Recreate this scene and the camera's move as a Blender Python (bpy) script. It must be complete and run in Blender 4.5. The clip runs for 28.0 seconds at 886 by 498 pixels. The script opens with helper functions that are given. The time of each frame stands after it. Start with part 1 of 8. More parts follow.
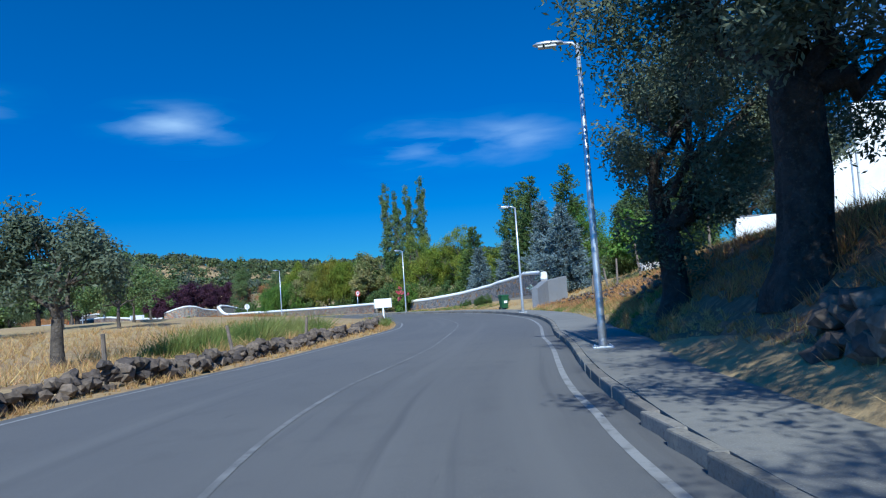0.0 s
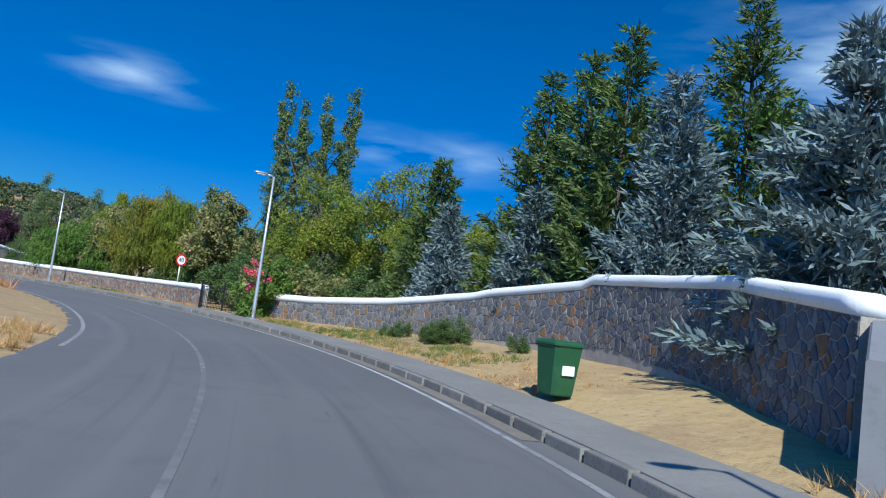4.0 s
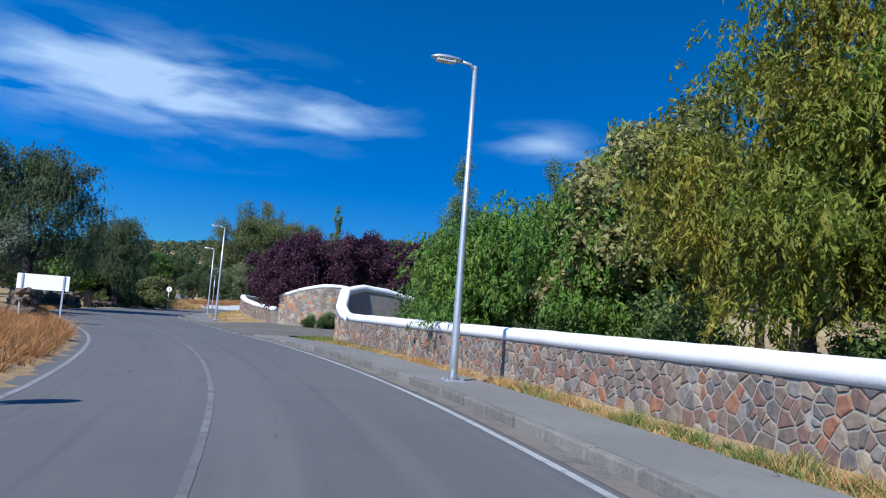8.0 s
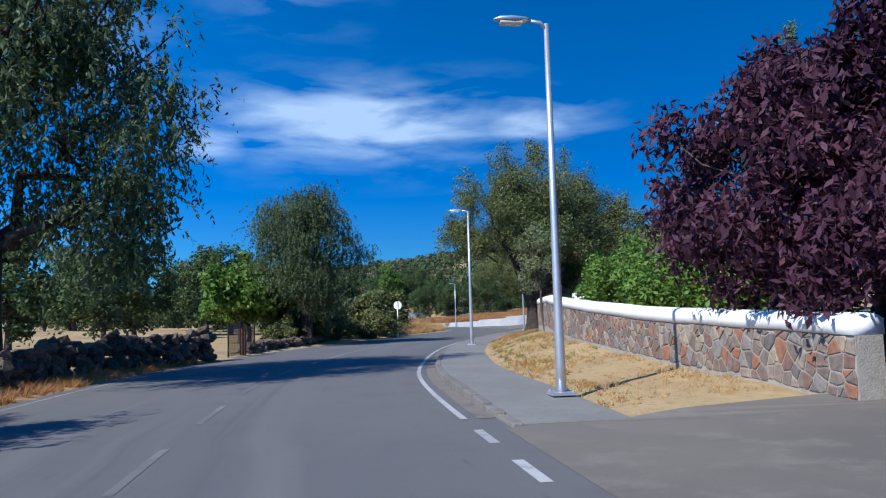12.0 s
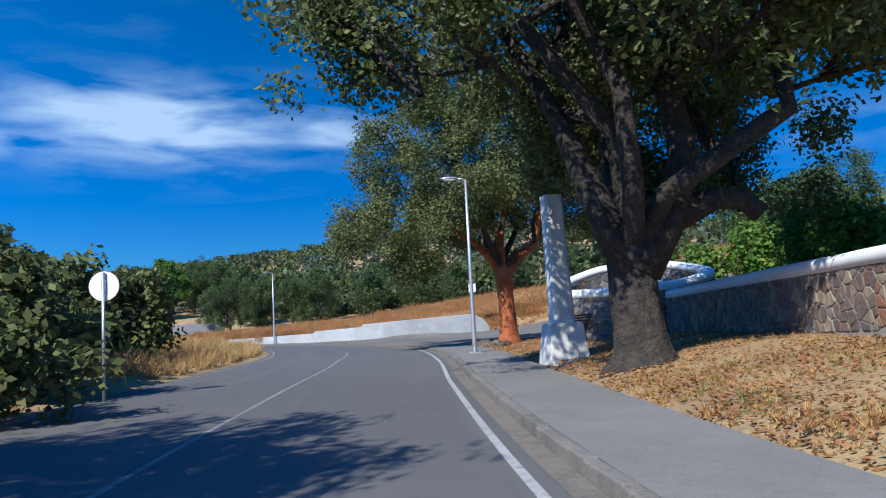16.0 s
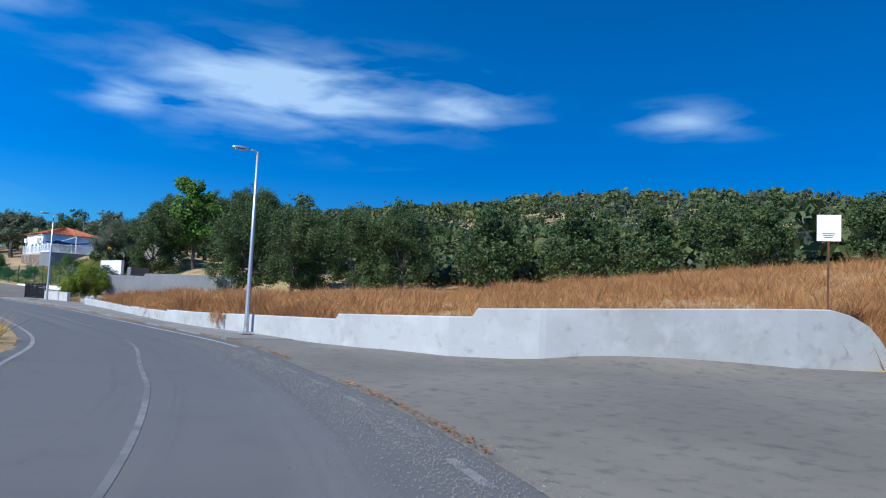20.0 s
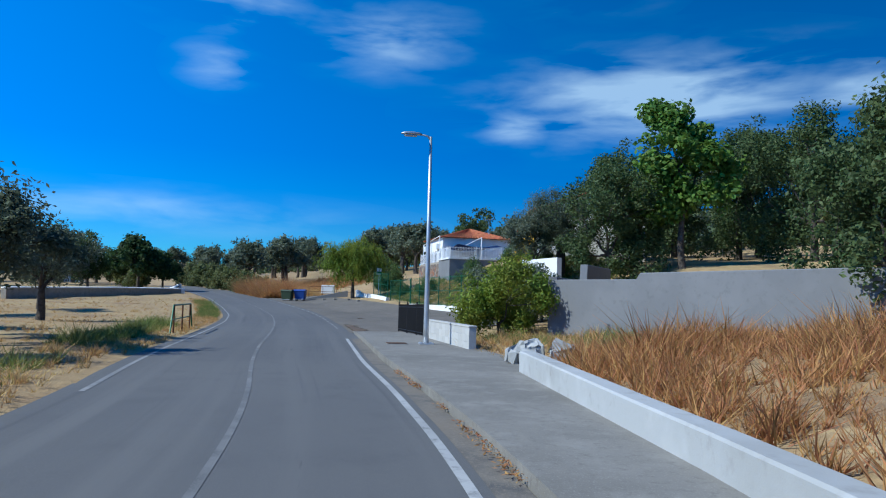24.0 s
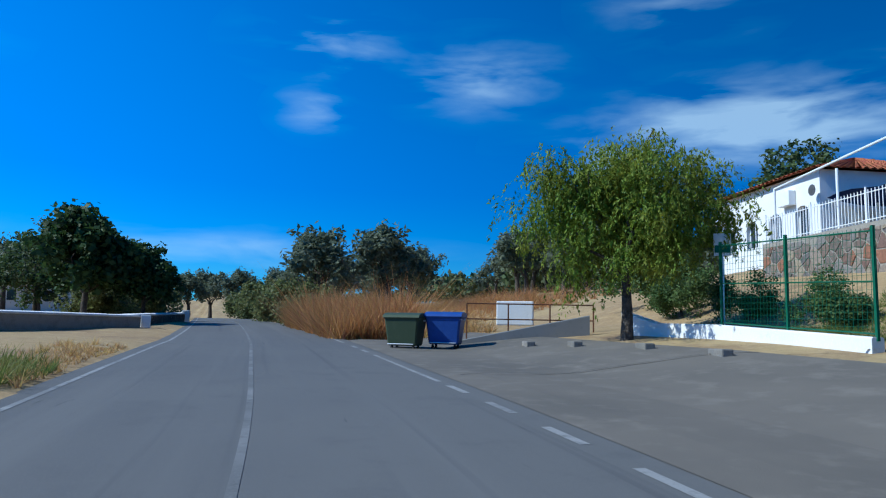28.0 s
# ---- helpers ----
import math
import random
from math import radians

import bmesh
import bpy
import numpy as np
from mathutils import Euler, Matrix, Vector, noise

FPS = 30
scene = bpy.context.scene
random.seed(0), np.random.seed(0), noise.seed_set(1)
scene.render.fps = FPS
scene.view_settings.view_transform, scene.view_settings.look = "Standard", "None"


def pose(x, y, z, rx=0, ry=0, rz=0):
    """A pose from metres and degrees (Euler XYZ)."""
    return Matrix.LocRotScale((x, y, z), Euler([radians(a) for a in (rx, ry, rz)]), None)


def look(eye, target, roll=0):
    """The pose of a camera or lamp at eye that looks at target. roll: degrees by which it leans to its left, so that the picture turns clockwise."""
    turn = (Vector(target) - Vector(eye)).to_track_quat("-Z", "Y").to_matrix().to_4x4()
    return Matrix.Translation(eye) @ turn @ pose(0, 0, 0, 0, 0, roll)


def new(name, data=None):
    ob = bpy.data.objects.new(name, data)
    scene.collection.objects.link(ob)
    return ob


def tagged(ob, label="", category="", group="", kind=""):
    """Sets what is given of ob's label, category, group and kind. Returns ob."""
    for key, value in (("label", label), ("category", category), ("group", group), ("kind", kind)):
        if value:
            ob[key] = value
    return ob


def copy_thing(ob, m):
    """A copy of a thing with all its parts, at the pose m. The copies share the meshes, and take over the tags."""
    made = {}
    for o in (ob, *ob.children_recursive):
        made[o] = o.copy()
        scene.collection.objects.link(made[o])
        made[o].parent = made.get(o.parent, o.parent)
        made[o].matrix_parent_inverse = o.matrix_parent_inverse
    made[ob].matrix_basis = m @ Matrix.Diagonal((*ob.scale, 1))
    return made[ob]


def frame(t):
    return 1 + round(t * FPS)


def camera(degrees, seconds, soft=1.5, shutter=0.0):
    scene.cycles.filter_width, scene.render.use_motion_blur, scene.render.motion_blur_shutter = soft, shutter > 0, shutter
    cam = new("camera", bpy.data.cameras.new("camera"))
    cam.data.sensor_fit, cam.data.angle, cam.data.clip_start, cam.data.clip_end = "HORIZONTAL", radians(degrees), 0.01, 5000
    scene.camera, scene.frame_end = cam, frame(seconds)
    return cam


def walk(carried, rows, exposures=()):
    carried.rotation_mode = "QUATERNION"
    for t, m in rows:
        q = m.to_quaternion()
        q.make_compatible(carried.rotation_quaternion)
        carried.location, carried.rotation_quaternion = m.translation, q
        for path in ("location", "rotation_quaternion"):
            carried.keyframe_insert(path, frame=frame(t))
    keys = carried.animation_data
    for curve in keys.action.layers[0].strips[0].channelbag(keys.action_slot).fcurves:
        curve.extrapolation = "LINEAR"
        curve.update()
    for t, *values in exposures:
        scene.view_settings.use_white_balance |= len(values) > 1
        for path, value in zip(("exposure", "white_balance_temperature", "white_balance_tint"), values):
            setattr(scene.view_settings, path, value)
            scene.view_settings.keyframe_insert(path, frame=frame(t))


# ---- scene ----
cam = camera(62.91, 28.0, soft=1.15)
PATH = [
    (0.0, pose(2.174, 4.174, 1.342, 93.81, 4.09, 3.11)),
    (0.5, pose(1.534, 8.222, 1.333, 93.88, 3.13, -2.83)),
    (1.0, pose(1.285, 12.552, 1.348, 94.04, 1.75, -7.69)),
    (1.5, pose(1.630, 16.750, 1.352, 94.36, 0.65, -10.82)),
    (2.0, pose(1.985, 21.409, 1.370, 95.01, -1.00, -11.86)),
    (2.5, pose(2.098, 26.755, 1.386, 95.58, -3.06, -9.79)),
    (4.5, pose(-0.200, 51.685, 1.421, 94.73, -7.23, 0.68)),
    (5.0, pose(-1.586, 57.183, 1.368, 94.97, -6.75, 5.05)),
    (5.5, pose(-3.303, 62.479, 1.354, 95.16, -7.20, 8.59)),
    (6.0, pose(-5.540, 67.550, 1.351, 95.41, -7.06, 12.61)),
    (6.5, pose(-8.205, 72.336, 1.310, 95.19, -6.11, 18.23)),
    (7.0, pose(-10.887, 76.686, 1.289, 95.34, -5.46, 23.70)),
    (7.5, pose(-13.964, 80.813, 1.274, 95.11, -5.21, 27.61)),
    (8.0, pose(-17.072, 84.670, 1.279, 95.54, -4.26, 30.16)),
    (8.5, pose(-20.285, 88.353, 1.311, 95.67, -3.91, 32.66)),
    (9.0, pose(-23.738, 92.013, 1.325, 95.61, -3.00, 35.36)),
    (9.5, pose(-27.456, 95.539, 1.323, 95.66, -1.43, 38.23)),
    (10.0, pose(-31.346, 98.833, 1.316, 95.54, -0.36, 41.81)),
    (10.5, pose(-35.235, 101.777, 1.345, 95.94, -0.09, 44.92)),
    (11.0, pose(-38.993, 104.459, 1.376, 95.79, 0.00, 47.07)),
    (11.5, pose(-42.719, 106.910, 1.408, 95.59, 1.14, 48.32)),
    (13.5, pose(-58.793, 117.797, 1.313, 95.34, 4.49, 45.24)),
    (14.0, pose(-62.491, 120.966, 1.323, 95.39, 3.86, 42.68)),
    (14.5, pose(-66.204, 124.209, 1.321, 95.62, 3.39, 39.03)),
    (15.0, pose(-69.785, 127.777, 1.300, 95.55, 3.16, 35.88)),
    (15.5, pose(-73.263, 131.617, 1.289, 95.51, 3.23, 33.94)),
    (16.0, pose(-76.659, 135.619, 1.339, 95.58, 3.03, 32.76)),
    (16.5, pose(-79.963, 139.725, 1.423, 95.51, 2.53, 31.73)),
    (17.0, pose(-83.120, 143.787, 1.455, 95.17, 2.62, 30.43)),
    (17.5, pose(-86.228, 147.899, 1.434, 95.07, 2.54, 29.04)),
    (18.0, pose(-89.130, 151.991, 1.398, 95.14, 0.50, 29.09)),
    (18.5, pose(-92.337, 156.137, 1.389, 95.06, -1.72, 30.05)),
    (19.0, pose(-95.569, 160.122, 1.399, 94.59, -3.08, 32.49)),
    (19.5, pose(-98.873, 163.708, 1.434, 94.21, -2.86, 36.12)),
    (20.0, pose(-102.332, 166.887, 1.474, 94.00, -2.71, 41.15)),
    (20.5, pose(-106.441, 169.514, 1.409, 93.75, -2.93, 45.52)),
    (21.0, pose(-110.425, 171.713, 1.302, 93.48, -2.44, 49.52)),
    (21.5, pose(-114.683, 173.752, 1.193, 93.05, -1.14, 53.85)),
    (22.0, pose(-119.078, 175.654, 1.133, 92.95, 0.23, 58.64)),
    (22.5, pose(-123.523, 177.420, 1.221, 93.53, -0.47, 63.19)),
    (24.5, pose(-142.754, 181.658, 1.451, 94.07, -1.51, 72.73)),
    (25.0, pose(-148.689, 182.381, 1.369, 94.26, -1.75, 73.78)),
    (25.5, pose(-154.820, 183.081, 1.255, 94.25, -1.07, 73.41)),
    (26.0, pose(-161.285, 183.797, 1.245, 94.42, -0.90, 72.76)),
    (26.5, pose(-167.776, 184.595, 1.291, 94.97, -1.24, 72.84)),
    (27.0, pose(-174.216, 185.215, 1.339, 95.85, -0.58, 73.44)),
    (27.5, pose(-180.393, 185.686, 1.373, 96.47, -1.01, 75.65)),
    (28.0, pose(-186.077, 185.930, 1.394, 96.68, -1.09, 78.54)),
]
walk(cam, PATH, [(0.0, .55, 5450, 1), (2.2, .57, 5600, 1), (4.8, .62, 5950, 5), (10.0, .58, 5900, 8), (13.0, .62, 5950, 9), (18.5, .62, 6050, 6), (20.5, .52, 5800, 4), (22.0, .40, 5700, 2), (24.0, .32, 5650, 0), (28.0, .22, 5450, -2)])

# ---- plan: line of travel, stations s along it, offsets d to its right ----
LINE = [(6, -60), (4.4, -28), (3.2, -10), (2.2, 4.2), (1.4, 12.6), (1.9, 21.4), (2.0, 26.8), (1.6, 39), (-0.2, 51.7), (-3.3, 62.5), (-8.2, 72.3), (-14.0, 80.8),
        (-20.3, 88.4), (-27.5, 95.5), (-35.2, 101.8), (-42.7, 106.9), (-58.8, 117.8), (-66.2, 124.2), (-73.3, 131.6), (-80.0, 139.7), (-86.2, 147.9),
        (-92.3, 156.1), (-98.9, 163.7), (-106.4, 169.5), (-114.7, 173.8), (-123.5, 177.4), (-142.8, 181.7), (-154.8, 183.1), (-167.8, 184.6),
        (-180.4, 185.7), (-190, 185.9), (-206, 184.6), (-240, 181), (-330, 170), (-430, 158)]


def smooth_line(pts, n=12):
    p = np.array(pts, float)
    p = np.vstack([2 * p[0] - p[1], p, 2 * p[-1] - p[-2]])
    out = []
    for i in range(1, len(p) - 2):
        a, b, c, d = p[i - 1:i + 3]
        for k in range(n):
            u = k / n
            out.append(.5 * (2 * b + (c - a) * u + (2 * a - 5 * b + 4 * c - d) * u * u + (3 * b - a - 3 * c + d) * u ** 3))
    out.append(p[-2])
    return np.array(out)


CL = smooth_line(LINE)
SEG = np.diff(CL, axis=0)
SEGL = np.hypot(SEG[:, 0], SEG[:, 1])
ST = np.concatenate([[0], np.cumsum(SEGL)])
ST -= ST[36]                      # station 0 lies at the fourth point


def place(s, d, z=0.0):
    """World place of station s, offset d to the right."""
    s = np.asarray(s, float)
    x, y = np.interp(s, ST, CL[:, 0]), np.interp(s, ST, CL[:, 1])
    e = 1.0
    tx = np.interp(s + e, ST, CL[:, 0]) - np.interp(s - e, ST, CL[:, 0])
    ty = np.interp(s + e, ST, CL[:, 1]) - np.interp(s - e, ST, CL[:, 1])
    l = np.hypot(tx, ty)
    return np.stack(np.broadcast_arrays(x + ty / l * d, y - tx / l * d, z), -1)


def bearing(s):
    """Heading of the road at s, degrees left of +y."""
    a, b = place(s - 1, 0), place(s + 1, 0)
    return math.degrees(math.atan2(-(b - a)[0], (b - a)[1]))


def stations(x, y):
    """Stations and offsets of places, by the nearest point of the line."""
    x, y = np.ravel(x), np.ravel(y)
    S, D = np.empty(len(x)), np.empty(len(x))
    a, v = CL[:-1], SEG
    vv = (v * v).sum(1)
    for i in range(0, len(x), 4000):
        qx, qy = x[i:i + 4000, None] - a[:, 0], y[i:i + 4000, None] - a[:, 1]
        u = np.clip((qx * v[:, 0] + qy * v[:, 1]) / vv, 0, 1)
        ex, ey = qx - u * v[:, 0], qy - u * v[:, 1]
        k = (ex * ex + ey * ey).argmin(1)
        r = np.arange(len(k))
        S[i:i + 4000] = ST[k] + u[r, k] * SEGL[k]
        side = np.sign(v[k, 1] * ex[r, k] - v[k, 0] * ey[r, k])
        D[i:i + 4000] = np.hypot(ex[r, k], ey[r, k]) * side
    return S, D


def road_z(s):
    return np.interp(s, [284, 292, 313, 340, 380, 480], [0, .15, .95, 1.8, 2.7, 3.3])


def mid(s):
    """Offset of the road's centre line."""
    return np.interp(s, [0, 12, 24, 36, 60, 72, 84, 96, 108, 120, 132, 144, 156, 168, 180, 192, 204, 216, 228, 240, 264, 276, 296, 306, 314, 340],
                     [-1.55, -1.65, -1.15, -.65, -.58, -.45, -.5, -.85, -1.35, -1.8, -2.05, -2.2, -2.4, -2.4, -2.1, -1.75, -1.0, -.6, -.78, -.76, -.9, -.65, -.3, 0, .3, .7])


def left_edge(s):
    return np.interp(s, [0, 12, 24, 36, 60, 72, 84, 96, 108, 120, 132, 144, 156, 168, 180, 192, 204, 216, 228, 240, 264, 296, 306, 316, 340],
                     [-6.6, -6.1, -4.8, -3.5, -2.85, -2.7, -2.85, -3.2, -3.9, -4.8, -5.9, -6.2, -6.4, -6.4, -6.2, -5.6, -4.5, -2.9, -2.9, -3.0, -3.3, -3.0, -2.6, -2.1, -2.0])


def right_line(s):
    return np.interp(s, [0, 4, 8, 15, 21, 27, 36, 48, 60, 72, 84, 96, 108, 120, 132, 144, 156, 168, 180, 192, 204, 216, 224, 228, 232, 240, 252, 264, 276, 296, 306, 320, 340],
                     [1.5, 1.6, 1.9, 1.82, 1.8, 2.3, 2.85, 3.1, 3.0, 2.85, 2.65, 2.4, 2.0, 1.7, 1.6, 1.5, 1.36, 1.28, 1.5, 1.85, 2.1, 2.1, 1.8, 1.5, 1.28, 1.15, 1.3, 1.75, 2.2, 2.9, 3.1, 3.5, 3.6])


def kerb_line(s):
    return right_line(s) + np.interp(s, [0, 20, 40, 60], [.36, .36, .44, .46])


def walk_edge(s):
    return kerb_line(s) + np.interp(s, [0, 40, 60, 95, 118, 150, 198, 227, 230, 234, 240, 248, 256, 270], [1.75, 1.7, 1.6, 1.35, 1.6, 1.6, 1.9, 2.0, 1.7, 1.2, .95, 1.4, 1.9, 1.8])


RIGHT_S = [-60, 20, 34, 46, 53, 62, 80, 112, 118, 125, 131, 138, 150, 178, 190, 199, 210, 217, 219.5, 222, 229, 234, 254, 258, 264, 275, 290, 304, 330, 380]
RIGHT_E = [0, .4, 3, 8, 16, 45]
RIGHT_Z = [[0, .6, 2.4, 3.0, 3.9, 6], [0, .5, 2.2, 3.1, 4.4, 7], [0, .25, 1.55, 2.8, 4.6, 7], [0, .15, .5, 2.2, 4.2, 6], [0, .12, .6, 1.7, 2.8, 4], [0, .12, .5, 1.2, 1.8, 3],
           [0, .12, .2, .3, .5, 1], [0, .1, .2, .3, .5, 1], [0, .0, .05, .1, .3, 1], [-.03, -.03, -.03, 0, .2, 1], [0, .05, .15, .2, .4, 1], [0, .15, .35, .6, .9, 2],
           [0, .25, .85, 1.1, 1.3, 2.4], [0, .2, .6, 1.0, 1.3, 2.4], [0, .1, .3, .6, 1.2, 4.5], [-.03, 0, .12, .25, .8, 5], [-.05, -.05, -.05, -.05, .8, 6.0], [-.05, -.05, -.05, -.05, .3, 5.6], [-.05, -.05, -.05, .75, 1.3, 2.6], [-.05, -.05, .1, .95, 1.4, 3],
           [-.05, .0, .8, 1.2, 1.5, 3], [-.05, .1, .85, 1.2, 1.6, 3], [-.03, .05, .7, .9, 1.5, 3], [-.03, 0, .3, .6, 1.3, 3], [-.03, 0, .2, .5, 1.2, 4], [-.05, -.02, .15, .55, 3.2, 6],
           [-.05, -.02, .2, .62, 4.5, 6], [-.05, -.05, .35, 1.0, 4.5, 6], [-.05, 0, .3, .6, 2.4, 5], [-.05, .1, .6, 1.2, 2.0, 5]]
LEFT_S = [-60, 40, 60, 84, 104, 120, 140, 170, 190, 205, 222, 240, 275, 340]
LEFT_E = [0, .5, 3, 10, 40]
LEFT_Z = [[0, 0, -.05, -.05, .4], [0, .0, -.05, 0, .4], [0, .05, .3, .5, 1], [0, .1, .7, 1.1, 1.6], [0, .1, .7, 1.0, 1.2], [0, .08, .3, .4, .8], [0, .05, .15, .2, .5], [0, .05, .2, .3, .5],
          [0, .05, .3, .5, 1], [0, .08, .5, .8, 1.2], [0, .08, .4, .6, .8], [0, .03, .1, .1, .3], [0, .03, .05, .05, .3], [0, .05, .1, .2, .5]]


def height(x, y):
    """Height of the ground at places."""
    shape = np.shape(x)
    x, y = np.ravel(x).astype(float), np.ravel(y).astype(float)
    s, d = stations(x, y)
    base = road_z(s)
    er, el = d - walk_edge(s), left_edge(s) - .5 - d
    zr = np.zeros(len(x))
    tab = np.array([[np.interp(s, RIGHT_S, [row[k] for row in RIGHT_Z])] for k in range(len(RIGHT_E))])[:, 0]
    for k in range(len(RIGHT_E) - 1):
        m = (er >= RIGHT_E[k]) & ((er < RIGHT_E[k + 1]) | (k == len(RIGHT_E) - 2))
        u = np.clip((er - RIGHT_E[k]) / (RIGHT_E[k + 1] - RIGHT_E[k]), 0, 1)
        zr = np.where(m, tab[k] * (1 - u) + tab[k + 1] * u, zr)
    tab = np.array([np.interp(s, LEFT_S, [row[k] for row in LEFT_Z]) for k in range(len(LEFT_E))])
    zl = np.zeros(len(x))
    for k in range(len(LEFT_E) - 1):
        m = (el >= LEFT_E[k]) & ((el < LEFT_E[k + 1]) | (k == len(LEFT_E) - 2))
        u = np.clip((el - LEFT_E[k]) / (LEFT_E[k + 1] - LEFT_E[k]), 0, 1)
        zl = np.where(m, tab[k] * (1 - u) + tab[k + 1] * u, zl)
    z = base + np.where(er > 0, zr, np.where(el > 0, zl, -.1))
    # the wooded hills
    far = np.minimum(1, np.maximum(np.abs(d) - 40, 0) / 80)
    g = lambda cx, cy, a, b, h: h * np.exp(-(((x - cx) / a) ** 2 + ((y - cy) / b) ** 2))
    z += far * (g(-205, 372, 100, 78, 19) + g(-75, 392, 120, 82, 11) + g(70, 430, 130, 100, 12) + g(-345, 345, 100, 85, 13) + g(-1500, 500, 600, 900, 45) + g(-600, -100, 300, 300, 16))
    # the dry field that swells behind the side road
    z += np.clip((d - 12) / 10, 0, 1) * g(-103, 215, 24, 17, 2.3)
    # the grass bank that climbs to the school's long wing
    u, v = (x + 204.5) * .9323 - (y - 211.2) * .3616, (x + 204.5) * .3616 + (y - 211.2) * .9323
    z = np.where((v > -16) & (v < 6), np.maximum(z, 4.25 + np.interp(u, [14, 20, 27], [.42, .55, 1.0]) * np.minimum(0, v + .6) - .5 * np.maximum(0, np.abs(u - 13) - 14)), z)
    return z.reshape(shape)


def on_ground(s, d, lift=0.0):
    p = place(s, d)
    return Vector((p[0], p[1], float(height(p[0], p[1])) + lift))


# ---- light ----
SUN_UP, SUN_AZ = 42.0, 180.0
world = bpy.data.worlds.new("sky")
scene.world = world
world.use_nodes = True
wn, wl = world.node_tree.nodes, world.node_tree.links
wn.clear()
sky = wn.new("ShaderNodeTexSky")
sky.sky_type, sky.sun_disc = "NISHITA", False
sky.sun_elevation, sky.sun_rotation = radians(SUN_UP), radians(SUN_AZ)
sky.air_density, sky.dust_density, sky.ozone_density, sky.altitude = 1.0, 0.4, 4.0, 300
deep = wn.new("ShaderNodeHueSaturation")
deep.inputs["Saturation"].default_value = 1.6
deep.inputs["Hue"].default_value = .506
wl.new(sky.outputs["Color"], deep.inputs["Color"])
shade = wn.new("ShaderNodeBackground")
shade.inputs["Strength"].default_value = 0.068
out = wn.new("ShaderNodeOutputWorld")
# clear dry air: the sky stays azure down to the horizon
# thin fair-weather clouds, each a patch of sky in which a noise shows
tc = wn.new("ShaderNodeTexCoord")
level = wn.new("ShaderNodeSeparateXYZ")
wl.new(tc.outputs["Generated"], level.inputs[0])
fall = wn.new("ShaderNodeMapRange")
fall.interpolation_type = "SMOOTHSTEP"
fall.inputs["From Min"].default_value, fall.inputs["From Max"].default_value = -.02, .42
wl.new(level.outputs["Z"], fall.inputs["Value"])
azure = wn.new("ShaderNodeMix")
azure.data_type = "RGBA"
azure.inputs["A"].default_value, azure.inputs["B"].default_value = (.16, .60, .98, 1), (.9, 1.08, 1.12, 1)
wl.new(fall.outputs[0], azure.inputs["Factor"])
air = wn.new("ShaderNodeMix")
air.data_type, air.blend_type = "RGBA", "MULTIPLY"
air.inputs["Factor"].default_value = 1.0
wl.new(deep.outputs["Color"], air.inputs["A"])
wl.new(azure.outputs["Result"], air.inputs["B"])
glow = wn.new("ShaderNodeMapRange")
glow.interpolation_type = "SMOOTHSTEP"
for key, v in (("From Min", .95), ("From Max", -.45), ("To Min", .84), ("To Max", 1.95)):
    glow.inputs[key].default_value = v
wl.new(level.outputs["Y"], glow.inputs["Value"])
sunward = wn.new("ShaderNodeMix")
sunward.data_type, sunward.blend_type = "RGBA", "MULTIPLY"
sunward.inputs["Factor"].default_value = 1.0
wl.new(air.outputs["Result"], sunward.inputs["A"])
wl.new(glow.outputs[0], sunward.inputs["B"])
wl.new(sunward.outputs["Result"], shade.inputs["Color"])


def wmath(op, a, b=None):
    n = wn.new("ShaderNodeMath")
    n.operation = op
    for i, v in enumerate((a, b)):
        if v is None:
            continue
        if isinstance(v, (int, float)):
            n.inputs[i].default_value = v
        else:
            wl.new(v, n.inputs[i])
    return n.outputs[0]


def wvec(op, a, b):
    n = wn.new("ShaderNodeVectorMath")
    n.operation = op
    for i, v in enumerate((a, b)):
        if isinstance(v, tuple):
            n.inputs[i].default_value = v
        else:
            wl.new(v, n.inputs[i])
    return n.outputs["Value"] if op == "DOT_PRODUCT" else n.outputs[0]


CLOUDS = [(54.5, 15.4, 10.5, 3.0, .95), (40.5, 15.2, 5.0, 2.0, .62), (22.5, 14.0, 4.0, 1.4, .48), (4, 12.0, 4, 1.6, .36), (-33, 20, 9, 5, .7), (2, 33, 4, 3, .6),
          (-3, 12, 5, 1.6, .35), (65.5, 13.5, 2.6, 1.3, .8), (76, 20, 5, 2.4, .6), (88, 22, 5, 2.2, .5), (89, 17, 2.5, 1.6, .5), (60, 25, 5, 3, .35), (95, 6, 14, 1.4, .4), (118, 20, 5, 3, .4)]
stretch = wvec("MULTIPLY", tc.outputs["Generated"], (4.4, 4.4, 20.0))
puff = wn.new("ShaderNodeTexNoise")
puff.inputs["Scale"].default_value, puff.inputs["Detail"].default_value, puff.inputs["Roughness"].default_value = 1.6, 6.0, .50
puff.inputs["Distortion"].default_value = .25
wl.new(stretch, puff.inputs["Vector"])
cover = None
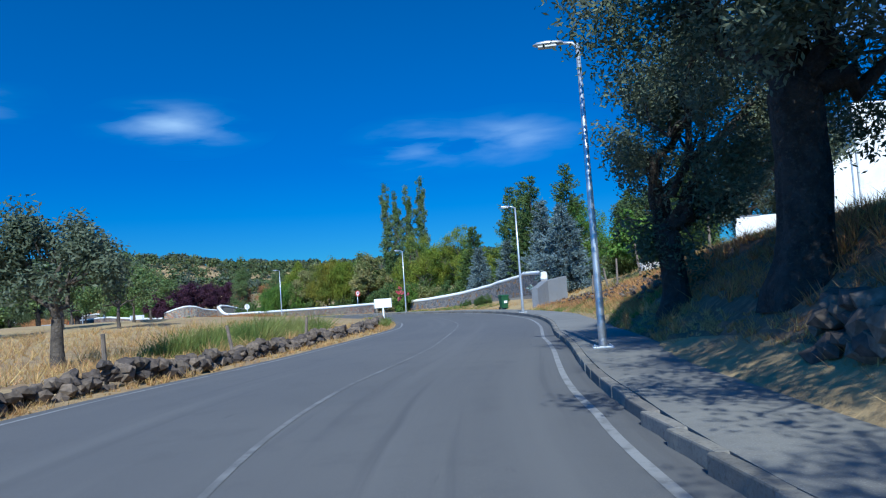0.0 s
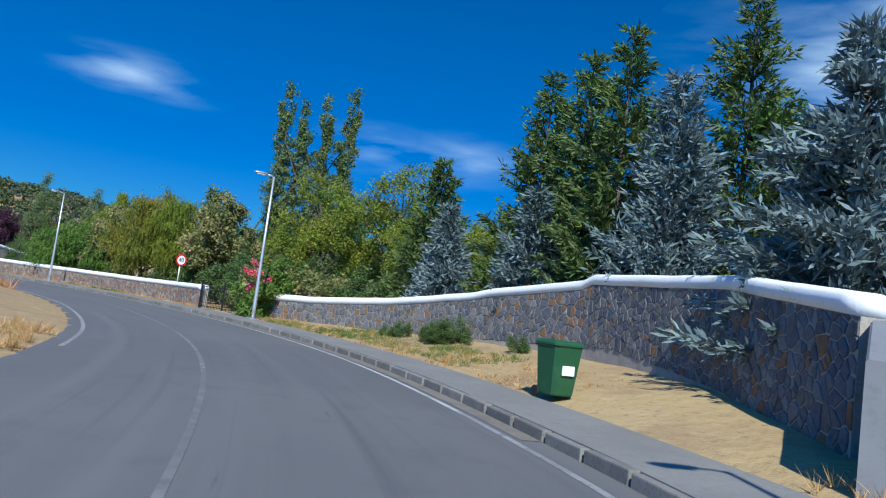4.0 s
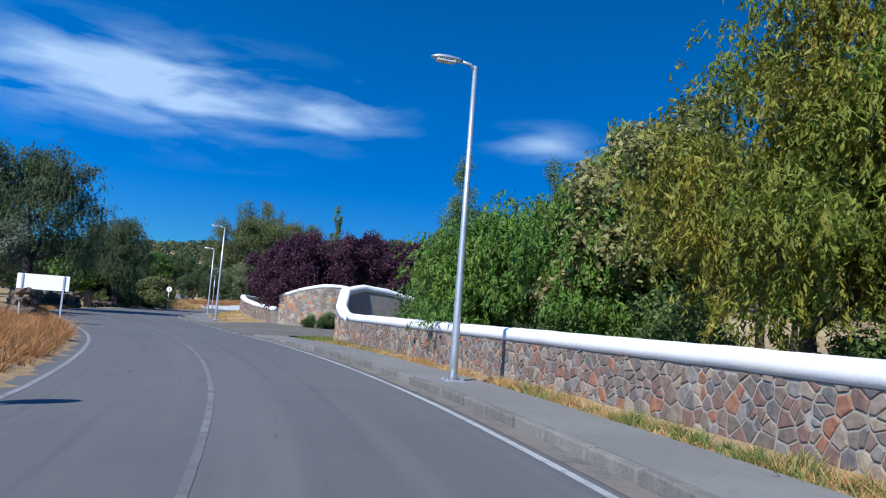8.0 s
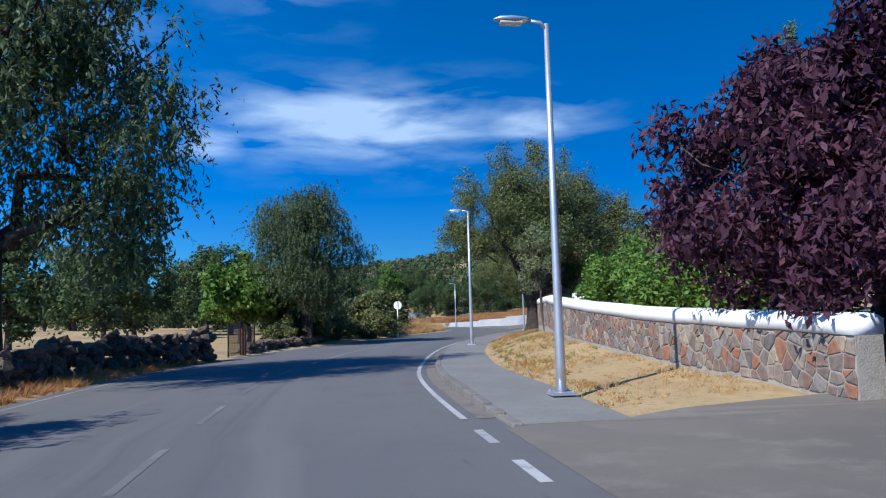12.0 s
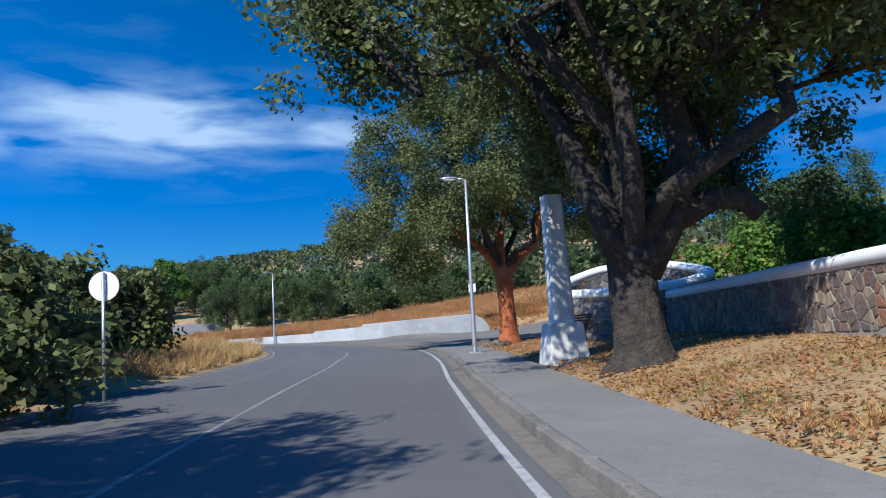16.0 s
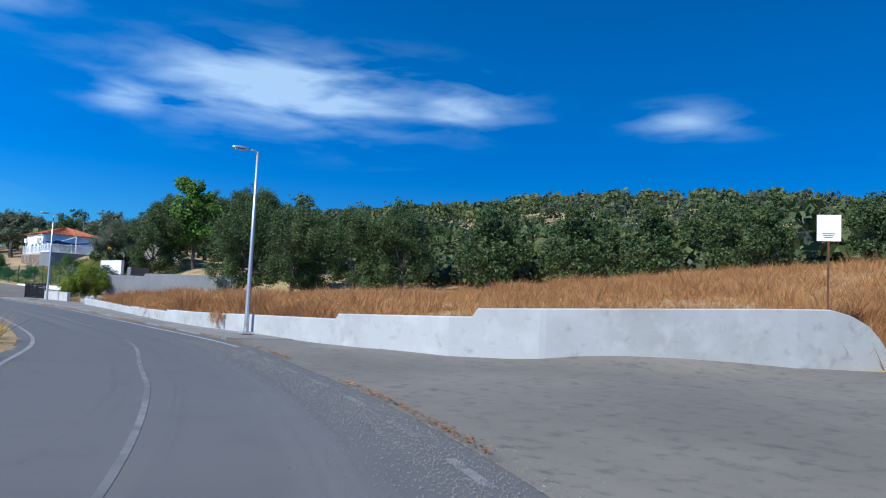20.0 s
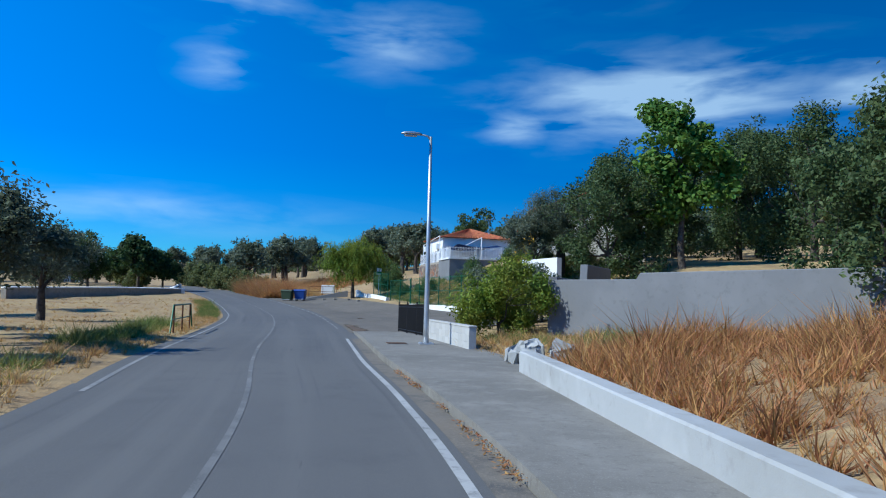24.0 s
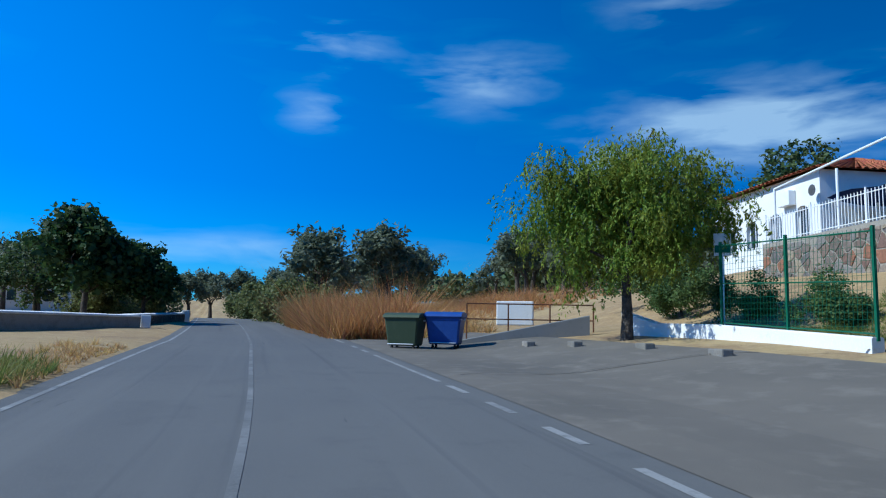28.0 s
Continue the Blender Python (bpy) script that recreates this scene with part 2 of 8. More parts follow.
for az, up, wide, tall, amount in CLOUDS:
    a, e = radians(az), radians(up)
    fwd = Vector((-math.sin(a) * math.cos(e), math.cos(a) * math.cos(e), math.sin(e)))
    rt = Vector((math.cos(a), math.sin(a), 0))
    upv = rt.cross(fwd)
    u = wmath("DIVIDE", wvec("DOT_PRODUCT", tc.outputs["Generated"], tuple(rt)), math.sin(radians(wide)))
    v = wmath("DIVIDE", wvec("DOT_PRODUCT", tc.outputs["Generated"], tuple(upv)), math.sin(radians(tall)))
    r2 = wmath("ADD", wmath("MULTIPLY", u, u), wmath("MULTIPLY", v, v))
    ahead = wmath("GREATER_THAN", wvec("DOT_PRODUCT", tc.outputs["Generated"], tuple(fwd)), 0.0)
    m = wmath("MULTIPLY", wmath("MULTIPLY", wmath("POWER", 2.718, wmath("MULTIPLY", r2, -1.0)), amount), ahead)
    cover = m if cover is None else wmath("MAXIMUM", cover, m)
thick = wmath("MULTIPLY", cover, wmath("SUBTRACT", wmath("MULTIPLY", puff.outputs["Fac"], 2.5), wmath("SUBTRACT", 1.06, wmath("MULTIPLY", cover, .5))))
clampn = wn.new("ShaderNodeClamp")
wl.new(wmath("MULTIPLY", thick, wmath("GREATER_THAN", cover, .02)), clampn.inputs["Value"])
clampn.inputs["Max"].default_value = .55
white = wn.new("ShaderNodeBackground")
white.inputs["Color"].default_value, white.inputs["Strength"].default_value = (.70, .86, 1.0, 1), .80
mixw = wn.new("ShaderNodeMixShader")
wl.new(clampn.outputs[0], mixw.inputs[0])
wl.new(shade.outputs[0], mixw.inputs[1])
wl.new(white.outputs[0], mixw.inputs[2])
wl.new(mixw.outputs[0], out.inputs["Surface"])

sun = new("sun", bpy.data.lights.new("sun", "SUN"))
sun.data.energy, sun.data.angle, sun.data.color = 4.4, radians(.53), (1.0, .93, .82)
sa = radians(SUN_AZ)
sun.matrix_world = look((0, 0, 60), (math.sin(sa) * math.cos(radians(SUN_UP)), -math.cos(sa) * math.cos(radians(SUN_UP)), 60 - math.sin(radians(SUN_UP))))
scene.view_settings.exposure = 0.6

# ---- materials ----
MATS = {}


def material(name, base, rough=.8, var=(), bump=(), metal=0.0, spec=.3, leaf=0.0, island=0.0, random_ob=0.0, coat=0.0):
    """base colour; var: rows of (scale, detail, colour, low, high), mixed over it by noise; bump: rows of (scale, strength, distance)."""
    m = bpy.data.materials.new(name)
    m.use_nodes = True
    nt = m.node_tree
    n, l = nt.nodes, nt.links
    b = n["Principled BSDF"]
    b.inputs["Roughness"].default_value, b.inputs["Metallic"].default_value, b.inputs["Specular IOR Level"].default_value = rough, metal, spec
    geo = n.new("ShaderNodeNewGeometry")
    rgb = n.new("ShaderNodeRGB")
    rgb.outputs[0].default_value = (*base, 1)
    col = rgb.outputs[0]
    for scale, detail, colour, low, high in var:
        t = n.new("ShaderNodeTexNoise")
        t.inputs["Scale"].default_value, t.inputs["Detail"].default_value, t.inputs["Roughness"].default_value = scale, detail, .62
        l.new(geo.outputs["Position"], t.inputs["Vector"])
        r = n.new("ShaderNodeMapRange")
        r.inputs["From Min"].default_value, r.inputs["From Max"].default_value = low, high
        l.new(t.outputs["Fac"], r.inputs["Value"])
        x = n.new("ShaderNodeMix")
        x.data_type = "RGBA"
        l.new(r.outputs[0], x.inputs["Factor"])
        l.new(col, x.inputs["A"])
        x.inputs["B"].default_value = (*colour, 1)
        col = x.outputs["Result"]
    if island or random_ob:
        if island:
            src, amt = geo.outputs["Random Per Island"], island
        else:
            oi = n.new("ShaderNodeObjectInfo")
            src, amt = oi.outputs["Random"], random_ob
        hs = n.new("ShaderNodeHueSaturation")
        r = n.new("ShaderNodeMapRange")
        r.inputs["To Min"].default_value, r.inputs["To Max"].default_value = 1 - amt, 1 + amt
        l.new(src, r.inputs["Value"])
        l.new(r.outputs[0], hs.inputs["Value"])
        w = n.new("ShaderNodeTexWhiteNoise")
        w.noise_dimensions = "1D"
        l.new(src, w.inputs["W"])
        r2 = n.new("ShaderNodeMapRange")
        r2.inputs["To Min"].default_value, r2.inputs["To Max"].default_value = .5 - amt * .06, .5 + amt * .06
        l.new(w.outputs["Value"], r2.inputs["Value"])
        l.new(r2.outputs[0], hs.inputs["Hue"])
        l.new(col, hs.inputs["Color"])
        col = hs.outputs["Color"]
    l.new(col, b.inputs["Base Color"])
    last = None
    for scale, strength, dist in bump:
        t = n.new("ShaderNodeTexNoise")
        t.inputs["Scale"].default_value, t.inputs["Detail"].default_value = scale, 5
        l.new(geo.outputs["Position"], t.inputs["Vector"])
        u = n.new("ShaderNodeBump")
        u.inputs["Strength"].default_value, u.inputs["Distance"].default_value = strength, dist
        l.new(t.outputs["Fac"], u.inputs["Height"])
        if last:
            l.new(last, u.inputs["Normal"])
        last = u.outputs["Normal"]
    if last:
        l.new(last, b.inputs["Normal"])
    if leaf:
        tr = n.new("ShaderNodeBsdfTranslucent")
        l.new(col, tr.inputs["Color"])
        mx = n.new("ShaderNodeMixShader")
        mx.inputs[0].default_value = leaf
        l.new(b.outputs[0], mx.inputs[1])
        l.new(tr.outputs[0], mx.inputs[2])
        l.new(mx.outputs[0], n["Material Output"].inputs["Surface"])
    MATS[name] = m
    return m


def streaks(m, rows):
    """Stains that run with the traffic: rows of (along, across, colour, low, high), from the lane attribute (station, offset)."""
    n, l = m.node_tree.nodes, m.node_tree.links
    b = n["Principled BSDF"]
    col = b.inputs["Base Color"].links[0].from_socket
    lane = n.new("ShaderNodeAttribute")
    lane.attribute_name = "lane"
    for along_, across, colour, low, high in rows:
        k = n.new("ShaderNodeVectorMath")
        k.operation = "MULTIPLY"
        k.inputs[1].default_value = (along_, across, 1)
        l.new(lane.outputs["Vector"], k.inputs[0])
        t = n.new("ShaderNodeTexNoise")
        t.inputs["Scale"].default_value, t.inputs["Detail"].default_value, t.inputs["Roughness"].default_value = 1.0, 4, .55
        l.new(k.outputs[0], t.inputs["Vector"])
        r = n.new("ShaderNodeMapRange")
        r.interpolation_type = "SMOOTHSTEP"
        r.inputs["From Min"].default_value, r.inputs["From Max"].default_value = low, high
        l.new(t.outputs["Fac"], r.inputs["Value"])
        x = n.new("ShaderNodeMix")
        x.data_type = "RGBA"
        l.new(r.outputs[0], x.inputs["Factor"])
        l.new(col, x.inputs["A"])
        x.inputs["B"].default_value = (*colour, 1)
        col = x.outputs["Result"]
    l.new(col, b.inputs["Base Color"])


ASPHALT = material("asphalt", (.104, .104, .106), .86, [(.07, 3, (.118, .117, .116), .45, .6), (1.1, 5, (.094, .094, .096), .52, .75), (60, 3, (.155, .153, .148), .56, .78)], [(140, .35, .006), (9, .12, .008)])
streaks(ASPHALT, [(.035, 1.05, (.128, .127, .126), .48, .72), (.05, 2.6, (.086, .086, .09), .55, .78), (.6, 5.0, (.078, .078, .080), .66, .76)])
PAVING = material("paving_concrete", (.165, .16, .15), .9, [(.5, 4, (.20, .195, .18), .4, .65), (7, 6, (.15, .145, .13), .5, .75), (60, 2, (.28, .27, .25), .55, .8)], [(80, .3, .005), (4, .2, .02)])
FARPAVING = material("pale_footway_concrete", (.20, .19, .172), .92, [(.35, 5, (.155, .147, .132), .42, .62), (2.2, 6, (.235, .225, .205), .5, .7), (9, 6, (.14, .13, .115), .54, .74), (60, 2, (.28, .27, .25), .55, .8)], [(70, .35, .006), (3, .3, .02)])
KERB = material("kerb_concrete", (.17, .16, .145), .9, [(3, 5, (.23, .21, .18), .45, .7), (25, 3, (.10, .09, .08), .5, .8)], [(50, .35, .008)], random_ob=.18)
PAINT = material("road_paint", (.40, .40, .395), .7, [(.5, 4, (.29, .29, .29), .45, .65), (6, 6, (.16, .16, .158), .52, .70), (40, 4, (.36, .36, .35), .5, .7)], [(120, .2, .004)])
THIN = material("thin_road_paint", (.27, .27, .268), .75, [(.4, 4, (.19, .19, .19), .45, .65), (5, 6, (.125, .125, .125), .48, .68), (40, 4, (.22, .22, .22), .5, .7)], [(120, .2, .004)])
FADED = material("faded_road_paint", (.20, .20, .20), .8, [(.4, 3, (.13, .13, .13), .42, .6), (3, 6, (.105, .105, .105), .45, .65), (40, 4, (.16, .16, .16), .5, .7)], [(120, .2, .004)])
LOT = material("weathered_concrete_yard", (.142, .126, .107), .92, [(.18, 4, (.112, .101, .088), .42, .62), (1.6, 6, (.17, .152, .13), .52, .7), (22, 4, (.13, .12, .105), .56, .78)], [(60, .35, .008), (3, .25, .03)])
JUNCTION = material("junction_asphalt", (.138, .126, .108), .92, [(.2, 4, (.18, .163, .138), .4, .62), (3, 6, (.085, .083, .08), .52, .72), (60, 3, (.20, .19, .175), .56, .75)], [(120, .4, .008), (6, .2, .02)])
GRIT = material("kerbside_grit", (.165, .148, .125), .95, [(2, 5, (.10, .095, .09), .45, .65), (.5, 4, (.19, .16, .125), .5, .7), (30, 4, (.22, .19, .15), .52, .75)], [(60, .5, .012)])


def ground_material():
    m = material("dry_ground", (.30, .205, .105), .95, [(.05, 3, (.36, .265, .13), .42, .6), (.35, 5, (.23, .15, .085), .5, .66), (1.7, 6, (.40, .29, .15), .5, .7), (6, 5, (.17, .125, .07), .56, .75), (40, 3, (.42, .33, .19), .55, .8)],
                 [(30, .6, .03), (4, .5, .08)])
    return m


GROUND = ground_material()
BANK = material("stony_bank_earth", (.20, .135, .085), .95, [(.6, 5, (.13, .09, .06), .45, .65), (4, 6, (.30, .20, .12), .5, .7), (18, 4, (.10, .08, .06), .55, .75)], [(12, .8, .08), (60, .5, .02)])
WHITEWASH = material("whitewash", (.74, .74, .73), .85, [(.6, 5, (.70, .68, .63), .5, .72), (5, 6, (.58, .55, .50), .60, .80), (30, 3, (.84, .83, .81), .5, .8)], [(9, .25, .02), (70, .2, .005)])
LIMEWALL = material("lime_painted_block", (.38, .39, .395), .9, [(.4, 5, (.31, .315, .31), .45, .68), (3, 6, (.26, .255, .245), .56, .76), (1.1, 3, (.43, .44, .445), .5, .7)], [(14, .25, .015), (70, .3, .006)])
MORTAR = material("pale_mortar", (.31, .28, .235), .95, [(3, 5, (.22, .195, .165), .45, .7), (30, 4, (.38, .345, .295), .5, .75)], [(40, .5, .02)])


def stone_material(name, tones, amount=.25):
    """Field stones: each takes one of several tones."""
    m = material(name, tones[0], .88, [(7, 5, tuple(c * .62 for c in tones[0]), .52, .75)], [(18, .5, .02), (90, .3, .006)])
    n, l = m.node_tree.nodes, m.node_tree.links
    geo, oi = n.new("ShaderNodeNewGeometry"), n.new("ShaderNodeObjectInfo")
    add = n.new("ShaderNodeMath")
    l.new(geo.outputs["Random Per Island"], add.inputs[0])
    l.new(oi.outputs["Random"], add.inputs[1])
    w = n.new("ShaderNodeTexWhiteNoise")
    w.noise_dimensions = "1D"
    l.new(add.outputs[0], w.inputs["W"])
    ramp = n.new("ShaderNodeValToRGB")
    ramp.color_ramp.interpolation = "CONSTANT"
    while len(ramp.color_ramp.elements) < len(tones):
        ramp.color_ramp.elements.new(1)
    for i, c in enumerate(tones):
        ramp.color_ramp.elements[i].position, ramp.color_ramp.elements[i].color = i / len(tones), (*c, 1)
    l.new(w.outputs["Value"], ramp.inputs[0])
    t = n.new("ShaderNodeTexNoise")
    t.inputs["Scale"].default_value, t.inputs["Detail"].default_value = 11, 6
    l.new(geo.outputs["Position"], t.inputs["Vector"])
    r = n.new("ShaderNodeMapRange")
    r.inputs["From Min"].default_value, r.inputs["From Max"].default_value = .3, .7
    r.inputs["To Min"].default_value, r.inputs["To Max"].default_value = 1 - amount, 1 + amount
    l.new(t.outputs["Fac"], r.inputs["Value"])
    hs = n.new("ShaderNodeHueSaturation")
    l.new(r.outputs[0], hs.inputs["Value"])
    l.new(ramp.outputs[0], hs.inputs["Color"])
    l.new(hs.outputs[0], n["Principled BSDF"].inputs["Base Color"])
    return m


FIELDSTONE = stone_material("field_stone", [(.17, .135, .115), (.21, .165, .13), (.13, .115, .11), (.25, .20, .16), (.25, .12, .075), (.16, .12, .10), (.20, .18, .165), (.17, .105, .085), (.15, .12, .10), (.18, .13, .105), (.29, .235, .17)])
# varied tan field stone, tones raised to paint sunlight onto the entrance walls
SUNLITSTONE = stone_material("sunlit_tan_field_stone", [(.22, .18, .14), (.28, .22, .16), (.16, .145, .135), (.31, .26, .20), (.36, .17, .08), (.21, .165, .125), (.26, .245, .225), (.24, .14, .115), (.37, .30, .20), (.19, .155, .13)])
SLATE = stone_material("grey_crazy_stone", [(.10, .105, .12), (.13, .13, .14), (.085, .09, .10), (.17, .16, .155), (.11, .11, .125), (.13, .12, .12), (.15, .13, .11), (.20, .115, .06), (.095, .09, .095), (.12, .115, .12), (.19, .18, .17), (.145, .14, .145)])
BASALT = stone_material("dark_rubble_stone", [(.085, .066, .054), (.12, .092, .07), (.07, .056, .048), (.15, .115, .085), (.10, .078, .06)], .4)
GALVANISED = material("galvanised_steel", (.56, .58, .60), .42, [(4, 5, (.46, .48, .50), .45, .7), (60, 3, (.62, .63, .64), .5, .7)], [(60, .1, .002)], metal=.75)
BLACKIRON = material("black_iron", (.018, .018, .020), .5, [(20, 4, (.035, .03, .026), .55, .75)], metal=.3)
GREENSTEEL = material("green_painted_steel", (.012, .105, .055), .45, [(10, 4, (.02, .14, .075), .5, .7)], metal=.1)
RUST = material("rusty_iron", (.13, .055, .03), .9, [(8, 6, (.07, .032, .02), .45, .65), (40, 3, (.20, .09, .045), .55, .75)], [(60, .4, .006)])
SIGNWHITE = material("sign_white", (.80, .80, .80), .4, [(3, 4, (.70, .70, .70), .5, .8)])
SIGNRED = material("sign_red", (.62, .012, .018), .4, [(3, 4, (.52, .012, .016), .5, .8)])
SIGNBLACK = material("sign_black", (.012, .012, .014), .5, [(9, 3, (.02, .02, .02), .5, .8)])
LENS = material("lamp_lens", (.55, .56, .55), .25, [(8, 3, (.48, .48, .47), .5, .7)])
BARK = material("grey_bark", (.10, .082, .065), .95, [(5, 6, (.055, .045, .038), .42, .6), (22, 5, (.17, .145, .12), .55, .75)], [(14, 1.0, .06), (50, .6, .015)])
DARKBARK = material("dark_bark", (.055, .045, .038), .95, [(5, 6, (.03, .026, .022), .42, .6), (22, 5, (.10, .085, .07), .55, .75)], [(10, 1.0, .08), (45, .7, .02)])
CORKRED = material("stripped_cork_trunk", (.40, .12, .045), .9, [(1.6, 5, (.20, .055, .022), .42, .62), (6, 6, (.40, .14, .055), .5, .7), (1.1, 3, (.12, .06, .04), .56, .7)], [(10, .6, .04), (50, .4, .01)])


def leaves(name, c, c2, trans=.38, island=.35):
    c, c2 = tuple(v * 1.22 for v in c), tuple(v * 1.22 for v in c2)
    return material(name, c, .6, [(.5, 3, c2, .4, .62)], leaf=trans, island=island, spec=.25)


OLIVE = leaves("olive_leaves", (.085, .105, .062), (.13, .15, .10))
OLIVEDARK = leaves("dark_olive_leaves", (.055, .072, .045), (.085, .10, .07))
OAKLEAF = leaves("oak_leaves", (.088, .108, .036), (.135, .145, .055))
GREENLEAF = leaves("green_leaves", (.075, .145, .025), (.125, .20, .035))
LIMELEAF = leaves("lime_green_leaves", (.13, .185, .022), (.19, .21, .03))
YELLOWLEAF = leaves("yellowing_leaves", (.22, .19, .028), (.13, .16, .025))
PALELEAF = leaves("pale_seedy_leaves", (.115, .14, .04), (.27, .24, .10))
PLUMLEAF = leaves("purple_plum_leaves", (.050, .019, .036), (.085, .034, .052))
DARKGREEN = leaves("dark_green_leaves", (.030, .058, .018), (.05, .085, .025))
BLUEFIR = leaves("blue_spruce_needles", (.135, .18, .185), (.085, .12, .12), .15)
FIR = leaves("cypress_needles", (.055, .09, .026), (.095, .135, .036), .2)
POPLAR = leaves("poplar_leaves", (.09, .135, .042), (.14, .18, .07))
WOODS = leaves("holm_oak_wood", (.045, .066, .024), (.075, .092, .036), .2)
PINK = leaves("pink_blossom", (.60, .08, .14), (.70, .20, .24))
DRYLEAF = leaves("dry_leaves", (.34, .18, .075), (.25, .12, .05))
YOUNGLEAF = leaves("young_grey_green_leaves", (.13, .165, .075), (.19, .20, .09))
SHRUBLEAF = leaves("mid_green_shrub_leaves", (.062, .105, .030), (.10, .145, .045))
WEEPING = leaves("weeping_grey_green_leaves", (.062, .088, .038), (.10, .125, .055))
HOLM = leaves("dark_holm_leaves", (.050, .080, .028), (.08, .11, .04))
STRAW = leaves("dry_grass", (.46, .31, .135), (.36, .22, .085), .35)
REDSTRAW = leaves("rusty_dry_grass", (.40, .215, .085), (.30, .15, .06), .35)
HERB = leaves("green_herbs", (.11, .155, .035), (.20, .20, .06), .35)
EARTHTILE = material("clay_roof_tile", (.42, .13, .06), .85, [(3, 5, (.30, .09, .045), .45, .65), (25, 4, (.50, .20, .10), .5, .75)], [(30, .3, .01)], island=.2)


def mesh_np(name, verts, faces, mats, mat_index=None):
    """A mesh from an array of places and rows of equal length of vertex numbers, or a list of such arrays."""
    me = bpy.data.meshes.new(name)
    verts = np.asarray(verts, np.float32)
    groups = faces if isinstance(faces, list) else [faces]
    groups = [np.asarray(g, np.int32) for g in groups if len(g)]
    me.vertices.add(len(verts))
    me.vertices.foreach_set("co", verts.ravel())
    tot = np.concatenate([np.full(len(g), g.shape[1], np.int32) for g in groups])
    loops = np.concatenate([g.ravel() for g in groups])
    me.loops.add(len(loops))
    me.loops.foreach_set("vertex_index", loops)
    me.polygons.add(len(tot))
    me.polygons.foreach_set("loop_start", np.concatenate([[0], np.cumsum(tot)[:-1]]).astype(np.int32))
    me.polygons.foreach_set("loop_total", tot)
    for m in (mats if isinstance(mats, (list, tuple)) else [mats]):
        me.materials.append(m)
    if mat_index is not None:
        me.polygons.foreach_set("material_index", np.asarray(mat_index, np.int32))
    me.polygons.foreach_set("use_smooth", [False] * len(tot))
    me.update(calc_edges=True)
    me.validate()
    return me


def thing(name, me=None, label="", category="", group="", kind="", m=None):
    ob = new(name, me)
    if m is not None:
        ob.matrix_world = m
    return tagged(ob, label, category, group, kind)


def part(name, bm, mat, parent, label="", smooth=False, kind=""):
    """Links a bmesh or a mesh as one part of a thing."""
    if isinstance(bm, bmesh.types.BMesh):
        me = bpy.data.meshes.new(name)
        bm.normal_update()
        bm.to_mesh(me)
        bm.free()
        me.materials.append(mat)
    else:
        me = bm
    if smooth:
        me.polygons.foreach_set("use_smooth", [True] * len(me.polygons))
    ob = new(name, me)
    ob.parent = parent
    return tagged(ob, label, kind=kind)


def box(x0, x1, y0, y1, z0, z1, bevel=0.0, bm=None):
    bm = bm or bmesh.new()
    v = [bm.verts.new((x, y, z)) for z in (z0, z1) for y in (y0, y1) for x in (x0, x1)]
    fs = [bm.faces.new([v[i] for i in q]) for q in ((0, 2, 3, 1), (4, 5, 7, 6), (0, 1, 5, 4), (2, 6, 7, 3), (0, 4, 6, 2), (1, 3, 7, 5))]
    if bevel:
        es = list({e for f in fs for e in f.edges})
        bmesh.ops.bevel(bm, geom=es, offset=bevel, segments=2, profile=.6, affect="EDGES")
    return bm


def tube(points, radii, sides=8, bm=None, cap=True):
    """A tapered tube along points."""
    bm = bm or bmesh.new()
    pts = [Vector(p) for p in points]
    rings, a = [], None
    for i, p in enumerate(pts):
        t = (pts[min(i + 1, len(pts) - 1)] - pts[max(i - 1, 0)]).normalized()
        a = (t.orthogonal() if a is None else a - t * a.dot(t)).normalized()
        b = t.cross(a)
        r = radii[i] if isinstance(radii, (list, tuple)) else radii
        rings.append([bm.verts.new(p + r * (math.cos(2 * math.pi * k / sides) * a + math.sin(2 * math.pi * k / sides) * b)) for k in range(sides)])
    for r0, r1 in zip(rings, rings[1:]):
        for k in range(sides):
            bm.faces.new((r0[k], r0[(k + 1) % sides], r1[(k + 1) % sides], r1[k]))
    if cap:
        bm.faces.new(rings[0][::-1])
        bm.faces.new(rings[-1])
    return bm


def disc(r, y0, y1, sides=32, z=0.0, bm=None, r0=0.0):
    """A round plate facing -y, or a ring where r0 is given."""
    bm = bm or bmesh.new()
    def ring(rr, y):
        return [bm.verts.new((rr * math.cos(2 * math.pi * k / sides), y, z + rr * math.sin(2 * math.pi * k / sides))) for k in range(sides)]
    a, b = ring(r, y0), ring(r, y1)
    if r0:
        c, d = ring(r0, y0), ring(r0, y1)
    for k in range(sides):
        j = (k + 1) % sides
        bm.faces.new((a[k], b[k], b[j], a[j]))
        if r0:
            bm.faces.new((a[k], a[j], c[j], c[k]))
            bm.faces.new((b[k], d[k], d[j], b[j]))
            bm.faces.new((c[k], c[j], d[j], d[k]))
    if not r0:
        bm.faces.new(a)
        bm.faces.new(b[::-1])
    return bm


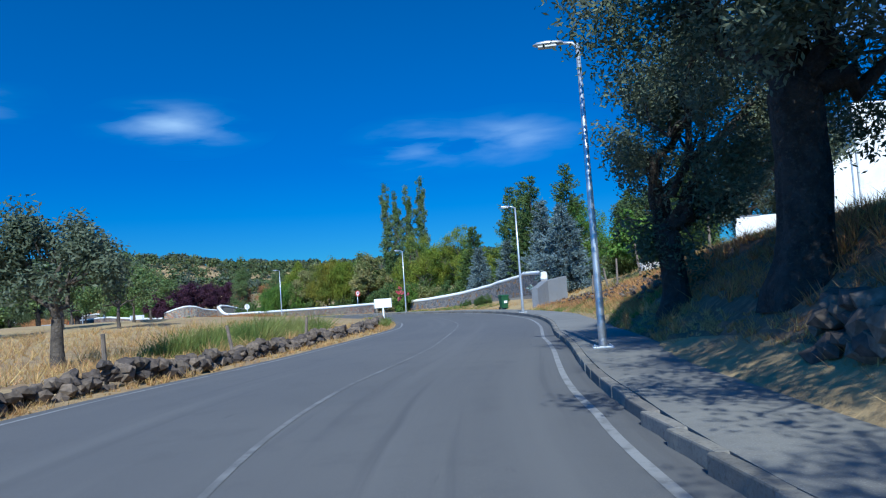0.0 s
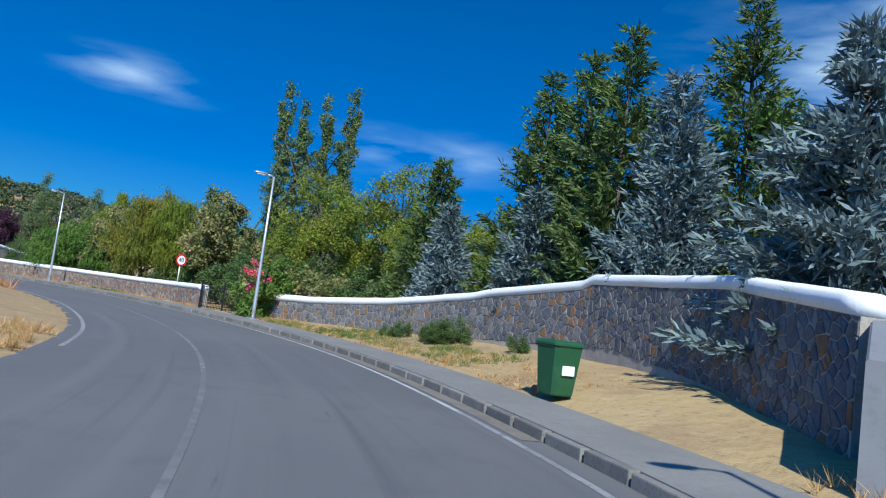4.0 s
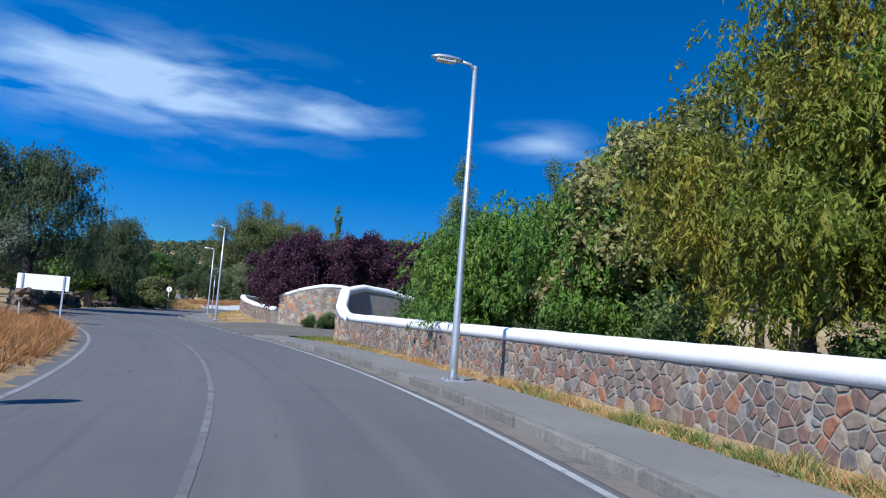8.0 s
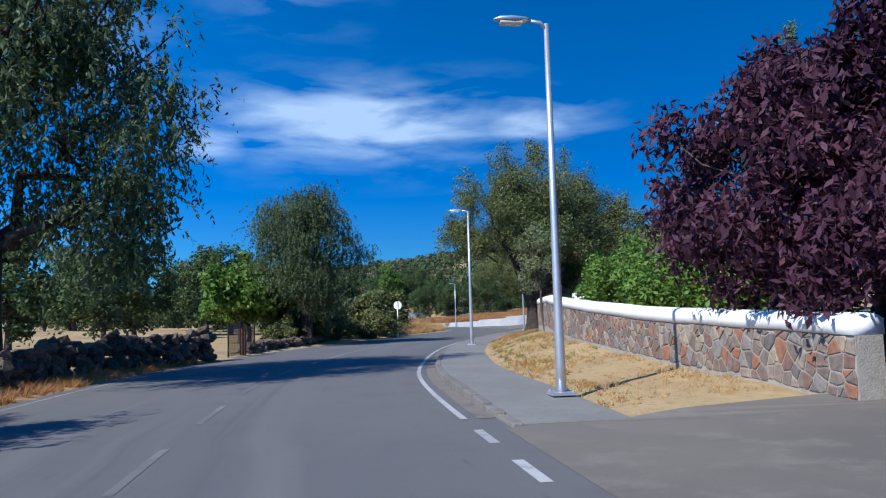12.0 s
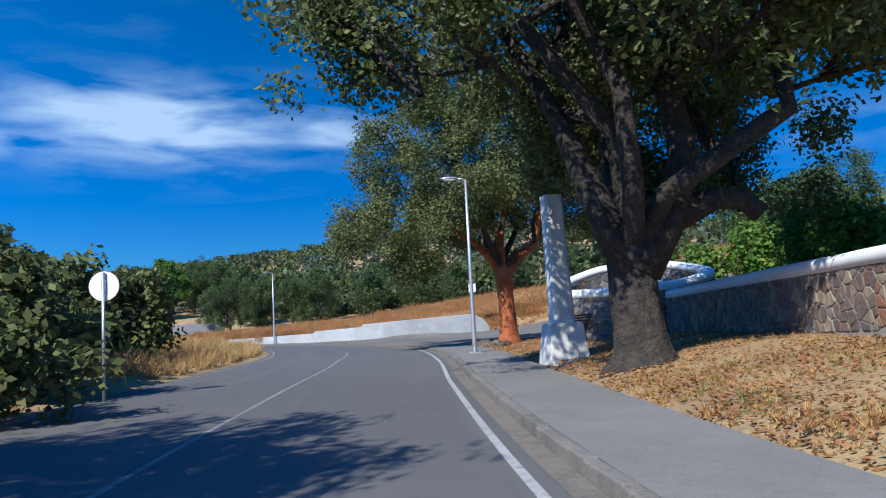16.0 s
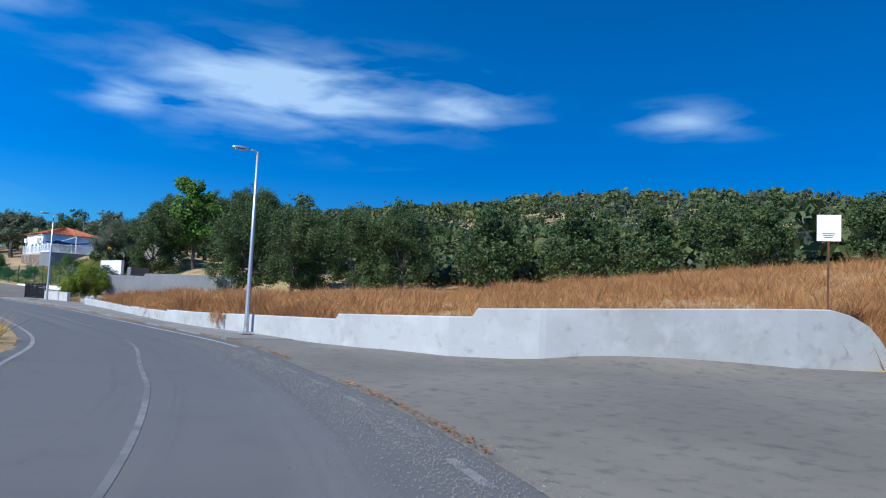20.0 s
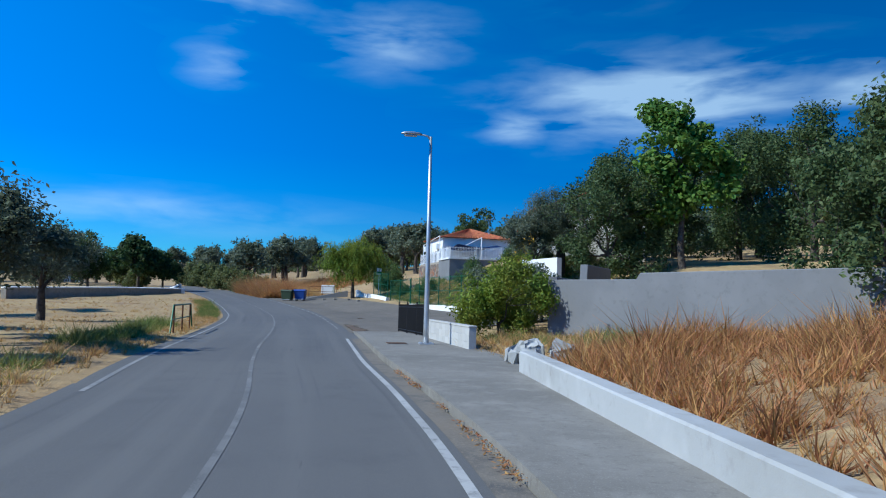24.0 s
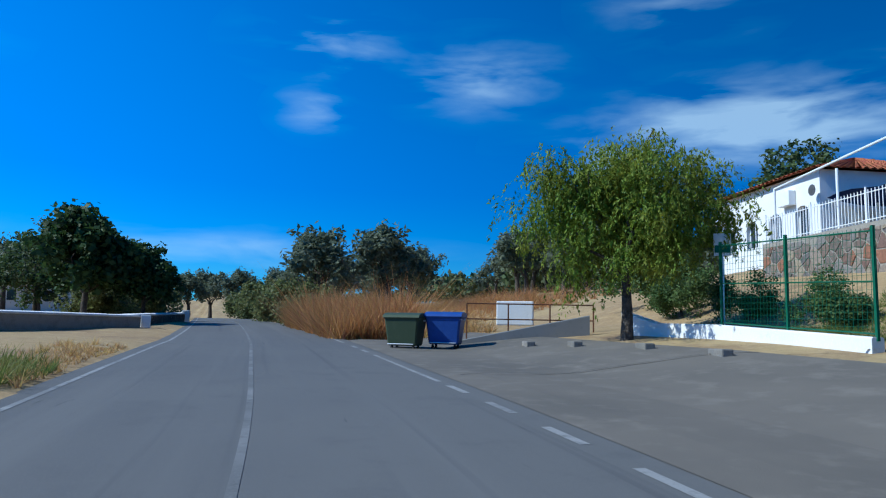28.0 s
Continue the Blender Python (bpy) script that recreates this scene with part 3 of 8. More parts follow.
def ribbon(name, s0, s1, inner, outer, z, mat, parent=None, step=1.0, thick=0.0, **tags):
    """A strip that follows the road between two offsets (functions or numbers), at height z over the road."""
    f = lambda q, s: q(s) if callable(q) else np.full_like(s, q)
    s = np.linspace(s0, s1, max(2, int(abs(s1 - s0) / step) + 1))
    zz = road_z(s) + (z(s) if callable(z) else z)
    a, b = place(s, f(inner, s), zz), place(s, f(outer, s), zz)
    n = len(s)
    i = np.arange(n - 1)
    if thick:
        lo = np.array([0, 0, thick])
        V = np.vstack([a, b, a - lo, b - lo])
        q = lambda p, r: np.stack([p * n + i, r * n + i, r * n + i + 1, p * n + i + 1], 1)
        F = np.vstack([q(0, 1), q(1, 3), q(2, 0), [[0, 2 * n, 3 * n, n], [n - 1, 2 * n - 1, 4 * n - 1, 3 * n - 1]]])
    else:
        V = np.vstack([a, b])
        F = np.stack([i, n + i, n + i + 1, i + 1], 1)
    me = mesh_np(name, V, F, mat)
    if parent:
        return part(name, me, mat, parent, **tags)
    return thing(name, me, **tags)

# ---- ground, road, pavement ----
def axis(lo, hi, step, reach):
    a = list(np.arange(lo, hi + step / 2, step))
    g, left, right = step, [lo], [hi]
    while left[-1] > -reach:
        g *= 1.16
        left.append(left[-1] - g)
        right.append(right[-1] + g)
    return np.array(left[:0:-1] + a + right[1:])


gx, gy = axis(-300, 70, 1.1, 3200), axis(-40, 260, 1.1, 3200)
GX, GY = np.meshgrid(gx, gy)
GZ = height(GX, GY)
rough = np.array([noise.noise(Vector((x * .35, y * .35, 0))) for x, y in zip(GX.ravel()[::1], GY.ravel()[::1])]).reshape(GX.shape)
gs, gd = stations(GX.ravel(), GY.ravel())
off_road = np.clip(np.maximum(gd - walk_edge(gs) - .6, left_edge(gs) - 1.2 - gd), 0, 2).reshape(GX.shape) / 2
yard = ((gs > 116) & (gs < 133) | (gs > 199) & (gs < 222) | (gs > 272) & (gs < 312)).reshape(GX.shape) & (gd > 0).reshape(GX.shape) & (gd < 14).reshape(GX.shape)
GZ += rough * .10 * off_road * ~yard
ny, nx = GX.shape
ij = (np.arange(ny - 1)[:, None] * nx + np.arange(nx - 1)).ravel()
on_bank = ((gs > -40) & (gs < 46 + 2 * rough.ravel()) & (gd > walk_edge(gs) - .3) & (gd < walk_edge(gs) + 3.4 + 1.6 * rough.ravel()))[ij]
gme = mesh_np("ground", np.stack([GX.ravel(), GY.ravel(), GZ.ravel()], 1), np.stack([ij, ij + 1, ij + nx + 1, ij + nx], 1), [GROUND, BANK], on_bank.astype(int))
gme.polygons.foreach_set("use_smooth", [True] * len(gme.polygons))
ground = thing("ground", gme, "dry straw-coloured earth and field ground with sparse grass", "ground", kind="structure")

asphalt_left = lambda s: left_edge(s) - .35
asphalt_right = lambda s: kerb_line(s) + np.where((s > 117) & (s < 133), .3, 0)
s_all = np.arange(-58, 430, 1.0)
cols = 9
rows_v = []
for k in range(cols):
    u = k / (cols - 1)
    o = asphalt_left(s_all) * (1 - u) + asphalt_right(s_all) * u
    crown = .02 * (1 - (2 * u - 1) ** 2)
    rows_v.append(place(s_all, o, road_z(s_all) + crown - .02))
V = np.array(rows_v)
n = len(s_all)
i = np.arange(n - 1)
F = np.vstack([np.stack([k * n + i, (k + 1) * n + i, (k + 1) * n + i + 1, k * n + i + 1], 1) for k in range(cols - 1)])
rme = mesh_np("road", V.reshape(-1, 3), F, ASPHALT)
rme.polygons.foreach_set("use_smooth", [True] * len(rme.polygons))
lane = rme.attributes.new("lane", "FLOAT_VECTOR", "POINT")
lane.data.foreach_set("vector", np.stack([np.tile(s_all, cols), np.repeat(np.arange(cols) * 1.05, len(s_all)), np.zeros(cols * len(s_all))], 1).astype(np.float32).ravel())
road = thing("road", rme, "grey worn asphalt two-lane village road", "road", kind="structure")


def crown_z(s, d):
    """Height of the road's surface over its datum at an offset."""
    u = (d - asphalt_left(s)) / (asphalt_right(s) - asphalt_left(s))
    return .02 * (1 - (2 * u - 1) ** 2) - .02


def line_bits(name, mat, centre, width, spans, dash=None):
    paint_z = lambda q: crown_z(q, centre(q)) + .004
    for a, b in spans:
        if dash:
            s = a
            while s + dash[0] <= b:
                ribbon(name, s, s + dash[0], lambda q: centre(q) - width / 2, lambda q: centre(q) + width / 2, paint_z, mat, road, .5)
                s += dash[0] + dash[1]
        else:
            ribbon(name, a, b, lambda q: centre(q) - width / 2, lambda q: centre(q) + width / 2, paint_z, mat, road, .7)


line_bits("edge_line", THIN, right_line, .10, [(-56, 52), (303.6, 310), (316, 420)])
line_bits("edge_line", PAINT, right_line, .10, [(52, 117), (134, 198), (224, 268)])
line_bits("edge_line", PAINT, right_line, .12, [(118, 133)], (1.0, 1.0))
line_bits("edge_line", THIN, right_line, .12, [(276, 303), (311, 315)], (1.0, 1.0))
line_bits("edge_line", FADED, right_line, .12, [(204, 224)], (1.0, 1.0))
line_bits("edge_line", THIN, left_edge, .09, [(-56, 44), (56, 150), (156, 240), (254, 420)])
line_bits("centre_line", FADED, mid, .08, [(-56, 121), (200, 226), (232, 420)])
line_bits("centre_line", THIN, mid, .08, [(148, 200)])
line_bits("centre_line", FADED, mid, .10, [(122, 147)], (2.2, 2.0))
ribbon("kerbside_grit", 50, 117, lambda s: right_line(s) + .15, lambda s: kerb_line(s) - .01, lambda s: crown_z(s, right_line(s) + .25) + .006, GRIT, road, kind="stuff")
ribbon("kerbside_grit", 134, 198, lambda s: right_line(s) + .2, lambda s: kerb_line(s) - .01, lambda s: crown_z(s, right_line(s) + .25) + .006, GRIT, road, kind="stuff")
ribbon("kerbside_grit", 236, 268, lambda s: right_line(s) + .15, lambda s: kerb_line(s) - .01, lambda s: crown_z(s, right_line(s) + .25) + .006, GRIT, road, kind="stuff")

def walk_z(s):
    """Height of the footway over the road: it drops to the turnings."""
    return np.interp(s, [-60, 108, 115, 117.5, 133, 137, 193, 198.5], [.13, .13, .04, .03, .03, .13, .13, .04])


def far_walk_z(s):
    return np.interp(s, [226, 233, 240, 268, 272.6], [.035, .05, .11, .11, .04])


pavement = thing("pavement", None, "grey concrete footway with a low stone kerb", "pavement", kind="structure")
for a, b in ((-40, 117.5), (133, 198.5)):
    ribbon("slab", a, b, lambda s: kerb_line(s) + .14, walk_edge, walk_z, PAVING, pavement, thick=.25)
ribbon("slab", 226.5, 272.6, lambda s: kerb_line(s) + .02, lambda s: walk_edge(s) + np.interp(s, [250, 258], [.4, 1.1]), far_walk_z, FARPAVING, pavement, thick=.25)
# kerb stones, one by one
kb = box(-.07, .07, -.485, .485, -.15, .125, .02)
kme = bpy.data.meshes.new("kerb_stone")
kb.to_mesh(kme)
kb.free()
kme.materials.append(KERB)
rk = random.Random(3)
for a, b in ((-10, 117.5), (133, 198.5)):
    s = a + .5
    while s < b:
        k = new("kerb_stone", kme)
        k.parent = pavement
        c = place(s, float(kerb_line(s)) + .07)
        k.matrix_world = pose(c[0], c[1], float(road_z(s) + walk_z(s)) - .13 + rk.uniform(-.008, .008), rk.uniform(-.6, .6), rk.uniform(-2, 2), bearing(s) + rk.uniform(-.6, .6))
        s += 1.0

# side turnings and the yard beside the school, each a sheet that meets the road's edge
def sheet(name, s0, s1, inner, outer, lift, mat, cols=10, **tags):
    s = np.linspace(s0, s1, int(s1 - s0) + 1)
    V = []
    for k in range(cols):
        u = k / (cols - 1)
        o = inner(s) * (1 - u) + outer(s) * u
        p = place(s, o)
        z = np.maximum(height(p[:, 0], p[:, 1]), road_z(s) - .03) if k else road_z(s) - .012
        V.append(np.stack([p[:, 0], p[:, 1], z + (lift if k else 0)], 1))
    n = len(s)
    i = np.arange(n - 1)
    F = np.vstack([np.stack([k * n + i, (k + 1) * n + i, (k + 1) * n + i + 1, k * n + i + 1], 1) for k in range(cols - 1)])
    return thing(name, mesh_np(name, np.array(V).reshape(-1, 3), F, mat), **tags)


sheet("driveway", 117.5, 133, lambda s: kerb_line(s) - .1, lambda s: np.interp(s, [117.5, 119, 130, 133], [6.5, 24, 26, 6.2]), .05, LOT, label="pale worn concrete driveway between two stone walls", category="driveway", kind="structure")
sheet("side_road", 197.0, 227.5, lambda s: kerb_line(s) - .1, lambda s: np.interp(s, [197.0, 198.6, 203, 207, 216, 221.5, 227.5], [3.6, 4.6, 14, 40, 16.5, 7.4, 4.0]), .05, JUNCTION, label="sandy grey asphalt side road at the junction", category="side road", kind="structure")
sheet("school_yard", 272, 318, lambda s: kerb_line(s) - .1, lambda s: np.interp(s, [272, 275, 303, 318], [4.6, 12.6, 9.6, 8.6]), .06, LOT, label="cracked concrete forecourt beside the school fence", category="forecourt", kind="structure")

# ---- walls of stones ----
def cells(w, h, size, seed, top=None):
    """Voronoi cells of a w by h field, as polygons; top(u) is the field's upper edge."""
    r = random.Random(seed)
    pts = []
    nv, nu = max(1, round(h / (size * .8))), max(1, round(w / size))
    for j in range(-1, nv + 1):
        for k in range(-1, nu + 1):
            if r.random() < .2:
                continue
            pts.append(((k + .5 + (.5 if j % 2 else 0) + r.uniform(-.6, .6)) * w / nu, (j + .5 + r.uniform(-.55, .55)) * h / nv))
            if r.random() < .3:
                pts.append((pts[-1][0] + r.uniform(.3, .6) * size, pts[-1][1] + r.uniform(-.5, .5) * size))
    P = np.array(pts)
    out = []
    for p in P:
        if not (-.3 * size < p[0] < w + .3 * size and -.3 * size < p[1] < h + .3 * size):
            continue
        poly = [(max(0, p[0] - 2 * size), max(0, p[1] - 2 * size)), (min(w, p[0] + 2 * size), max(0, p[1] - 2 * size)), (min(w, p[0] + 2 * size), min(h, p[1] + 2 * size)), (max(0, p[0] - 2 * size), min(h, p[1] + 2 * size))]
        near = P[np.argsort(((P - p) ** 2).sum(1))[1:16]]
        for q in near:
            mx, my = (p + q) / 2
            nx_, ny_ = q - p
            new_poly = []
            for a, b in zip(poly, poly[1:] + poly[:1]):
                da, db = (a[0] - mx) * nx_ + (a[1] - my) * ny_, (b[0] - mx) * nx_ + (b[1] - my) * ny_
                if da <= 0:
                    new_poly.append(a)
                if da * db < 0:
                    t = da / (da - db)
                    new_poly.append((a[0] + (b[0] - a[0]) * t, a[1] + (b[1] - a[1]) * t))
            poly = new_poly
            if len(poly) < 3:
                break
        if top and len(poly) > 2:
            poly = [(x, min(y, top(x))) for x, y in poly]
        if len(poly) > 2:
            a = abs(sum(x0 * y1 - x1 * y0 for (x0, y0), (x1, y1) in zip(poly, poly[1:] + poly[:1]))) / 2
            if a > .008:
                out.append(poly)
    return out


def stone_mesh(polys, to_world, joint, proud, seed):
    """Joined stones: to_world(u, v, depth) gives places; every stone stands proud by its own amount."""
    r = random.Random(seed)
    V, F3, F4 = [], [], []
    for poly in polys:
        cx, cy = sum(p[0] for p in poly) / len(poly), sum(p[1] for p in poly) / len(poly)
        size = max(.05, min(math.hypot(x - cx, y - cy) for x, y in poly))
        k0 = max(.55, 1 - joint / size)
        k1 = k0 * .86
        h = proud * r.uniform(.55, 1.3)
        b = len(V)
        n = len(poly)
        for x, y in poly:
            V.append(to_world(cx + (x - cx) * k0, cy + (y - cy) * k0, -.01))
        for x, y in poly:
            V.append(to_world(cx + (x - cx) * k0 * .985, cy + (y - cy) * k0 * .985, h * .6))
        for x, y in poly:
            V.append(to_world(cx + (x - cx) * k1, cy + (y - cy) * k1, h))
        V.append(to_world(cx, cy, h * 1.06))
        for i in range(n):
            j = (i + 1) % n
            F4.append((b + i, b + j, b + n + j, b + n + i))
            F4.append((b + n + i, b + n + j, b + 2 * n + j, b + 2 * n + i))
            F3.append((b + 2 * n + i, b + 2 * n + j, b + 3 * n))
    return V, [F4, F3]


def stone_wall(label, line, base, top, mat, seed, size=.34, thick=.4, cap=.28, face=1, single=None, joint=.013, both=False):
    """A stone wall with a rounded white coping along a line of places; base and top: heights along it, by share of length.
    face: +1 where the stones show to the left of the line's way, -1 to its right. single: the stretch whose stones are parts."""
    p = np.array([(q[0], q[1]) for q in line])
    seg = np.hypot(*np.diff(p, axis=0).T)
    L = np.concatenate([[0], np.cumsum(seg)])
    W = L[-1]
    m = max(8, int(W / .5))
    us = np.linspace(0, W, m + 1)
    X, Y = np.interp(us, L, p[:, 0]), np.interp(us, L, p[:, 1])
    tx, ty = np.gradient(X), np.gradient(Y)
    tl = np.hypot(tx, ty)
    NX, NY = -ty / tl * face, tx / tl * face
    B, T = np.array([base(u / W) for u in us]), np.array([top(u / W) for u in us])
    wall = thing("stone_wall", None, label, "wall")
    half = thick / 2
    rows = [np.stack([X + NX * o, Y + NY * o, z], 1) for o, z in ((half, B - .4), (half, T - cap), (-half, T - cap), (-half, B - .4))]
    V = np.vstack(rows)
    n = len(us)
    i = np.arange(n - 1)
    q = lambda a, b: np.stack([a * n + i, a * n + i + 1, b * n + i + 1, b * n + i], 1)
    F = np.vstack([q(0, 1), q(1, 2), q(2, 3), [[0, n, 2 * n, 3 * n], [n - 1, 4 * n - 1, 3 * n - 1, 2 * n - 1]]])
    part("core", mesh_np("core", V, F, MORTAR), MORTAR, wall, "pale mortar joints")
    if cap:
        prof = [(half + .03, -cap - .004), (half + .025, -cap * .25), (half * .75, -.02), (0, .01), (-half * .75, -.02), (-half - .025, -cap * .25), (-half - .03, -cap - .004)]
        wob = [noise.noise(Vector((u * .9, seed, 0))) * .018 for u in us]
        V = np.vstack([np.stack([X + NX * o, Y + NY * o, T + z + np.array(wob)], 1) for o, z in prof])
        F = np.vstack([q(a, a + 1) for a in range(6)] + [q(6, 0)])
        me = mesh_np("coping", V, [F, np.array([[a * n for a in range(7)], [a * n + n - 1 for a in range(6, -1, -1)]])], WHITEWASH)
        me.polygons.foreach_set("use_smooth", [True] * len(me.polygons))
        part("coping", me, WHITEWASH, wall, "whitewashed rounded coping")
    hmax = float((T - cap - B).max()) + .1

    def world(u, v, dep, side=1):
        b = float(np.interp(u, us, B)) - .05
        return (float(np.interp(u, us, X)) + side * float(np.interp(u, us, NX)) * (half + dep), float(np.interp(u, us, Y)) + side * float(np.interp(u, us, NY)) * (half + dep), b + v)
    polys = cells(W, hmax, size, seed, lambda u: float(np.interp(u, us, T - cap - B)) + .04)
    polys = [p_ for p_ in polys if max(y for x, y in p_) - min(y for x, y in p_) > .05]
    if single:
        one = [p_ for p_ in polys if single[0] <= p_[0][0] <= single[1]]
        polys = [p_ for p_ in polys if not single[0] <= p_[0][0] <= single[1]] + one[290:]
        for k, p_ in enumerate(one[:290]):
            V, F = stone_mesh([p_], world, joint, .02, seed + k)
            part("stone", mesh_np("stone", V, F, mat), mat, wall)
    if polys:
        V, F = stone_mesh(polys, world, joint, .02, seed)
        part("stonework", mesh_np("stonework", V, F, mat), mat, wall, kind="stuff")
    if both:
        V, F = stone_mesh(cells(W, hmax, size, seed + 9, lambda u: float(np.interp(u, us, T - cap - B)) + .04), lambda u, v, dp: world(u, v, dp, -1), joint, .03, seed + 5)
        part("stonework", mesh_np("stonework", V, F, mat), mat, wall, kind="stuff")
    return wall


def track(rows, n=40):
    """Places along rows of (s, d), smoothed, with base heights."""
    rows = np.array(rows, float)
    t = np.linspace(0, len(rows) - 1, n)
    s, d = np.interp(t, np.arange(len(rows)), rows[:, 0]), np.interp(t, np.arange(len(rows)), rows[:, 1])
    P = place(s, d)
    return [tuple(q) for q in P]


def along(*rows):
    """A height profile by share of length."""
    return lambda u: float(np.interp(u, [r[0] for r in rows], [r[1] for r in rows]))


# the garden wall: grey stone by the bend, then brown stone along the footway up to the drive
stone_wall("grey crazy-stone garden wall with a whitewashed coping, beside dry grass", track([(48.6, 7.0), (53, 8.6), (58, 9.3), (63, 9.0), (68, 8.2), (73, 6.9), (75.6, 6.0)]),
           along((0, .3), (.3, 1.1), (.5, .8), (.7, .4), (1, .15)), along((0, 2.3), (.15, 2.8), (.35, 2.95), (.36, 2.8), (.52, 2.4), (.53, 2.3), (.7, 1.75), (.86, 1.4), (1, 1.25)), SLATE, 11, .24, face=1, single=(10, 21))
stone_wall("brown field-stone garden wall with a broad whitewashed coping", track([(79.95, 5.25), (85, 5.6), (92, 5.5), (99, 5.3), (106, 5.0), (112.6, 5.0)]),
           along((0, .12), (1, .12)), along((0, 1.28), (.3, 1.2), (.7, 1.2), (1, 1.22)), FIELDSTONE, 12, .20, face=1, cap=.26, single=(18, 31))
wing = [tuple(place(112.6, 5.0)), tuple(place(114.5, 5.2)), tuple(place(116.5, 6.0)), tuple(place(117.5, 7.2)), tuple(place(118.6, 10)), tuple(place(120, 15))]
stone_wall("field-stone wing wall at the drive with a coping that sweeps up", wing, along((0, .1), (1, .1)), along((0, 1.22), (.08, 1.3), (.30, 2.35), (.40, 2.6), (.52, 2.5), (1, 1.5)), SUNLITSTONE, 13, .24, face=1, cap=.3, single=(0, 6))
stone_wall("low field-stone wall with a whitewashed coping on a dry bank", [tuple(place(s, d)) for s, d in ((132.4, 6.6), (138, 6.5), (145, 6.3), (150, 6.1), (158, 6.0), (166, 6.6), (174, 7.8), (182, 8.8), (188, 9.6))],
           along((0, .25), (.12, .5), (.35, 1.0), (.7, .95), (1, .4)), along((0, 1.3), (.12, 1.5), (.35, 2.15), (.7, 2.15), (.9, 2.0), (1, 1.9)), FIELDSTONE, 14, .24, face=1, cap=.27)
stone_wall("curved field-stone entrance wall with an arched whitewashed coping", [tuple(place(s, d)) for s, d in ((132.1, 6.9), (130.7, 7.7), (129.7, 9.0), (129.3, 11.0), (129.8, 14), (130.5, 18))],
           along((0, 0), (1, .1)), along((0, 2.1), (.06, 2.3), (.15, 2.62), (.24, 2.88), (.32, 2.96), (.42, 2.8), (.55, 2.3), (1, 1.7)), SUNLITSTONE, 15, .25, face=-1, cap=.22, single=(0, 9))
stone_wall("round stone water tank with a whitewashed rim under the trees", [tuple(np.array(place(190.0, 9.2))[:2] + 2.7 * np.array((math.cos(a), math.sin(a)))) for a in np.linspace(.3, 6.55, 40)],
           along((0, .15), (1, .15)), along((0, 2.7), (.2, 3.3), (.32, 3.2), (.455, 2.6), (.58, 2.15), (.7, 2.1), (.85, 2.25), (1, 2.7)), SLATE, 16, .28, face=-1, cap=.28, both=True)


def plain_wall(name, label, line, base, top, thick, mat, category="wall", kind=""):
    p = np.array([(q[0], q[1]) for q in line])
    L = np.concatenate([[0], np.cumsum(np.hypot(*np.diff(p, axis=0).T))])
    m = max(6, int(L[-1] / .14))
    us = np.linspace(0, L[-1], m + 1)
    X, Y = np.interp(us, L, p[:, 0]), np.interp(us, L, p[:, 1])
    tx, ty = np.gradient(X), np.gradient(Y)
    tl = np.hypot(tx, ty)
    nx_, ny_ = -ty / tl, tx / tl
    B, T = np.array([base(u / L[-1]) for u in us]), np.array([top(u / L[-1]) for u in us])
    h = thick / 2
    prof = [(h, B - .3), (h, T - .025), (h - .025, T), (-h + .025, T), (-h, T - .025), (-h, B - .3)]
    V = np.vstack([np.stack([X + nx_ * o, Y + ny_ * o, z], 1) for o, z in prof])
    n = len(us)
    i = np.arange(n - 1)
    F = np.vstack([np.stack([a * n + i, a * n + i + 1, (a + 1) * n + i + 1, (a + 1) * n + i], 1) for a in range(5)])
    return thing(name, mesh_np(name, V, [F, np.array([[a * n for a in range(6)], [a * n + n - 1 for a in range(5, -1, -1)]])], mat), label, category, kind=kind)


RETAIN = [(-105.9, 188.2), (-107.6, 186.2), (-109.8, 184.0), (-112.2, 181.9), (-114.3, 180.9), (-117.2, 180.7), (-120.6, 181.0)] + [tuple(place(s, d))[:2] for s, d in ((229, 3.9), (232, 3.2), (236, 2.75), (240, 2.7), (248, 3.3), (255.5, 4.2))]
RL = float(np.hypot(*np.diff(np.array(RETAIN), axis=0).T).sum())
wall_top = lambda *rows: along(*[(m_ / RL, z_) for m_, z_ in rows])
plain_wall("retaining_wall", "white-painted block retaining wall stepped along the roadside", RETAIN, along((0, -.12), (1, .1)),
           wall_top((0, .15), (.12, .55), (.35, .95), (.7, 1.3), (1.2, 1.55), (1.8, 1.68), (3.5, 1.62), (RL - 37, 1.3), (RL - 36.99, 1.09), (RL - 32.2, .93), (RL - 32.19, .78), (RL - 22.8, .56), (RL - 20.3, .54), (RL - 20.29, .47), (RL - 14.2, .46), (RL - 14.19, .40), (RL - 6, .44), (RL, .50)), .3, LIMEWALL)

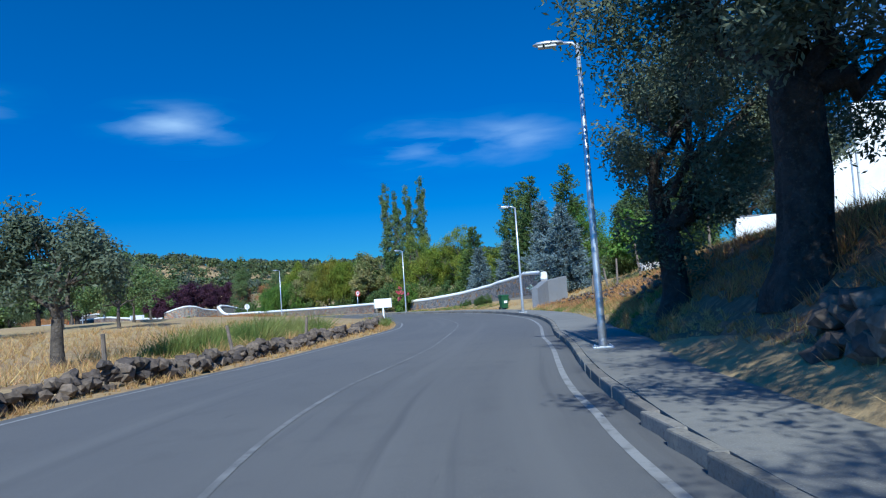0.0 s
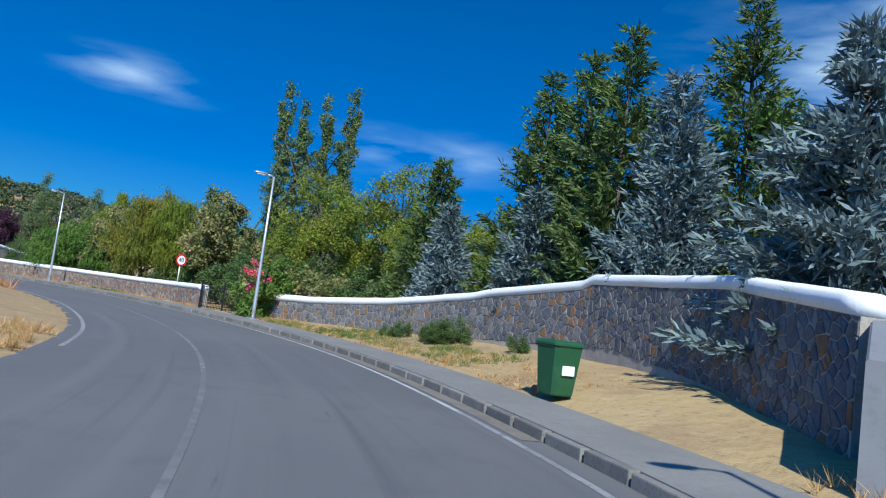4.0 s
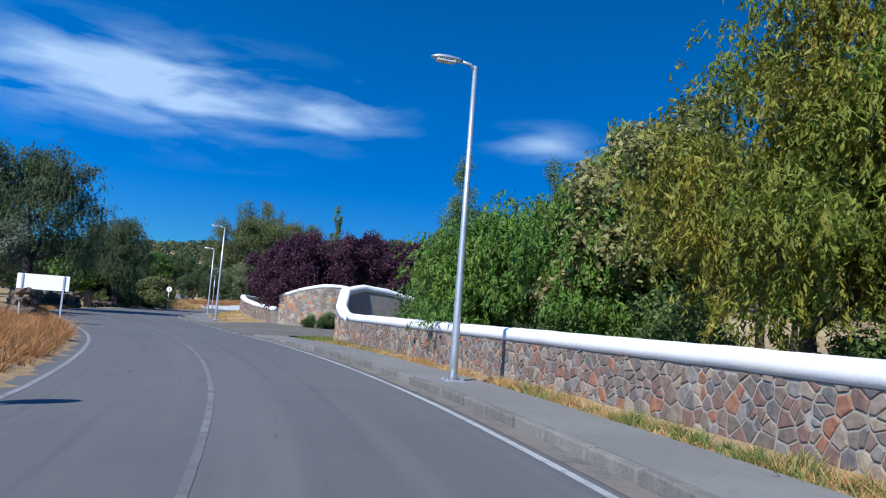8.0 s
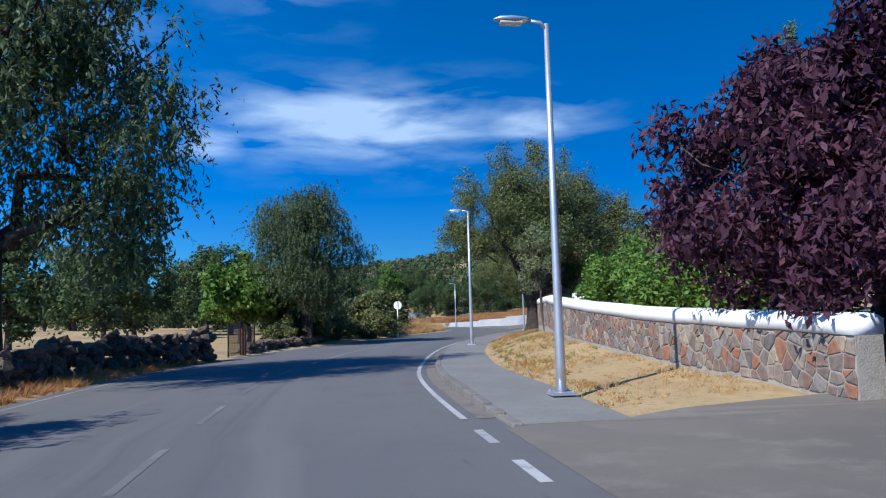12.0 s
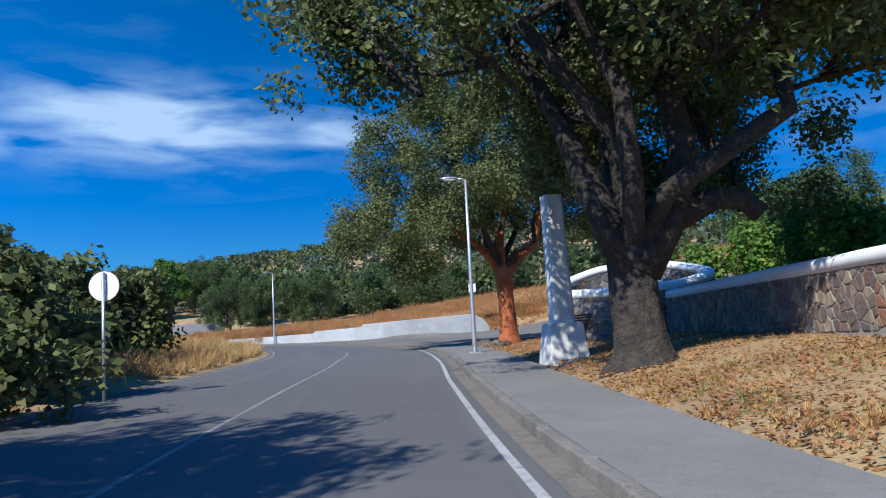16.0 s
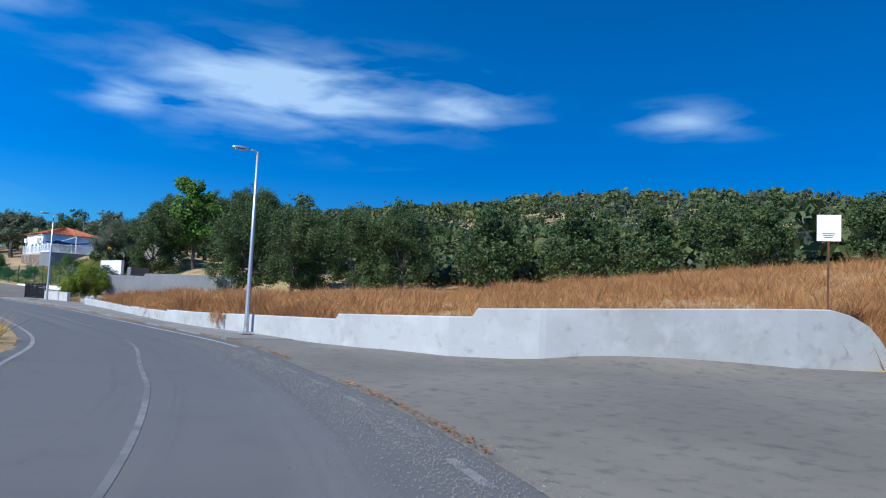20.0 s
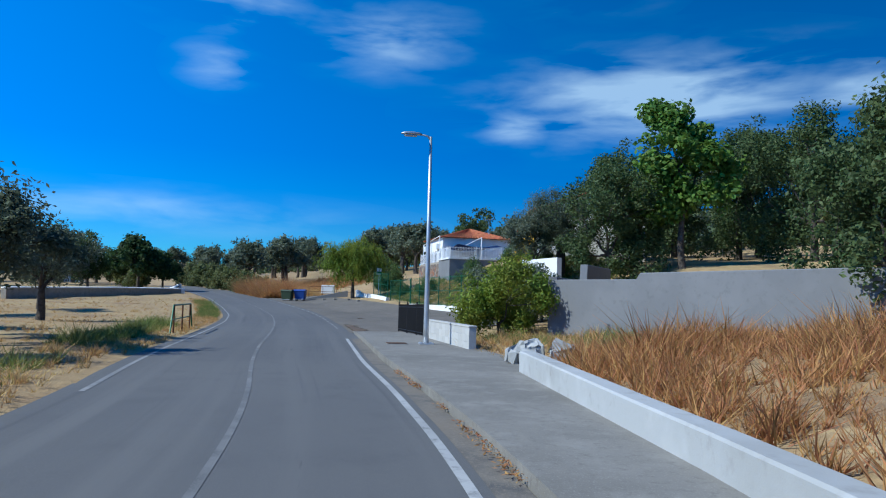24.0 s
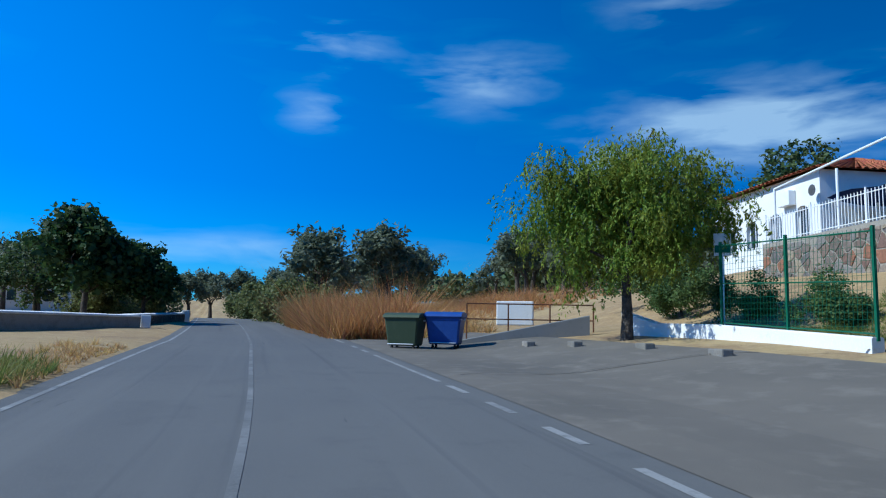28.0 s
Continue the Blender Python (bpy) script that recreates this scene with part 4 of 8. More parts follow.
# ---- street lamps ----
def street_lamp(m, **tags):
    lamp = thing("street_lamp", None, m=m, **tags)
    part("pole", tube([(0, 0, 0), (0, 0, .5), (0, 0, 3), (0, 0, 6.15)], [.085, .08, .062, .042], 14), GALVANISED, lamp, "tapered galvanised steel pole", True)
    part("base_plate", box(-.2, .2, -.2, .2, -.02, .03, .006), GALVANISED, lamp)
    for x, y in ((-.15, -.15), (.15, -.15), (-.15, .15), (.15, .15)):
        part("bolt", tube([(x, y, .03), (x, y, .06)], .016, 6), GALVANISED, lamp)
    part("arm", tube([(0, 0, 6.05), (-.1, 0, 6.17), (-.35, 0, 6.2)], [.035, .032, .03], 10), GALVANISED, lamp, "", True)
    hb = bmesh.new()
    prof = [(-.28, .045, .035), (-.36, .09, .06), (-.6, .12, .075), (-.8, .105, .06), (-.9, .04, .02)]
    rings = []
    for x, w, h in prof:
        rings.append([hb.verts.new((x, w * math.cos(a), 6.2 + (h if math.sin(a) > 0 else h * .5) * math.sin(a))) for a in np.linspace(0, 2 * math.pi, 13)[:-1]])
    for a, b in zip(rings, rings[1:]):
        for k in range(12):
            hb.faces.new((a[k], a[(k + 1) % 12], b[(k + 1) % 12], b[k]))
    hb.faces.new(rings[0][::-1])
    hb.faces.new(rings[-1])
    head = part("lamp_head", hb, GALVANISED, lamp, "flat grey lamp housing", True)
    part("lens", box(-.8, -.42, -.085, .085, 6.13, 6.165, .01), LENS, head, "pale glass lens")
    return lamp


LAMPS = [(14.8, 2.75), (41.9, 3.7), (72.3, 4.6), (98.4, 3.45), (135.4, 3.4), (157.7, 2.75), (189.3, 3.1), (229.0, 3.5), (263.5, 3.85)]
first = None
for s, d in LAMPS:
    c = place(s, d)
    z = .13 if s < 200 else float(far_walk_z(s)) + .01
    m = pose(c[0], c[1], z, 0, 0, bearing(s))
    if first is None:
        first = street_lamp(m, label="tall galvanised steel street lamp on the footway", category="street lamp", group="street lamps along the road")
    else:
        copy_thing(first, m)

# ---- trees and plants ----
def leaf_cloud(centres, radius, per, size, r, droop=0.0, flat=.0, slim=.45, up=.0, strand=0.0):
    """Leaves round clump centres, each a diamond that faces outward from its clump. Returns places and faces."""
    centres = np.asarray(centres, float)
    C = np.repeat(centres, per, 0)
    n = len(C)
    off = r.normal(0, 1, (n, 3))
    off /= np.maximum(np.linalg.norm(off, axis=1, keepdims=True), 1e-6)
    face = off.copy()
    off *= (r.uniform(.15, 1, (n, 1)) ** .6) * radius * np.repeat(r.uniform(.7, 1.25, (len(centres), 1)), per, 0)
    off[:, 2] *= 1 - flat
    if droop:
        off[:, 2] -= np.abs(r.normal(0, 1, n)) * droop
    if strand:
        twig = r.normal(0, 1, (len(centres) * 8, 3))
        long_ = r.uniform(.35, 1.15, len(centres) * 8)
        pick = np.repeat(np.arange(len(centres)), per) * 8 + r.integers(0, 8, n)
        fall = r.uniform(0, 1, n)
        k = twig[pick]
        out_ = np.sqrt(fall)[:, None] * .45
        off = k * np.array([radius * .5, radius * .5, radius * .45]) + k * np.array([1, 1, 0]) * radius * out_ + r.normal(0, .03, (n, 3))
        off[:, 2] -= fall ** 1.3 * strand * long_[pick]
        face = k / np.maximum(np.linalg.norm(k, axis=1, keepdims=True), 1e-6)
    P = C + off
    nrm = r.normal(0, 1, (n, 3)) * .5 + face * .75 + np.array([0, 0, .3])
    nrm /= np.maximum(np.linalg.norm(nrm, axis=1, keepdims=True), 1e-6)
    a = r.normal(0, 1, (n, 3))
    a[:, 2] = a[:, 2] * .6 - droop * 1.2 + up - (1.6 if strand else 0)
    a -= nrm * (a * nrm).sum(1, keepdims=True)
    a /= np.maximum(np.linalg.norm(a, axis=1, keepdims=True), 1e-6)
    b = np.cross(nrm, a)
    L = size * r.uniform(.6, 1.35, (n, 1))
    V = np.stack([P - a * L * .5, P + b * L * slim * .5, P + a * L * .5, P - b * L * slim * .5], 1).reshape(-1, 3)
    q = np.arange(n)[:, None] * 4
    return V, np.hstack([q, q + 1, q + 2, q + 3])


def blob_points(blobs, count, r, shell=.55):
    """Clump centres in a union of ellipsoids: gathered on boughs, most of which end near the skin."""
    vol = np.array([b[3] * b[4] * b[5] for b in blobs]) ** .75
    K = max(6, count // 6)
    pick = r.choice(len(blobs), K, p=vol / vol.sum())
    B = np.array(blobs)[pick]
    v = r.normal(0, 1, (K, 3))
    v /= np.linalg.norm(v, axis=1, keepdims=True)
    rad = np.where(r.uniform(0, 1, K) < shell + .15, r.uniform(.78, 1.08, K), r.uniform(.3, .8, K))[:, None]
    bough = B[:, :3] + v * rad * B[:, 3:6]
    child = r.integers(0, K, count)
    spread = r.normal(0, .19, (count, 3)) * B[child][:, 3:6] * r.uniform(.7, 1.3, (count, 1))
    return bough[child] + spread


def limb(bm, a, b, r0, r1, r, wig=.12, sides=7, steps=5):
    a, b = Vector(a), Vector(b)
    l = (b - a).length
    pts = [a.lerp(b, t) + Vector((r.normal(), r.normal(), r.normal() * .6)) * (wig * l * math.sin(math.pi * t)) for t in [k / (steps - 1) for k in range(steps)]]
    tube(pts, [r0 + (r1 - r0) * k / (steps - 1) for k in range(steps)], sides, bm, cap=False)
    return pts


TREE_MESH = {}


def tree(name, kind, m, label, category="tree", group="", seed=1, trunk=(1.6, .16), lean=(0, 0), blobs=(), clumps=180, per=40, radius=.45, size=.16, leaf=OAKLEAF, bark=BARK, droop=0.0, slim=.45,
         shell=.6, twigs=14, bare=None, trunk_wig=.05, up=0.0, scale=1.0, strand=0.0, boughs=(), far=False, branch=None):
    """A tree: trunk and limbs in one mesh, crown of many leaves. kind: trees of one kind share their meshes."""
    if kind not in TREE_MESH:
        r = np.random.default_rng(seed)
        cen = blob_points(blobs, clumps, r, shell)
        per_ = int(per * (.5 if far else 1.5)) // 5 * 5
        V, F = leaf_cloud(cen, radius * 1.1, per_, size * (2.3 if far else 1.2), r, droop, 0, min(.75, slim * 1.25), up, strand)
        crown = mesh_np("crown", V, F, leaf)
        bm = bmesh.new()
        h, tr = trunk
        top = Vector((lean[0], lean[1], h))
        thick_ = tr > .28
        bend = Vector((r.normal(), r.normal(), 0)) * trunk_wig
        ts = (-.1, .0, .06, .14, .26, .4, .55, .7, .85, .96, 1.03, 1.07) if thick_ else (-.1, .03, .4, 1.0)
        prof = (1.75, 1.6, 1.34, 1.14, 1.04, 1.0, .97, .96, 1.0, .98, .72, .2) if thick_ else (1.7, 1.25, 1.0, .8)
        tube([Vector((lean[0] * t, lean[1] * t, h * t)) + bend * math.sin(math.pi * max(0, t)) for t in ts], [tr * k for k in prof], 22 if thick_ else 12, bm, cap=False)
        if thick_:
            for v in bm.verts:
                c = Vector((lean[0], lean[1], 0)) * (v.co.z / h)
                out_ = Vector((v.co.x - c.x, v.co.y - c.y, 0))
                ang = math.atan2(out_.y, out_.x)
                ridge = noise.noise(Vector((math.cos(ang) * 2.2, math.sin(ang) * 2.2, v.co.z * .55 + seed))) + .5 * noise.noise(Vector((math.cos(ang) * 5, math.sin(ang) * 5, v.co.z * 1.6 + seed)))
                v.co += out_ * (.26 * ridge)
        wood = bpy.data.meshes.new("trunk")
        bm.normal_update()
        bm.to_mesh(wood)
        bm.free()
        extra = []
        for pts_, ra, rb_ in boughs:
            bm = tube(pts_, [ra + (rb_ - ra) * k / (len(pts_) - 1) for k in range(len(pts_))], 12)
            for v in bm.verts:
                v.co += Vector((noise.noise(v.co * 2.3), noise.noise(v.co * 2.3 + Vector((9, 0, 0))), 0)) * ra * .3
            me = bpy.data.meshes.new("bough")
            bm.to_mesh(me)
            bm.free()
            extra.append(("bough", me))
        bm = bmesh.new()
        order = sorted(range(len(blobs)), key=lambda i: -blobs[i][3])
        for i in order[:len(order) if not boughs else 5]:
            b = Vector(blobs[i][:3])
            limb(bm, top - Vector((0, 0, tr * .4)), b, tr * .5, tr * .14, r, .1, 8, 6)
        for c in cen[r.choice(len(cen), min((3 if far else twigs) * 3, len(cen)), False)]:
            b = min(blobs, key=lambda q: (Vector(q[:3]) - Vector(c)).length)
            limb(bm, Vector(b[:3]).lerp(top, .35), c, tr * .14, .012, r, .1, 5, 4)
        me = bpy.data.meshes.new("branchwork")
        bm.normal_update()
        bm.to_mesh(me)
        bm.free()
        extra.append(("branchwork", me))
        for q_ in [wood] + [e_[1] for e_ in extra]:
            q_.materials.append(branch if branch and q_.name.startswith("branchwork") else bark)
            q_.polygons.foreach_set("use_smooth", [True] * len(q_.polygons))
        TREE_MESH[kind] = (wood, crown, extra)
    wood, crown, extra = TREE_MESH[kind]
    ob = thing(name, None, label, category, group, m=m @ Matrix.Diagonal((scale, scale, scale, 1)))
    part("trunk", wood, bark, ob)
    for n_, me in extra:
        part(n_, me, bark, ob, kind="stuff" if n_ == "branchwork" else "")
    part("crown", crown, leaf, ob)
    return ob


def stand(s, d, turn=0.0, sink=.05):
    q = on_ground(s, d, -sink)
    return pose(q.x, q.y, q.z, 0, 0, bearing(s) + turn)


def conifer(name, kind, m, label, h, w, leaf, seed, category="conifer", droop=.12, dense=1.0, group="", upturn=.25):
    """A spruce or cypress: whorls of boughs, each a spray of needled twigs."""
    if kind not in TREE_MESH:
        r = np.random.default_rng(seed)
        bm = bmesh.new()
        tube([(0, 0, -.2), (0, 0, h * .5), (0, 0, h * .97)], [.13, .08, .015], 9, bm, cap=False)
        Vs, n = [], 0
        z = h * .04
        while z < h * .985:
            f = 1 - z / h
            reach = w * (f ** .75) * r.uniform(.8, 1.1) + .08
            k = max(4, int(9 * dense * (.5 + f)))
            for a in r.uniform(0, 2 * math.pi, k):
                L = float(reach * r.uniform(.45, 1.22))
                e = Vector((math.cos(a) * L, math.sin(a) * L, z + L * (upturn - droop * f)))
                st = Vector((0, 0, z))
                if L > .5:
                    tube([st, st.lerp(e, .6) - Vector((0, 0, droop * L * .3)), e], [.022, .014, .004], 4, bm, cap=False)
                t = r.uniform(.25, 1.03, int(26 * L * dense + 8))
                P = np.array([st.lerp(e, q) for q in t])
                P[:, 2] -= droop * L * .3 * np.sin(math.pi * t)
                P += r.normal(0, 1, P.shape) * .05
                side = r.normal(0, 1, P.shape)
                dirv = np.array([math.cos(a), math.sin(a), .25]) + side * .55
                dirv /= np.linalg.norm(dirv, axis=1, keepdims=True)
                b = np.cross(dirv, r.normal(0, 1, P.shape))
                b /= np.linalg.norm(b, axis=1, keepdims=True)
                l = r.uniform(.16, .42, (len(P), 1))
                Vs.append(np.stack([P, P + dirv * l * .5 + b * .035, P + dirv * l, P + dirv * l * .5 - b * .035], 1).reshape(-1, 3))
            z += h * .028 + .05
        V = np.vstack(Vs)
        q = np.arange(len(V) // 4)[:, None] * 4
        crown = mesh_np("crown", V, np.hstack([q, q + 1, q + 2, q + 3]), leaf)
        wood = bpy.data.meshes.new("trunk")
        bm.to_mesh(wood)
        bm.free()
        wood.materials.append(BARK)
        TREE_MESH[kind] = (wood, crown)
    wood, crown = TREE_MESH[kind]
    ob = thing(name, None, label, category, group, m=m)
    part("trunk", wood, BARK, ob)
    part("crown", crown, leaf, ob)
    return ob


# old olives on the bank
tree("olive_tree", "olive_a", stand(10.8, 5.3), "old olive tree with a thick dark trunk on the bank", seed=2, trunk=(3.0, .36), lean=(.1, .1),
     blobs=[(-1.2, .9, 5.2, 1.5, 1.7, 1.5), (.3, 1.6, 5.6, 2.2, 2.2, 1.7), (1.9, -.5, 5.2, 2.0, 2.0, 1.7), (-.4, -1.6, 5.8, 2.0, 2.0, 1.6), (0, .2, 6.9, 1.9, 1.9, 1.2), (1.6, 1.6, 3.6, 1.3, 1.3, 1.2), (2.6, .4, 3.0, 1.0, 1.0, 1.0)],
     clumps=520, per=80, radius=.5, size=.10, leaf=OLIVE, bark=DARKBARK, slim=.3, droop=.08)
tree("olive_tree", "olive_b", stand(16.9, 4.65), "olive tree with hanging grey-green foliage on the bank", seed=3, trunk=(1.9, .3), lean=(-.1, .2),
     blobs=[(-.2, .4, 3.6, 1.3, 1.5, 1.4), (1.2, .9, 4.4, 1.7, 1.7, 1.5), (1.6, -.9, 3.6, 1.5, 1.6, 1.4), (.2, -.8, 4.9, 1.3, 1.5, 1.3), (.9, 0, 5.5, 1.3, 1.3, 1.0), (.2, 0, 2.1, .8, 1.0, .9), (2.4, 0, 5.2, 1.3, 1.3, 1.2), (2.2, .6, 2.7, 1.1, 1.1, .9)],
     clumps=420, per=70, radius=.45, size=.10, leaf=OLIVE, bark=DARKBARK, slim=.3, droop=.1)
OLIVE_SMALL = dict(seed=4, trunk=(1.4, .17), blobs=[(-.8, .2, 2.7, 1.1, 1.1, .9), (.7, .5, 3.0, 1.2, 1.1, .9), (.2, -.8, 2.8, 1.1, 1.1, .9), (0, 0, 3.6, 1.0, 1.0, .7)], clumps=190, per=40, radius=.4, size=.13, leaf=OLIVE, slim=.32, droop=.05)
for s, d, k, label in ((22, -13, 1.15, "grey-green olive tree in the dry field"), (58, 27, 1.9, "olive tree above the bank"), (27, 12, 1.1, "olive tree above the bank"),
                       (132.8, -9.2, 1.1, "bushy olive tree beside a rubble wall"), (127.5, -10.5, 1.15, "grey olive tree beside a rubble wall"), (8, -24, 1.2, "grey-green olive tree in the dry field"),
                       (279, -11, 1.0, "olive tree in the dry park"), (266, -9, 1.1, "olive tree in the dry park"), (252, -13, 1.2, "olive tree in the dry park"), (283, 14.5, .9, "grey olive bush on the school bank")):
    tree("olive_tree", "olive_small", stand(s, d, s * 40), label, group="olives", scale=k, **OLIVE_SMALL)
# further olives out of view, added to cast shade on footway and bank
for s, d, t in ((1.2, 5.4, 90), (-4.4, 4.9, 200), (5.2, 9.0, 300), (7.0, 6.8, 140)):
    tree("olive_tree", "olive_a", stand(s, d, t), "old olive tree with a thick dark trunk on the bank", seed=2)
# garden conifers and broadleaves behind the wall
conifer("blue_spruce", "blue_a", stand(51.5, 9.8), "broad silvery blue spruce behind the garden wall", 6.6, 2.4, BLUEFIR, 5, dense=1.5)
conifer("blue_spruce", "blue_b", stand(67.4, 10.4), "silvery blue spruce behind the garden wall", 5.2, 1.5, BLUEFIR, 6, dense=1.3, upturn=.6)
conifer("blue_spruce", "blue_c", stand(57.4, 11.0, 40), "tall silvery blue spruce behind the garden wall", 7.8, 1.9, BLUEFIR, 56, dense=1.3, upturn=.7)
conifer("blue_spruce", "blue_b", stand(62.3, 10.4, 80), "silvery blue spruce behind the garden wall", 5.2, 1.5, BLUEFIR, 6, dense=1.3, upturn=.6)
conifer("cypress", "fir_a", stand(69.5, 11.2), "dark green cypress behind the garden wall", 7.6, 1.9, FIR, 7, dense=1.5, upturn=.5)
for s, d, t in ((64.8, 12.6, 0), (62.6, 12.4, 30), (60.3, 11.8, 50), (57.5, 13.5, 140)):
    conifer("cypress", "fir_b", stand(s, d, t), "tall dark cypress behind the garden wall", 10.6, 2.4, FIR, 8, dense=1.3, upturn=.6)
for s, d in ((50, 19), (54, 22), (58, 20), (62, 23)):
    conifer("cypress", "fir_a", stand(s, d, s * 30), "dark green cypress above the garden", 7.6, 1.9, FIR, 7)
tree("acacia_tree", "acacia", stand(81, 12.6), "light green acacia tree in the garden", seed=9, trunk=(2.4, .18), blobs=[(-1.6, 0, 4.6, 1.7, 1.7, 1.5), (1.2, .6, 5.2, 1.8, 1.8, 1.6), (0, -1.2, 5.6, 1.8, 1.8, 1.6), (-.4, .8, 7.0, 1.5, 1.5, 1.3), (2.6, -.6, 4.0, 1.4, 1.4, 1.3), (-2.6, 0, 3.2, 1.2, 1.2, 1.2)],
     clumps=330, per=60, radius=.5, size=.11, leaf=LIMELEAF)
tree("acacia_tree", "acacia", stand(75.5, 13.5, 120), "light green acacia tree in the garden", seed=9)
tree("acacia_tree", "acacia", stand(70, 15.5, 200), "light green acacia tree in the garden", seed=9, scale=.7)
tree("catalpa_tree", "catalpa", stand(88, 9.4), "leafy tree with bunches of pale seed pods", seed=10, trunk=(2.0, .17), blobs=[(-1.2, .2, 3.9, 1.5, 1.5, 1.4), (1.0, .6, 4.3, 1.6, 1.6, 1.5), (0, -1.0, 4.9, 1.6, 1.6, 1.4), (.2, .3, 6.1, 1.3, 1.3, 1.0), (1.8, -.4, 3.0, 1.2, 1.2, 1.2)],
     clumps=320, per=52, radius=.45, size=.15, leaf=PALELEAF, slim=.5, droop=.05)
WILLOW = dict(trunk=(1.5, .16), clumps=620, per=80, radius=.40, size=.125, slim=.22, droop=.3, shell=.6, strand=.62)
tree("pepper_tree", "willow_y", stand(94.4, 7.7), "yellowing pepper tree hanging over the garden wall", seed=11, scale=.9, leaf=YELLOWLEAF,
     blobs=[(-1.2, .3, 4.2, 1.5, 1.6, 1.6), (1.2, .2, 4.6, 1.6, 1.6, 1.7), (0, -1.2, 4.0, 1.5, 1.5, 1.5), (-.4, .4, 6.2, 1.5, 1.5, 1.3), (.9, -.4, 6.8, 1.2, 1.2, 1.1), (-1.5, -.8, 2.9, 1.1, 1.2, 1.1), (1.4, -1.0, 3.0, 1.1, 1.1, 1.1)], **WILLOW)
tree("pepper_tree", "willow_y2", stand(92.0, 8.9, 60), "tall green pepper tree hanging over the garden wall", seed=41, scale=.82, leaf=LIMELEAF,
     blobs=[(-1.2, .3, 4.2, 1.5, 1.6, 1.6), (1.2, .2, 4.8, 1.6, 1.6, 1.7), (0, -1.2, 4.0, 1.5, 1.5, 1.5), (-.4, .4, 6.4, 1.5, 1.5, 1.3), (.9, -.4, 7.0, 1.2, 1.2, 1.1)], **WILLOW)
tree("pepper_tree", "willow_g", stand(104.4, 7.0), "dense green weeping bush tree over the garden wall", seed=12, leaf=GREENLEAF,
     blobs=[(-1.0, .2, 2.4, 1.3, 1.4, 1.2), (1.0, .4, 2.7, 1.5, 1.5, 1.3), (.2, -.8, 3.2, 1.4, 1.4, 1.1)], **dict(WILLOW, strand=.45))
tree("pepper_tree", "willow_g", stand(101.6, 8.2, 100), "dense green weeping bush tree over the garden wall", seed=12, scale=1.1)
tree("young_pine", "pine", stand(104.5, 10.6), "young pine with upright light green shoots", seed=13, trunk=(2.0, .16), blobs=[(-1.1, 0, 3.8, 1.2, 1.2, 1.4), (.9, .5, 4.4, 1.3, 1.3, 1.5), (0, -.9, 5.0, 1.2, 1.2, 1.4), (.1, .2, 6.2, 1.0, 1.0, 1.2)],
     clumps=260, per=60, radius=.34, size=.26, leaf=LIMELEAF, slim=.12, up=1.6)
tree("catalpa_tree", "catalpa", stand(99.5, 9.0, 160), "leafy tree with bunches of pale seed pods", seed=10, scale=.95)
tree("birch_tree", "birch", stand(120.6, 13.6), "slender birch with light grey-green leaves", seed=14, trunk=(2.4, .12), blobs=[(-.5, .2, 3.6, 1.0, 1.0, 1.5), (.7, .3, 4.8, 1.0, 1.0, 1.5), (-.7, -.4, 5.8, .9, .9, 1.4), (.3, .2, 7.0, .9, .9, 1.5), (-.1, -.1, 8.6, .6, .6, 1.2)], clumps=260, per=60, radius=.45, size=.085, leaf=POPLAR, droop=.1)
tree("birch_tree", "birch", stand(113, 14, 90), "slender birch with light grey-green leaves", seed=14, scale=.85)
for s, d, k in ((-9.5, 98.1, .90), (-8.3, 98.9, .84), (-7.0, 99.6, .88), (-5.4, 101.1, .95)):
    tree("poplar_tree", "poplar", pose(s, d, float(height(s, d)) - .05, 0, 0, s * 50), "tall slender columnar poplar", group="poplars", seed=15, scale=k, trunk=(3, .22), blobs=[(0, 0, 5, .9, .9, 2.4), (.15, .1, 8.6, .95, .95, 2.8), (-.15, 0, 12, .8, .8, 2.8), (.1, -.1, 15.2, .5, .5, 2.6)],
         clumps=330, per=34, radius=.38, size=.16, leaf=POPLAR, up=.8)
PLUM = dict(seed=16, slim=.32, trunk=(1.5, .14), blobs=[(-1.3, .2, 3.1, 1.4, 1.4, 1.3), (1.1, .5, 3.4, 1.5, 1.5, 1.4), (0, -1.0, 3.8, 1.4, 1.4, 1.3), (.1, .2, 4.9, 1.2, 1.2, 1.0), (1.7, -.6, 2.5, 1.1, 1.1, 1.1), (-1.6, -.6, 2.2, 1.1, 1.1, 1.0)], clumps=380, per=44, radius=.40, size=.15, leaf=PLUMLEAF, up=1.3)
for s, d, k in ((134.6, 7.3, .98), (133.6, 8.8, 1.1), (133.2, 12.6, 1.15), (133.5, 16.5, 1.1), (136.5, 10, 1.0), (134, 21, 1.1), (137, 14.5, 1.1)):
    tree("plum_tree", "plum", stand(s, d, s * 77), "dark purple-leaved plum tree behind the stone wall", group="plum trees", scale=k, **PLUM)
tree("autumn_shrub_tree", "autumn", stand(123.8, 16.5), "thin tree with reddish and yellow dry foliage", seed=17, trunk=(1.5, .1), blobs=[(-1, 0, 2.8, 1.3, 1.3, 1.1), (.9, .4, 3.4, 1.3, 1.3, 1.2), (0, -.8, 4.2, 1.1, 1.1, 1.0)], clumps=150, per=26, radius=.45, size=.12, leaf=DRYLEAF, up=.6)
tree("autumn_shrub_tree", "autumn", stand(119, 17.5, 60), "thin tree with reddish and yellow dry foliage", seed=17, scale=1.1)
